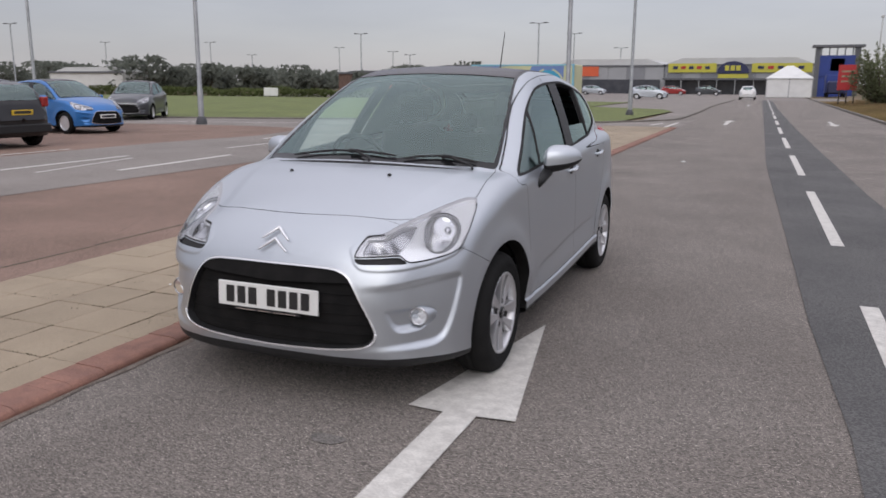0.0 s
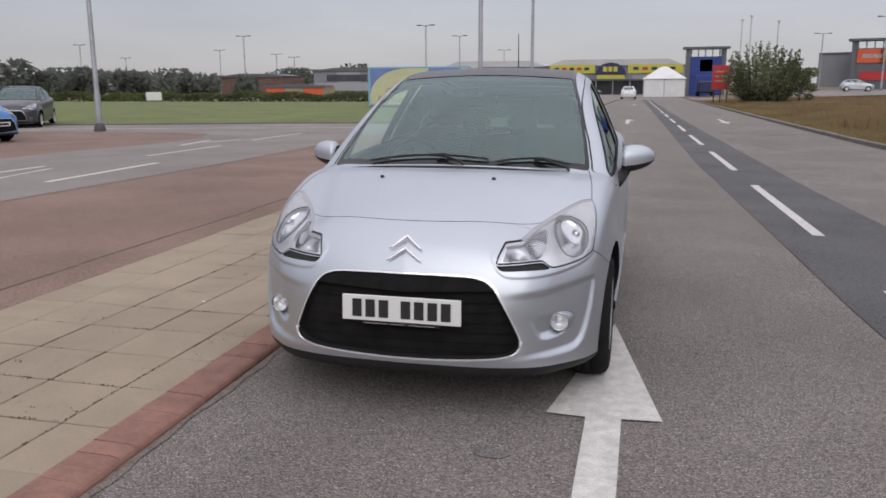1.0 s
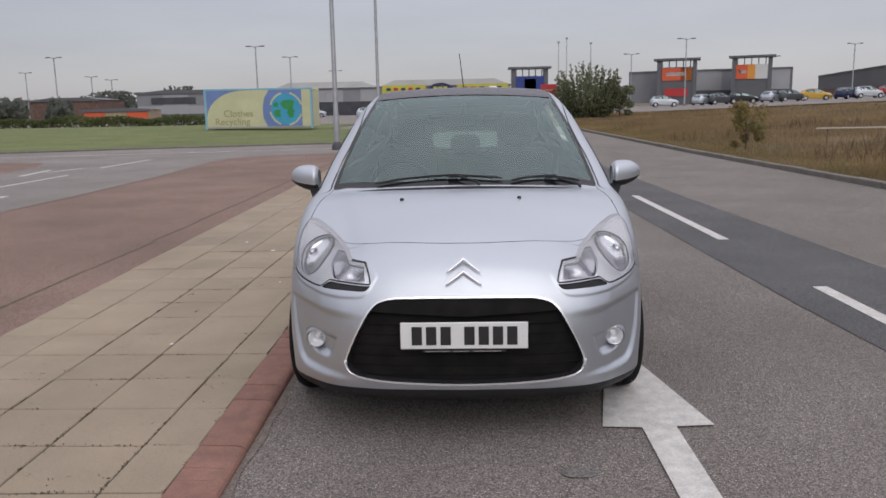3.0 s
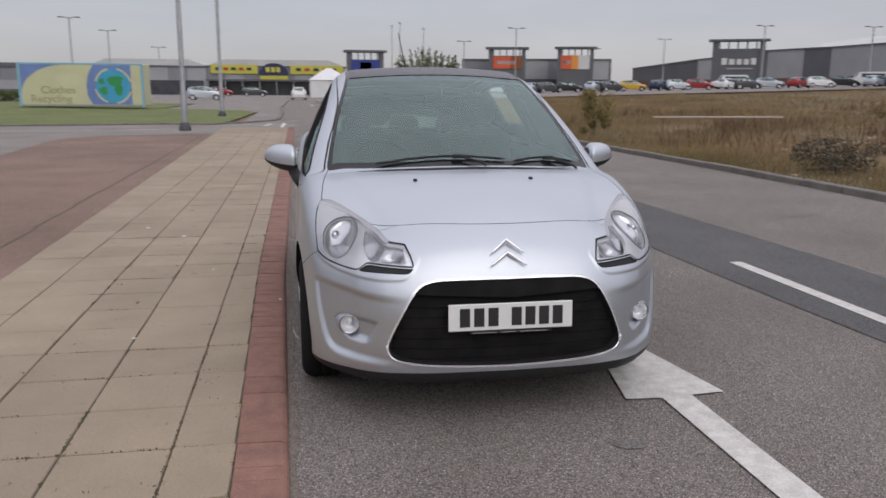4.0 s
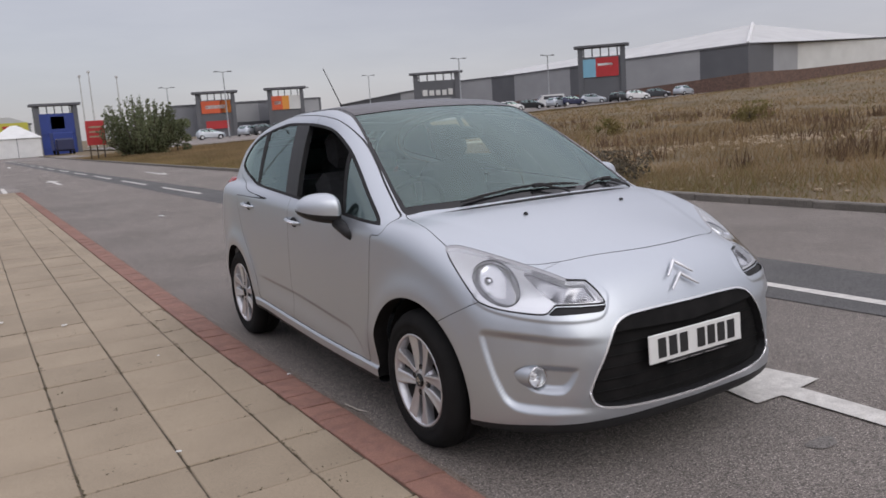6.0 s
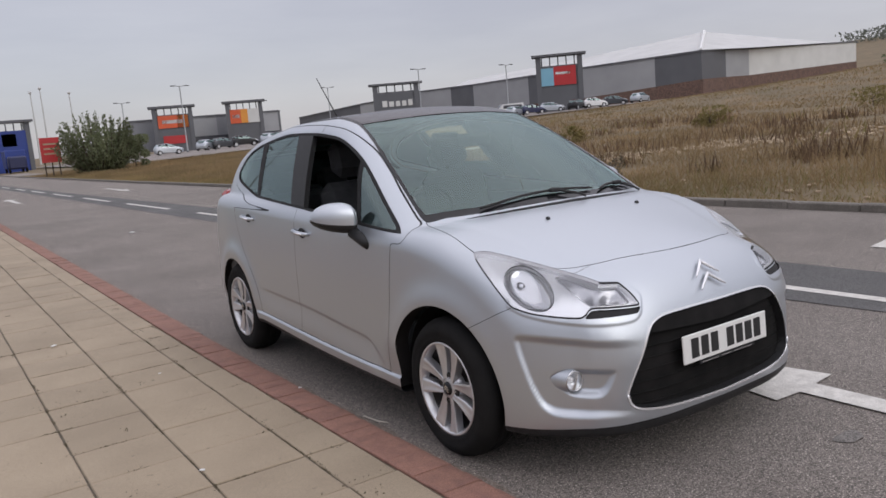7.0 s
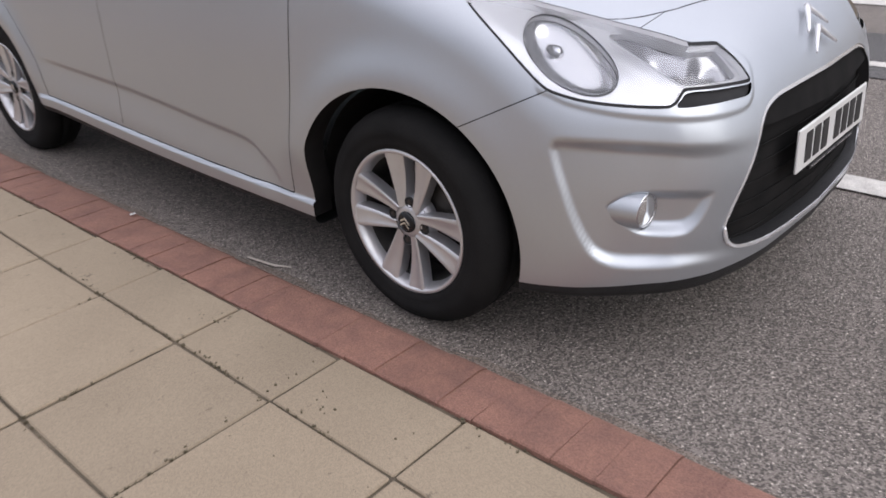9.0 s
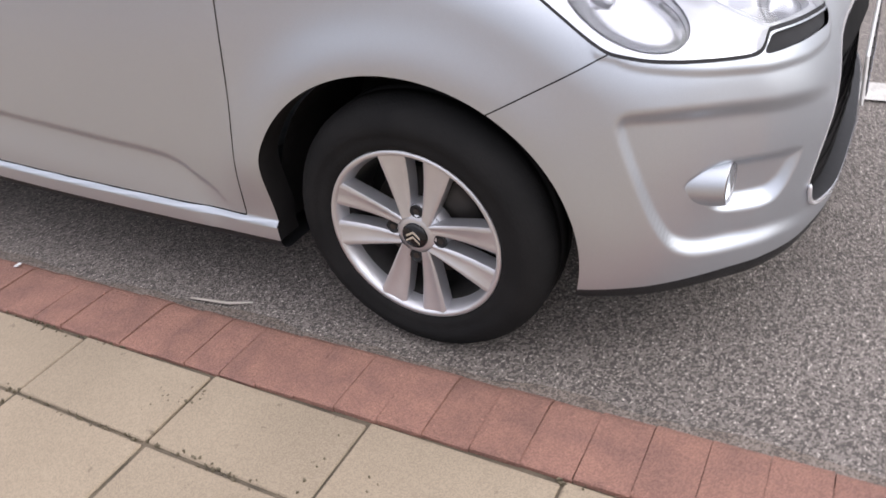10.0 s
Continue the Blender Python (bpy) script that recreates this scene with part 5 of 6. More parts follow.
def shoot_tree(name, label, x, y, height, radius, shoots, per, size, material, seed):
    """A broad bushy tree of many upright leafy shoots."""
    rng = np.random.default_rng(seed)
    t = tagged(empty(name, x, y, float(ground_z(x, y))), label, "tree")
    limbs, spots = [], []
    for i in range(shoots):
        a, q = rng.uniform(0, 2 * math.pi), math.sqrt(rng.uniform(0, 1))
        top = height * math.sqrt(max(0.05, 1 - 0.72 * q * q)) * rng.uniform(0.72, 1.06)
        tip = np.array([radius * q * math.cos(a), radius * q * math.sin(a), top])
        foot = np.array([0.22 * tip[0], 0.22 * tip[1], 0.0])
        knee = np.array([0.75 * tip[0], 0.75 * tip[1], top * 0.42])
        limbs.append(pipe([foot - (0, 0, 0.1), knee, tip], [0.05, 0.03, 0.008], 5))
        u = rng.uniform(0.10, 1.0, per)[:, None]
        line = np.where(u < 0.45, foot + (knee - foot) * u / 0.45, knee + (tip - knee) * (u - 0.45) / 0.55)
        spots.append(line + rng.normal(0, 1, (per, 3)) * (0.06 + 0.36 * (1 - u)) * (1, 1, 0.6))
    part("trunk", join(*limbs), M_bark, t, "brown bark stems")
    p = np.concatenate(spots)
    p[:, 2] = np.clip(p[:, 2], 0.12, None)
    v, f = leaves(len(p), p, size, rng)
    build("crown", v, f, material, t, "leafy crown of upright shoots")
    return t


shoot_tree("roadside_tree", "broad green bushy tree beside the road verge", 10.4, 66.0, 4.9, 3.5, 110, 110, 0.115, M_leaf, 3)
tree("roadside_bush", "scrubby green bush on the verge", 13.2, 66.5, 2.6, 1.6, 1500, 0.13, M_leaf, 5, 0.06, "bush", low=0.1)
tree("verge_bush", "small ragged green bush growing by the kerb", 7.9, 19.0, 1.45, 0.55, 1300, 0.055, M_weed, 7, 0.02, "bush", low=0.1)
tree("verge_bush", "low dark brown-green bush beside the kerb", 8.2, 8.3, 0.56, 0.66, 2600, 0.028, M_scrub, 8, 0.02, "bush", low=0.1)
tree("field_bush", "solitary green bush on the rough field", 60.0, 27.0, 2.6, 1.4, 900, 0.14, M_leaf, 9, 0.05, "bush", low=0.15)
for i, (x, y, h, r) in enumerate(((24.0, 17.5, 0.8, 0.7), (29.0, 12.0, 0.9, 0.9), (33.5, 16.0, 0.8, 1.0), (40.0, 12.0, 1.1, 1.2), (52.0, 20.0, 1.4, 1.5), (19.5, 20.5, 0.6, 0.6))):
    tree("field_scrub", "low ragged brown-green scrub on the rough field", x, y, h, r, 500, 0.05 + 0.03 * r, M_weed, 60 + i, 0.02, "bush", low=0.1)
for i, (x, y, h, r) in enumerate(((-150, 118, 7.0, 6.0), (-138, 125, 6.6, 6.5), (-128, 116, 6.2, 5.0), (-122, 112, 5.6, 4.6), (-112, 110, 5.4, 5.0), (-106, 108, 6.6, 5.5), (-100, 108, 7.4, 5.5), (-94, 112, 6.0, 4.6), (-87, 108, 5.8, 3.2), (-81, 112, 5.0, 3.4), (-74, 120, 4.6, 4.0), (-64, 118, 4.2, 2.6), (-57, 150, 7.5, 3.4), (-90, 140, 6.5, 5.0), (-70, 150, 6.5, 5.5), (-50, 170, 6.5, 5.5), (-160, 140, 8.0, 7.0), (-176, 120, 8.0, 7.0))):
    tree("far_tree", "dark green tree beyond the lawn", x, y, h * 0.78, r, 800, 0.55, M_leafhaze, 30 + i, 0.2, low=0.15)


def stuff(name, label, piece, material, category, upward=False):
    """A joined mass; upward: its blades are shaded as one sward."""
    up = np.tile((0.0, 0.0, 1.0), (len(piece[0]), 1)) if upward else None
    return tagged(build(name, piece[0], piece[1], material, smooth=upward, normals=up), label, category, kind="stuff")


rng = np.random.default_rng(11)
n = 15000
hx, hy = rng.uniform(-95, -21, n), 68.5 + rng.uniform(-1.0, 1.0, n)
hz = rng.uniform(0, 1, n) ** 0.7 * (0.95 + 0.25 * np.sin(hx * 0.9) * np.sin(hx * 0.37))
stuff("hedge", "long low clipped green hedge behind the lawn", leaves(n, np.stack([hx, hy, hz], 1), 0.16, rng), M_hedge, "hedge")
n = 9000
wx = rng.uniform(-420, -30, n)
stuff("far_woods", "dark band of far woodland", leaves(n, np.stack([wx, 260 + 0.1 * wx + rng.uniform(-12, 12, n), rng.uniform(-1, 1, n) * 1.2 + rng.uniform(0, 7.5, n) * (0.6 + 0.4 * np.sin(wx * 0.06) * np.sin(wx * 0.023))], 1), 1.6, rng), M_leafhaze, "woods")
n = 2500
stuff("hill_woods", "dark trees on the far hilltop", leaves(n, np.stack([rng.uniform(380, 450, n), rng.uniform(150, 216, n), 0 * np.zeros(n)], 1), 0.9, rng), M_leafhaze, "woods")
ob = bpy.data.objects["hill_woods"]
co = np.array([v.co for v in ob.data.vertices])
co[:, 2] += ground_z(co[:, 0], co[:, 1]) + rng.uniform(0, 6.0, len(co) // 4).repeat(4)
ob.data.vertices.foreach_set("co", co.ravel())


def blades(n, x, y, h, w, rng, lean=0.5):
    z = ground_z(x, y) - 0.05
    a = rng.uniform(0, 2 * math.pi, n)
    tip = rng.normal(0, lean, (n, 2)) * h[:, None]
    dx, dy = np.cos(a) * w, np.sin(a) * w
    v = np.stack([np.stack([x - dx, y - dy, z], 1), np.stack([x + dx, y + dy, z], 1), np.stack([x + tip[:, 0], y + tip[:, 1], z + h], 1)], 1).reshape(-1, 3)
    k = np.arange(n) * 3
    return v, np.stack([k, k + 1, k + 2], 1)


# rough field: straw and weeds, tall and thick by the kerb, in drifts further off
def drift(x, y):
    return 0.5 + 0.5 * np.sin(x * 0.55 + 1.7 * np.sin(y * 0.21)) * np.sin(y * 0.37 + 1.3 * np.sin(x * 0.27))


for name, label, material, n, x0, spread, y0, y1, hh in (("straw_grass", "dry straw-coloured long grass", M_straw, 150000, 6.9, 20.0, -4, 80, 0.34), ("verge_weeds", "green weeds and grass along the kerb", M_weed, 40000, 6.85, 3.0, -4, 72, 0.26)):
    d = rng.exponential(spread / 2.2, n)
    y = y0 + (y1 - y0) * rng.uniform(0, 1, n) ** 1.3
    x = x0 - 6.70 + field_edge(y) + d
    keep = drift(x * 2.1, y * 2.1) + rng.normal(0, 0.35, n) > 0.15
    x, y = x[keep], y[keep]
    far = 1 + 0.045 * np.hypot(x, y)
    h = hh * rng.uniform(0.3, 1.2, len(x)) * np.clip(0.30 + 0.30 * (x - 6.7), 0.30, 1.0) * (0.35 + 0.65 * drift(x, y)) + 0.05
    stuff(name, label, blades(len(x), x, y, h, 0.0055 * far, rng), material, "grass")
n = 60000
x, y = rng.uniform(14, 115, n), rng.uniform(-5, 82, n)
stuff("field_tufts", "clumps of dry grass on the far field", blades(n, x, y, 0.08 + 0.28 * rng.uniform(0, 1, n) * drift(x, y), rng.uniform(0.02, 0.05, n), rng), M_straw, "grass")
n = 7000
x, y = rng.uniform(12, 115, n), rng.uniform(0, 82, n)
keep = drift(x * 0.7 + 9, y * 0.7) > 0.62
x, y = x[keep], y[keep]
stuff("field_weeds", "green weed clumps on the far field", blades(len(x), x, y, rng.uniform(0.12, 0.45, len(x)), rng.uniform(0.02, 0.06, len(x)), rng), M_weed, "grass")
rocks = []
for i in range(800):
    t = rng.normal(0, 1, 2)
    x, y = 17.0 + 2.9 * t[0], 10.4 - 0.55 * 2.9 * t[0] + 1.3 * t[1] * (1 + 0.5 * math.sin(t[0] * 4))
    if x < 8.5:
        continue
    s = 0.022 + 0.075 * rng.uniform(0, 1) ** 2.2
    rocks.append(moved(box(-s, -s * 0.7, -s * 0.4, s, s * 0.7, s * 0.45, s * 0.25), pose(x, y, float(ground_z(x, y)) + 0.0, *rng.uniform(-25, 25, 2), rng.uniform(0, 180))))
for i in range(40):
    x, y = 7.1 + rng.uniform(0, 2.5), rng.uniform(0, 9)
    s = rng.uniform(0.02, 0.06)
    rocks.append(moved(box(-s, -s * 0.7, -s * 0.4, s, s * 0.7, s * 0.45, s * 0.25), pose(x, y, float(ground_z(x, y)), 0, 0, rng.uniform(0, 180))))
dock = []
for i in range(90):
    cx, cy, r = rng.uniform(7.6, 34), rng.uniform(-2, 34), rng.uniform(0.15, 0.9)
    k = int(30 + 60 * r)
    dock.append(blades(k, cx + rng.normal(0, r, k), cy + rng.normal(0, r, k), rng.uniform(0.15, 0.55, k), rng.uniform(0.008, 0.02, k) * (1 + 0.03 * cx), rng, 0.22))
stuff("dock_stalks", "dark brown dead dock stalks in the dry grass", join(*[(v, f.tolist()) for v, f in dock]), M_dock, "weeds")
stuff("field_stones", "pale broken stones scattered over bare earth", join(*rocks), M_stone, "stones")
rail = tagged(empty("white_rail", 0, 0, 0), "low white painted rail lying across the field", "rail")
part("bar", pipe([(10.6, 20.7, 0.52), (14.0, 18.75, 0.59)], 0.024, 8), M_stalk, rail)
for t in (0.08, 0.92):
    part("post", pipe([(10.6 + 3.4 * t, 20.7 - 1.95 * t, 0.0), (10.6 + 3.4 * t, 20.7 - 1.95 * t, 0.55)], 0.012, 6), M_bark, rail, "thin dark stake")


# ---- lamp posts ----
def lamp_post(x, y, height, label, base=0.10, top=0.055, twin=True, dark=True):
    z = float(ground_z(x, y))
    p = tagged(empty("lamp_post", x, y, z), label, "lamp post", "lamp posts of the retail park")
    part("column", lathe([(base, 0), (base, 1.2), (base * 0.8, 1.25), (top, height)], 14), M_galv, p, smooth=True)
    part("base", lathe([(base * 1.9, -0.03), (base * 1.9, 0.12), (base * 1.3, 0.26), (base, 0.28)], 14), M_post, p, "dark base collar", True)
    for s in (-1, 1) if twin else (1,):
        arm = part("arm", pipe([(0, 0, height - 0.15), (s * 0.5, 0, height), (s * 0.75, 0, height)], top * 0.8, 7), M_galv, p)
        part("lamp_head", moved(box(-0.32, -0.14, -0.07, 0.32, 0.14, 0.06, 0.04), pose(s * 1.0, 0, height + 0.01)), M_post, arm, "flat dark lamp head")
    return p


near_label = "tall galvanised lamp post with a dark base"
for x, y in ((-16.5, 18.9), (-4.45, 22.8), (-4.45, 35.5), (-31.5, 25.0)):
    lamp_post(x, y, 10.5, near_label)
EYE0 = np.array([1.2, -3.6, 1.4])
for x, z in ((-111.8, 10.7), (-92.5, 7.5), (-73.0, 7.2), (-52.1, 6.2), (-48.7, 7.9), (-24.7, 8.7), (-20.5, 7.4), (-15.1, 5.7), (-41.8, 5.2), (-44.2, 5.6), (-66.0, 5.4)):
    q = EYE0 + (np.array([x, 90.0, z]) - EYE0) * min(1.7, 8.6 / (z - 1.4))
    lamp_post(q[0], q[1], q[2], "far twin-headed lamp post beyond the lawn", 0.13, 0.08)
EYE1 = np.array([-2.5, -2.7, 1.4])
for x, z in ((19.1, 7.2), (26.0, 8.9), (45.7, 7.9), (60.4, 9.9), (76.7, 10.1), (36.0, 6.6)):
    q = EYE1 + (np.array([x, 95.0, z]) - EYE1) * min(1.4, 8.0 / (z - 2.2))
    lamp_post(q[0], q[1], q[2] - float(ground_z(q[0], q[1])), "twin-headed lamp post in the retail car park", 0.12, 0.07)

# ---- recycling container ----
box_c = tagged(empty("recycling_container", -17.35, 48.0, 0.14), "long cream and blue clothes recycling container with a painted globe", "container")
L, H, D = 7.15, 2.62, 2.4
part("body", box(0, 0, 0.08, L, D, H, 0.04), M_ccream, box_c, "cream painted steel body")
for x in (0.0, L - 0.14):
    part("corner_post", box(x, -0.02, 0.0, x + 0.14, 0.12, H + 0.02, 0.015), M_cyan, box_c)
part("bottom_rail", box(0.14, -0.015, 0.06, L - 0.14, 0.06, 0.16, 0.01), M_galv, box_c)
part("top_rail", box(0.14, -0.015, H - 0.09, L - 0.14, 0.06, H + 0.01, 0.01), M_cyan, box_c)
arc = [(0.16, H - 0.1), (0.16, 0.75)] + [(0.16 + 2.5 * (1 - math.cos(t)), 0.75 + (H - 0.85) * math.sin(t)) for t in np.linspace(0.05, math.pi / 2, 14)]
part("blue_corner", prism(arc, -0.012, -0.004), M_cblue, box_c, "blue painted corner")


def ring(cx, cz, r0, r1, a0, a1, n=40):
    t = np.linspace(radians(a0), radians(a1), n)
    return [(cx + r1 * math.cos(k), cz + r1 * math.sin(k)) for k in t] + [(cx + r0 * math.cos(k), cz + r0 * math.sin(k)) for k in t[::-1]]


part("blue_field", prism([(4.15, 0.17), (3.9, 0.7), (3.86, 1.35), (4.0, 2.0), (4.3, H - 0.1), (6.45, H - 0.1), (6.45, 0.17)], -0.010, -0.004), M_cblue, box_c, "blue painted field")
part("globe", prism(ring(5.4, 1.28, 0.0, 0.98, 0, 358), -0.018, -0.010), M_gblue, box_c, "painted blue globe")
for a0, a1 in ((15, 75), (105, 165), (190, 250), (280, 340)):
    part("globe_band", prism(ring(5.4, 1.28, 0.99, 1.10, a0, a1, 16), -0.016, -0.010), M_ccream, box_c)
for cx, cz, sx, sz in ((5.55, 1.55, 0.42, 0.38), (5.72, 1.0, 0.22, 0.36), (4.85, 1.0, 0.22, 0.3), (4.75, 1.55, 0.16, 0.2)):
    part("land", prism([(cx + sx * math.cos(t) * (1 + 0.22 * math.sin(3 * t + cx)), cz + sz * math.sin(t) * (1 + 0.2 * math.cos(2 * t))) for t in np.linspace(0, 2 * math.pi, 22, endpoint=False)], -0.024, -0.018), M_ggreen, box_c)


def lettering(text, size, material, parent, m):
    cu = bpy.data.curves.new("lettering", "FONT")
    cu.body, cu.size, cu.extrude = text, size, 0.004
    tmp = bpy.data.objects.new("lettering", cu)
    me = bpy.data.meshes.new_from_object(tmp)
    bpy.data.objects.remove(tmp)
    me.materials.append(material)
    ob = new("lettering", me)
    ob.parent, ob.matrix_basis = parent, m
    ob["label"] = "painted words " + text
    return ob


lettering("Clothes", 0.62, M_cgold, box_c, pose(1.25, -0.012, 0.82, 90))
lettering("Recycling", 0.62, M_cgold, box_c, pose(0.65, -0.012, 0.30, 90))


# ---- buildings ----
def shed(name, label, x0, x1, y, depth, z0, z1, wall, bays=0, bay_mats=(), roof=M_sheet, rise=1.2):
    b = tagged(empty(name, 0, 0, 0), label, "building")
    part("wall", box(x0, y, z0, x1, y + depth, z1), wall, b)
    part("roof", prism([(x0 - 0.2, z1), (x1 + 0.2, z1), (x1 - 3, z1 + rise), (x0 + 3, z1 + rise)], y + 1, y + depth - 1), roof, b, "pale sheet roof")
    part("fascia", box(x0 - 0.25, y - 0.25, z1 - 0.25, x1 + 0.25, y + 0.1, z1 + 0.06), M_grey2, b)
    for i in range(bays):
        a, c = x0 + (x1 - x0) * i / bays, x0 + (x1 - x0) * (i + 1) / bays
        part("cladding_panel", box(a + 0.05, y - 0.10, z0 + 0.6, c - 0.05, y - 0.01, z1 - 0.3), bay_mats[i % len(bay_mats)], b)
    return b


b = shed("store_grey", "long pale grey store with an orange sign", -38.0, -17.4, 150, 30, 0, 5.2, M_grey1, 6, (M_grey1, M_grey3, M_grey1))
part("orange_sign", box(-35.5, 149.7, 3.2, -29.5, 149.85, 5.0), M_orange, b, "orange panel sign")
part("shop_front", box(-37.5, 149.75, 0, -18, 149.9, 2.6), M_shop, b, "dark glazed shop front")
b = shed("store_yellow", "wide grey store with yellow banners and a navy arch sign", -17.3, 8.0, 150, 34, 0, 5.3, M_grey3, 8, (M_grey3, M_grey1))
for x0, x1 in ((-16.6, -8.2), (-2.2, 7.6)):
    part("yellow_banner", box(x0, 149.6, 3.9, x1, 149.86, 5.5), M_yellow, b, "yellow fascia banner")
    for i in range(5):
        w = (x1 - x0) / 6
        part("banner_mark", box(x0 + w * (i + 0.6), 149.5, 4.5, x0 + w * (i + 1.2), 149.62, 5.0), M_signred if i % 2 else M_navy, b)
arch = [(-7.9, 3.7)] + [(-5.3 + 2.7 * math.cos(t), 3.9 + 1.95 * math.sin(t)) for t in np.linspace(math.pi, 0, 15)] + [(-2.6, 3.7)]
part("arch_sign", prism(arch, 149.2, 149.7), M_navy, b, "navy arched sign")
for x in (-6.7, -5.75, -4.8):
    part("sign_bar", box(x, 149.1, 4.2, x + 0.72, 149.22, 5.1), M_yellow, b)
part("yellow_lintel", box(-7.8, 149.3, 2.9, -2.7, 149.7, 3.6), M_yellow, b)
part("canopy", box(-17.2, 146.5, 2.55, 7.8, 149.7, 2.85), M_grey2, b, "dark canopy over the entrance")
part("shop_front", box(-17, 149.7, 0, 7.7, 149.9, 2.5), M_shop, b, "dark glazed shop front")
for i in range(9):
    part("canopy_post", box(-17 + 3.05 * i, 146.6, 0, -16.85 + 3.05 * i, 146.75, 2.55), M_galv, b)
    part("parapet_post", box(-16.9 + 3.0 * i, 149.55, 2.85, -16.75 + 3.0 * i, 149.7, 3.8), M_galv, b)
tent = tagged(empty("white_marquee", 3.6, 112, 0), "white marquee with a peaked roof", "tent")
part("side_wall", box(-2.8, 0, 0, 2.8, 5, 2.5, 0.05), M_white, tent)
part("tent_roof", (np.array([(-3, -0.2, 2.5), (3, -0.2, 2.5), (3, 5.2, 2.5), (-3, 5.2, 2.5), (-0.4, 2.5, 4.2), (0.4, 2.5, 4.2)]), [(0, 1, 5, 4), (1, 2, 5), (2, 3, 4, 5), (3, 0, 4)]), M_white, tent)
for x in (-2.8, 0.0, 2.8):
    part("seam", box(x - 0.05, -0.03, 0, x + 0.05, 0.0, 2.5), M_grey1, tent)
truck = tagged(empty("box_truck", 9.4, 116, 0), "small blue box truck parked by the store", "truck")
part("cargo_box", box(-1.2, 0, 0.6, 1.2, 4.5, 3.0, 0.05), M_blue, truck)
part("cab", box(-1.1, -1.8, 0.5, 1.1, -0.1, 2.2, 0.2), M_navy, truck)
for x in (-1.0, 1.0):
    for yy in (-1.2, 3.2):
        part("truck_wheel", moved(lathe([(0.05, -0.12), (0.42, -0.12), (0.45, 0), (0.42, 0.12), (0.05, 0.12)], 18, "x"), pose(x, yy, 0.45)), M_tyre, truck)
b = shed("stand_building", "grey flat-topped building with a dark window band", -44.5, -27.0, 102, 14, 0, 3.9, M_grey3, 5, (M_grey3, M_grey1), M_grey2, 0.3)
part("window_band", box(-42.5, 101.8, 2.35, -36.5, 101.95, 3.2), M_shop, b, "dark window band")
part("pale_band", box(-44.3, 101.7, 1.0, -30, 101.85, 2.1), M_grey1, b)
shed("far_warehouse", "long white-roofed warehouse among far trees", -119, -102, 103, 6, 0, 3.4, M_cream, 0, (), M_sheet, 0.8)
shed("far_block", "low brown block behind the hedge", -75, -63, 130, 10, 0, 3.6, M_wallbrick, 0, (), M_grey2, 0.4)
shed("low_kiosk", "low orange and cream kiosk behind the hedge", -47, -39, 92, 4, 0, 1.7, M_stone, 3, (M_orange, M_stone), M_grey2, 0.2)
sign = tagged(empty("white_notice", -45.5, 65.0, 0.1), "small white notice board on two posts", "sign")
part("board", box(-0.85, 0, 0.15, 0.85, 0.06, 0.95, 0.01), M_white, sign)
for x in (-0.6, 0.6):
    part("post", box(x - 0.04, 0.06, -0.2, x + 0.04, 0.14, 0.9), M_galv, sign)
sign = tagged(empty("red_notice", 7.4, 70.0, 0.0), "faded red notice board on three posts by the verge", "sign")
part("board", box(-0.75, 0, 1.15, 0.75, 0.08, 3.2, 0.01), M_signred, sign, "faded red board")
for x in (-0.55, 0.0, 0.55):
    part("post", box(x - 0.05, 0.08, 0, x + 0.05, 0.18, 1.3), M_bark, sign)
for z in (2.6, 2.2, 1.8):
    part("line_bar", box(-0.5, -0.01, z, 0.5, 0.0, z + 0.14), M_stone, sign)


def wall_run(name, label, pts, mats, plinth=None, thick=0.4, parent=None):
    """Cladding panels along a line of (x, y, z_base, z_top) points."""
    b = parent or tagged(empty(name, 0, 0, 0), label, "building")
    for i in range(len(pts) - 1):
        (x0, y0, a0, t0), (x1, y1, a1, t1) = pts[i], pts[i + 1]
        d = np.array([x1 - x0, y1 - y0])
        nrm = np.array([-d[1], d[0]]) / np.linalg.norm(d) * thick
        if nrm[0] + nrm[1] < 0:
            nrm = -nrm
        c = [(x0, y0, a0), (x1, y1, a1), (x1, y1, t1), (x0, y0, t0)]
        v = np.array(c + [(x + nrm[0], y + nrm[1], z) for x, y, z in c])
        f = [(0, 1, 2, 3), (7, 6, 5, 4), (0, 4, 5, 1), (3, 2, 6, 7), (0, 3, 7, 4), (1, 5, 6, 2)]
        part("cladding_panel", (v, f), mats[i % len(mats)], b)
        if plinth:
            g = v.copy()
            g[:, 2] = [a0 + plinth if q in (3, 7) else a1 + plinth if q in (2, 6) else g[q, 2] - 2.5 for q in range(8)]
            g[[0, 1, 2, 3], :2] -= nrm * 0.3
            part("plinth", (g, f), M_wallbrick, b, "red brick plinth")
        e = np.array([(p[0] - nrm[0] * 0.4 * (q < 4), p[1] - nrm[1] * 0.4 * (q < 4), (t0 if q in (0, 3, 4, 7) else t1) + (0.15 if q in (2, 3, 6, 7) else -0.12)) for q, p in enumerate(v)])
        part("fascia", (e, f), M_grey2, b)
    return b


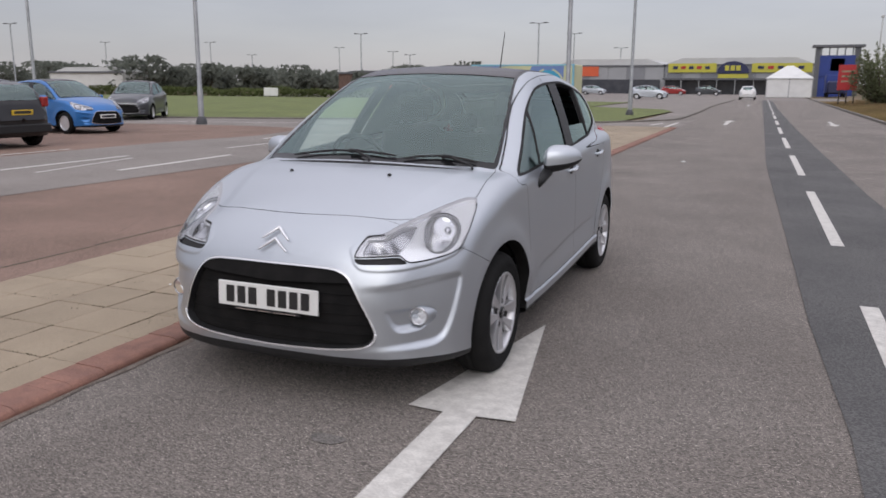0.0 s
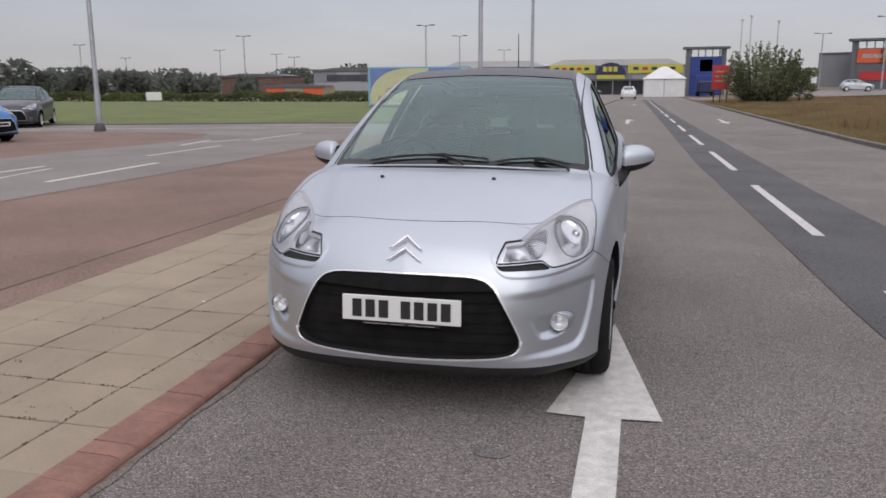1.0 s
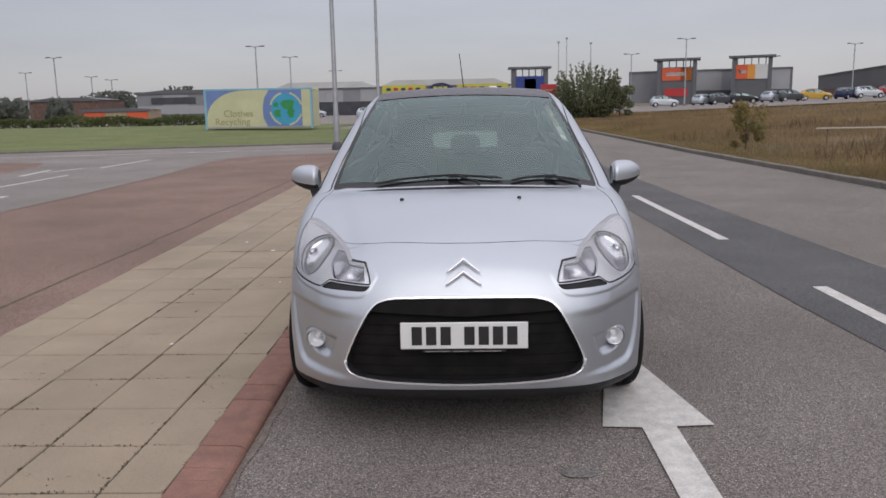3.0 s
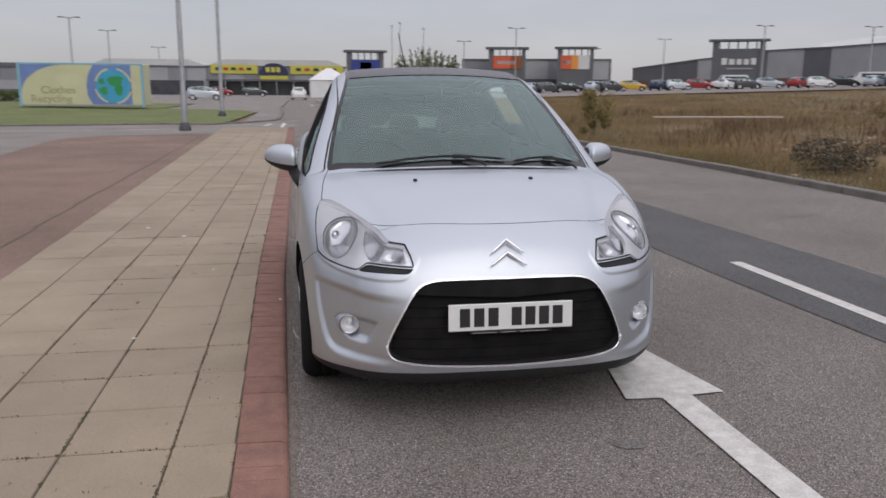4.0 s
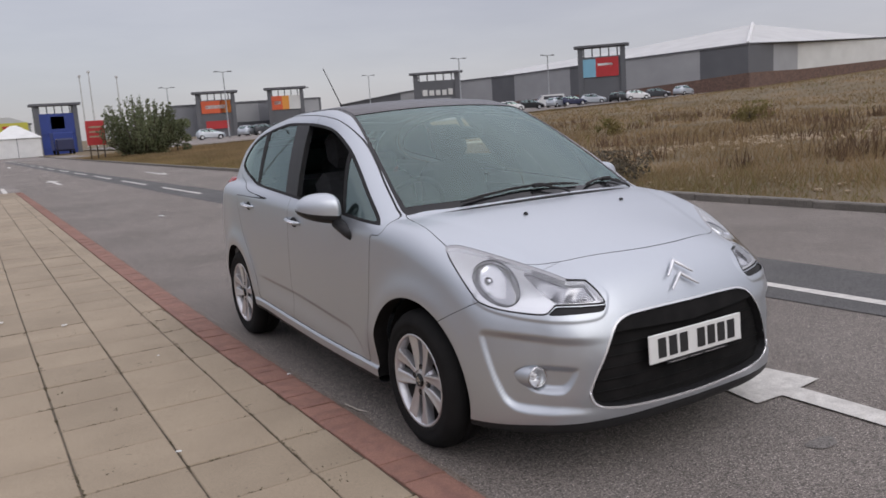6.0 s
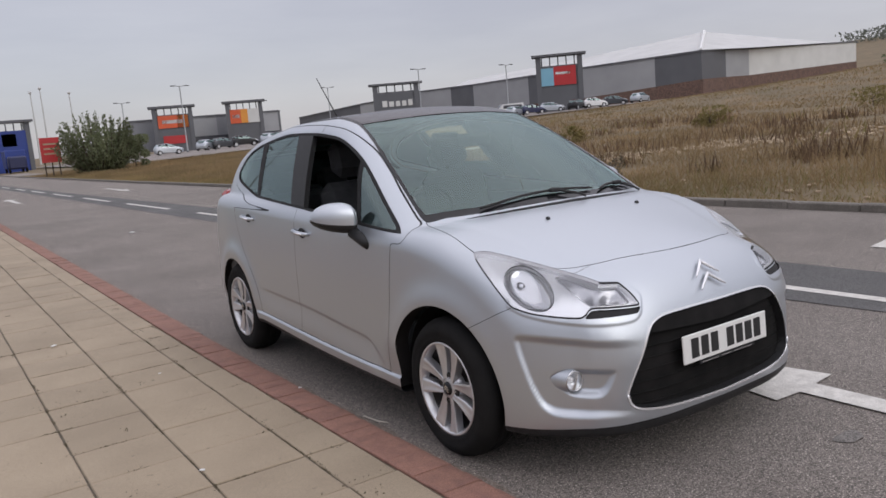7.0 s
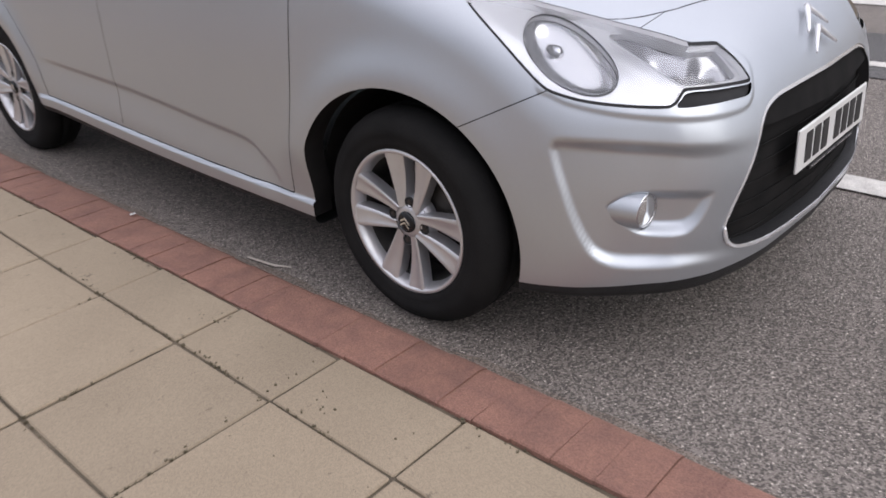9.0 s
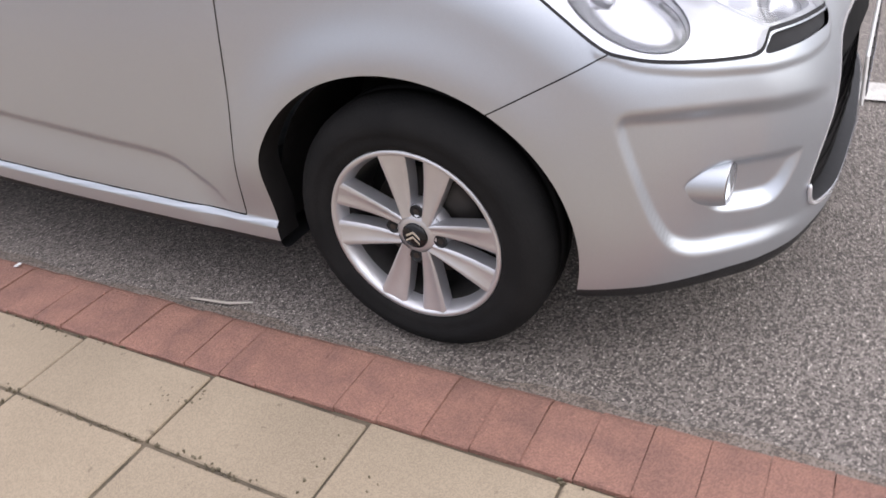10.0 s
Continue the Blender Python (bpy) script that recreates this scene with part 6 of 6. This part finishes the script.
def sign_tower(name, label, x0, y0, x1, y1, z0, z1, face, panels):
    """A portal: two legs, a dark board, coloured signs and a flat overhanging top."""
    d = np.array([x1 - x0, y1 - y0])
    w = float(np.linalg.norm(d))
    b = tagged(empty(name, x0, y0, z0, math.degrees(math.atan2(d[1], d[0]))), label, "sign tower", "entrance towers of the shops")
    h = z1 - z0
    part("board", box(0.1 * w, 0.1, -1.5, 0.9 * w, 2.2, h * 0.80), face, b)
    for x in (0.02 * w, 0.88 * w):
        part("leg", box(x, -0.15, -1.5, x + 0.10 * w, 2.4, h - 0.3), M_grey2, b, "dark grey leg")
    part("top_plate", box(-0.06 * w, -0.6, h - 0.32, 1.06 * w, 2.9, h), M_grey2, b, "flat dark overhanging top")
    for k in range(5):
        part("top_post", box((0.13 + 0.17 * k) * w, 0.4, h * 0.79, (0.155 + 0.17 * k) * w, 0.55, h - 0.3), M_grey2, b)
    for u0, u1, v0, v1, m in panels:
        part("sign_panel", box(u0 * w, -0.06, v0 * h, u1 * w, 0.08, v1 * h), m, b)
    return b


b = wall_run("retail_block", "grey clad retail block behind the car park", [(27.5, 134.5, 1.2, 6.4), (36.0, 133.5, 1.3, 6.5), (43.0, 134.0, 1.4, 6.6), (50.0, 135.0, 1.4, 6.7), (55.2, 135.8, 1.5, 6.8), (58.5, 152, 1.5, 6.8)], (M_grey3, M_grey1, M_grey3, M_grey1, M_grey2))
part("glazing", box(37, 132.9, 1.2, 54, 133.3, 3.2), M_shop, b, "dark shop windows")
sign_tower("shop_tower", "dark portal with an orange-red shop sign", 30.6, 128.2, 36.8, 126.4, 1.3, 8.3, M_grey2, ((0.14, 0.86, 0.50, 0.78, M_orange), (0.60, 0.86, 0.50, 0.78, M_amberp), (0.22, 0.78, 0.14, 0.32, M_signred), (0.24, 0.72, 0.60, 0.68, M_white)))
sign_tower("shop_tower", "dark portal with an orange and white sign", 42.5, 127.7, 48.4, 125.5, 1.4, 8.5, M_grey2, ((0.12, 0.40, 0.48, 0.80, M_orange), (0.40, 0.58, 0.48, 0.80, M_amberp), (0.58, 0.90, 0.48, 0.80, M_cream), (0.18, 0.36, 0.60, 0.68, M_white)))
sign_tower("shop_tower", "portal clad in blue with a pale square sign", 6.9, 126.5, 13.0, 126.5, 0.0, 7.4, M_blue, ((0.12, 0.88, 0.40, 0.80, M_blue), (0.36, 0.66, 0.50, 0.74, M_cyan), (0.41, 0.61, 0.54, 0.70, M_blue)))
b = wall_run("big_retail_shed", "long grey clad retail shed with a white roof", [(75.0, 170.7, 2.5, 6.2), (80.2, 150, 2.6, 7.6), (84.5, 144.5, 2.7, 8.2), (89.5, 140, 2.8, 9.1), (92.5, 133, 2.9, 9.2), (94.2, 127.5, 3.0, 9.2), (95.6, 112, 3.2, 9.3), (98.9, 100.9, 3.3, 9.6), (105.1, 89.9, 4.1, 10.0), (108.3, 82.8, 4.6, 10.2), (116.2, 83.9, 4.8, 10.4), (123.3, 84.3, 4.9, 10.5), (156.0, 82.8, 6.4, 11.2)], (M_grey2, M_grey1, M_grey2, M_grey1, M_grey2, M_grey1, M_grey2, M_grey1, M_grey2, M_grey2, M_grey1, M_cream), 1.0)
roof_pts = [(93.0, 133, 9.3), (108.3, 82.9, 10.3), (156.0, 83.0, 11.3), (172, 96, 12.6), (137, 104, 16.2), (118, 119, 13.2), (108, 147, 11.6)]
part("shed_roof", (np.array(roof_pts), [(0, 1, 4, 5), (0, 5, 6), (1, 2, 3, 4)]), M_sheet, b, "low white sheet roof")
part("roof_ridge", pipe([(108.3, 82.9, 10.3), (137, 104, 16.3)], 0.35, 6), M_white, b)
sign_tower("shop_tower", "wide dark portal with pale lettering bars", 71.0, 128.0, 78.7, 123.4, 2.2, 10.2, M_grey2, ((0.20, 0.30, 0.46, 0.60, M_cream), (0.34, 0.44, 0.46, 0.58, M_cream), (0.48, 0.57, 0.46, 0.58, M_cream), (0.61, 0.70, 0.46, 0.58, M_cream), (0.74, 0.83, 0.46, 0.60, M_cream), (0.30, 0.78, 0.36, 0.39, M_grey1)))
sign_tower("shop_tower", "tall dark portal with pale blue and red signs", 84.2, 96.8, 89.9, 91.5, 2.4, 11.5, M_grey2, ((0.10, 0.38, 0.45, 0.76, M_cyan), (0.38, 0.84, 0.45, 0.78, M_signred), (0.42, 0.72, 0.64, 0.68, M_white)))

# ---- other cars ----
def repaint(car, old, paint):
    for o in car.children_recursive:
        if o.type == "MESH" and len(o.material_slots) and o.data.materials[0] is old:
            o.material_slots[0].link = "OBJECT"
            o.material_slots[0].material = paint


def car_paint(name, c, metal=0.4):
    return mat(name, c, tuple(0.94 * v for v in c), 2, 0.3, metal=metal, coat=0.5)


P_blue, P_black, P_grey = car_paint("blue_paint", (0.03, 0.16, 0.44)), car_paint("black_paint", (0.012, 0.012, 0.014)), car_paint("dark_grey_paint", (0.055, 0.058, 0.065))
P_white, P_red, P_gold, P_navy = car_paint("white_car_paint", (0.72, 0.72, 0.72), 0.0), car_paint("red_car_paint", (0.30, 0.02, 0.02)), car_paint("yellow_car_paint", (0.55, 0.33, 0.03), 0.1), car_paint("navy_car_paint", (0.02, 0.025, 0.07))
blue, _, _ = hatchback(P_blue, "bright blue hatchback parked in the red court", 70, 100, 22, False)
blue.matrix_basis = pose(-16.2, 13.7, 0.0, 0, 0, 84)
part("number_plate", box(-0.26, -0.79, 0.43, 0.26, -0.775, 0.54, 0.003), M_plate, blue, "white number plate")
part("plate_bar", box(-0.21, -0.793, 0.455, 0.21, -0.789, 0.515), M_ink, blue)
for x in (-0.93, 0.93):
    part("door_mirror", moved(box(-0.1, -0.06, -0.06, 0.1, 0.06, 0.06, 0.03), pose(x, 0.7, 1.0)), P_blue, blue)
dark, _, _ = hatchback(P_black, "black hatchback seen from behind in the red court", 70, 100, 22, False)
dark.matrix_basis = pose(-16.1, 8.8, 0.0, 0, 0, -90)
part("number_plate", box(-0.26, 3.135, 0.72, 0.26, 3.15, 0.83, 0.003), M_yplate, dark, "yellow rear number plate")
part("plate_bar", box(-0.21, 3.149, 0.745, 0.21, 3.153, 0.805), M_ink, dark)
for x in (-0.66, 0.66):
    part("rear_lamp", box(x - 0.09, 2.98, 0.88, x + 0.09, 3.10, 1.10, 0.03), M_redlamp, dark, "red rear lamp")
part("rear_bumper", box(-0.72, 3.05, 0.32, 0.72, 3.17, 0.52, 0.03), M_black, dark, "black plastic rear bumper")
grey, _, _ = hatchback(P_grey, "dark grey small car parked near the lawn", 70, 100, 22, False)
grey.matrix_basis = pose(-21.4, 20.7, 0.0, 0, 0, 30)
low_car, _, low_paint = hatchback(P_grey, "small parked car in the retail car park", 34, 44, 12, False, group="cars in the retail car park")
low_car.matrix_basis = pose(28.3, 107.5, float(ground_z(28.3, 107.5)) + 0.15, 0, 0, 84)
repaint(low_car, low_paint, M_silver)
low_car["label"] = "silver parked car in the retail car park"
paints = {"silver": M_silver, "dark grey": P_grey, "black": P_black, "white": P_white, "red": P_red, "yellow": P_gold, "navy": P_navy, "blue": P_blue}
row = ("silver", "dark grey", "black", "silver", "dark grey", "yellow", "navy", "silver", "red", "white", "dark grey", "silver", "red", "white", "black", "silver", "navy", "silver", "black", "white", "dark grey", "silver")
for i, colour in enumerate(row):
    t = (i + 0.6) / len(row)
    x, y = 31 + 63 * t, 107.5 - 14.5 * t - 12.0 * t * t
    c = copy_thing(low_car, pose(x, y, float(ground_z(x, y)) + 0.15, 0, 0, (92 if i % 3 else 140) - 40 * t + 12 * math.sin(i * 2.1)))
    c["label"] = colour + " parked car in the retail car park"
    repaint(c, low_paint, paints[colour])
for x, y, rz, colour, lab in ((-9.6, 86.5, 90, "silver", "silver car passing before the far store"), (-0.8, 92.0, 180, "white", "white car driving off before the far store"), (-6.5, 128, 90, "dark grey", "dark car parked before the far store"), (-12, 130, 90, "red", "red car parked before the far store"), (-24, 126, 90, "silver", "silver car parked before the grey store"), (-30, 110, 90, "dark grey", "dark car on the access road"), (-26.0, 17.0, -90, "silver", "silver car parked beyond the black car")):
    c = copy_thing(low_car, pose(x, y, 0.0, 0, 0, rz))
    c["label"], c["group"] = lab, "cars standing about the retail park"
    repaint(c, low_paint, paints[colour])


def van(x, y, rz, label):
    v = tagged(empty("white_van", x, y, float(ground_z(x, y)) + 0.15, rz), label, "van", "vans in the retail car park")
    side = [(-2.4, 0.35), (-2.45, 0.9), (-1.75, 1.15), (-1.0, 1.95), (2.3, 2.0), (2.45, 1.2), (2.4, 0.35)]
    part("body", prism([(a, b) for a, b in side], -0.9, 0.9), P_white, v, "white steel body")
    part("side_window", box(-0.9, -0.915, 1.25, 2.1, -0.9, 1.75), M_shop, v)
    part("side_window", box(-0.9, 0.9, 1.25, 2.1, 0.915, 1.75), M_shop, v)
    part("windscreen", moved(box(-0.01, -0.8, 0, 0.01, 0.8, 1.0), pose(-1.74, 0, 1.17, 0, 43)), M_shop, v)
    for xx in (-1.6, 1.6):
        for yy in (-0.82, 0.82):
            part("van_wheel", moved(lathe([(0.05, -0.1), (0.30, -0.1), (0.32, 0), (0.30, 0.1), (0.05, 0.1)], 18, "y"), pose(xx, yy, 0.32)), M_tyre, v)
    return v


van(60.5, 103.0, -15, "white van with side windows in the car park")
van(76.5, 95.0, -25, "white minibus with side windows in the car park")

# a dry stalk lying by the kerb, and litter
tagged(build("dry_stalk", *pipe([(-0.905, 0.68, 0.012), (-0.888, 0.57, 0.010), (-0.868, 0.50, 0.016)], [0.003, 0.004, 0.002], 5), M_stalk), "bleached dry stalk lying on the asphalt by the kerb", "stalk")
for i, (x, y, s) in enumerate(((-0.99, 1.25, 0.010), (-1.9, 3.6, 0.02), (-2.3, 4.1, 0.018), (0.5, 11.8, 0.05), (-1.75, 0.55, 0.012), (-1.5, 2.2, 0.008))):
    tagged(build("litter", *moved(box(-s, -s * 0.6, 0, s, s * 0.6, s * 0.3, s * 0.1), pose(x, y, 0.045 if x < -0.93 else 0.006, 0, 0, 37 * i)), M_white), "tiny white scrap of litter on the ground", "litter")

for (x, y, h), lab in (((37.0, 185.0, 27.0), "tall thin pale mast far behind the shops"), ((46.0, 185.0, 25.0), "tall thin pale mast far behind the shops"), ((34.5, 188.0, 26.0), "tall thin pale mast far behind the shops")):
    m = tagged(empty("far_mast", x * 0.62, y, 0.0), lab, "mast", "far masts")
    part("pole", lathe([(0.20, 0), (0.10, h * 0.6)], 8), M_sheet, m)
    part("mast_head", box(-0.3, -0.3, h * 0.6, 0.3, 0.3, h * 0.6 + 0.5, 0.1), M_sheet, m)

# ---- paving pieces, last ----
def shared(name, me, parent, m):
    ob = new(name, me)
    ob.parent = parent
    ob.matrix_basis = m
    return ob


def piece_mesh(name, piece, material):
    me = bpy.data.meshes.new(name)
    me.from_pydata([tuple(v) for v in piece[0].tolist()], [], piece[1])
    me.materials.append(material)
    return me


def kerb_x(y):
    """The middle of the brick kerb."""
    return -1.024 - 0.02 * min(max(y, -4), 2) - 0.002 * min(max(y - 2, 0), 30)


rng = random.Random(4)
footway = tagged(empty("footway"), "footway of buff concrete slabs with dirty joints", "pavement", kind="structure")
whole = piece_mesh("slab", box(-0.198, -0.1993, -0.03, 0.198, 0.1993, 0, 0.004), M_slab)
half = piece_mesh("slab", box(-0.1, -0.2003, -0.03, 0.1, 0.2003, 0, 0.003), M_slab)
PITCH, WIDE = 0.407, 0.405
rest = []
for j in range(-30, 66):
    y = 0.185 + PITCH * j
    if y > 24.2:
        break
    last = 0.178 + 0.0105 * max(y, 0)
    for i in range(5):
        edge = kerb_x(y) - 0.104
        x = 0.5 * (edge - 1.347) if i == 0 else -1.347 - WIDE * (i - 0.5)
        if i == 4:
            x = -1.347 - WIDE * 3 - last
        m = pose(x, y, 0.034 + rng.uniform(-0.0025, 0.0025), rng.uniform(-0.35, 0.35), rng.uniform(-0.35, 0.35), rng.uniform(-0.25, 0.25))
        size = (0.5 * (edge + 1.347) - 0.003 if i == 0 else last - 0.003 if i == 4 else 0.200)
        if -8 <= j < 52:
            if i == 4:
                shared("slab", whole, footway, m @ Matrix.Diagonal(((last - 0.003) / 0.200, 1, 1, 1)))
            else:
                shared("slab", half if i == 0 else whole, footway, m @ Matrix.Diagonal((size / 0.1, 1, 1, 1)) if i == 0 else m)
        else:
            rest.append(moved(box(-size, -0.1985, -0.03, size, 0.1985, 0), m))
tagged(build("slabs_beyond", *join(*rest), M_slab, footway), kind="stuff")
kerb = tagged(empty("brick_kerb"), "low kerb of red bull-nosed bricks along the road", "kerb", kind="structure")
bull = [(-0.100, -0.05), (0.094, -0.05), (0.094, 0.000), (0.087, 0.012), (0.074, 0.020), (0.054, 0.024), (-0.096, 0.027), (-0.100, 0.024)]
ends = (-8.2, -4, 2, 24.4)
build("mortar", *prism([(kerb_x(y) - 0.097, y) for y in ends] + [(kerb_x(y) + 0.045, y) for y in ends[::-1]], -0.02, 0.0345, "z"), M_mortar, kerb, "worn red-brown mortar between the bricks")
brick = piece_mesh("brick", prism(bull, -0.0505, 0.0505, "y"), M_brick)
rest = []
for j in range(-80, 240):
    y = 0.02 + 0.1025 * j
    m = pose(kerb_x(y), y, 0.014 + rng.uniform(-0.003, 0.003), rng.uniform(-0.7, 0.7), rng.uniform(-0.6, 0.6), rng.uniform(-0.5, 0.5))
    if -26 <= j < 230:
        shared("brick", brick, kerb, m)
    elif y < 24.4:
        rest.append(moved(prism(bull, -0.0485, 0.0485, "y"), m))
tagged(build("bricks_beyond", *join(*rest), M_brick, kerb), kind="stuff")
# smudges of moss and dirt along the joints, grit in the gutter
def blot(r, stretch):
    k = 9
    return [(r * rng.uniform(0.4, 1.15) * math.cos(6.283 * i / k), r * stretch * rng.uniform(0.5, 1.15) * math.sin(6.283 * i / k)) for i in range(k)]


clumps = []
for i in range(150):
    y = rng.choice((rng.uniform(-2.5, 14), rng.uniform(-1.5, 3.5)))
    if rng.random() < 0.6:
        x, turn = rng.choice((-1.347, -1.752, -1.347, kerb_x(y) - 0.106, -2.157)), rng.uniform(-8, 8)
    else:
        x, y, turn = rng.uniform(-2.5, -1.15), 0.3885 + PITCH * round(y / PITCH), 90 + rng.uniform(-8, 8)
    m = pose(x, y, 0, 0, 0, turn)
    long = rng.choice((0.02, 0.03, 0.06, 0.12))
    for k in range(int(6 + 130 * long)):
        q = m @ Vector((rng.gauss(0, 0.005), rng.gauss(0, long), 0))
        clumps.append(moved(prism(blot(rng.uniform(0.001, 0.0036), rng.uniform(0.7, 1.8)), 0.026, 0.0352 + 0.0016 * rng.random(), "z"), pose(q.x, q.y, 0, 0, 0, rng.uniform(0, 180))))
for i in range(70):
    x, y, wide = rng.uniform(-2.7, -1.15), rng.uniform(-2, 6), rng.uniform(0.01, 0.05)
    for k in range(rng.randint(2, 9)):
        clumps.append(moved(prism(blot(rng.uniform(0.001, 0.0032), rng.uniform(0.7, 1.8)), 0.026, 0.0368 + 0.0008 * rng.random(), "z"), pose(x + rng.gauss(0, wide), y + rng.gauss(0, wide), 0, 0, 0, rng.uniform(0, 180))))
tagged(build("joint_moss", *join(*clumps), M_smudge), "dark specks of moss and dirt along the paving joints", "moss", kind="stuff")
edge = [(kerb_x(y) + 0.085, y) for y in np.linspace(-3, 20, 60)] + [(kerb_x(y) + 0.112 + 0.03 * abs(math.sin(y * 3.1) * math.sin(y * 7.7 + 1)) + rng.uniform(0, 0.012), y) for y in np.linspace(20, -3, 230)]
lay("gutter_grit", "brown grit lying in the gutter along the kerb", flat(edge, 0.0045), M_grit, "dirt")
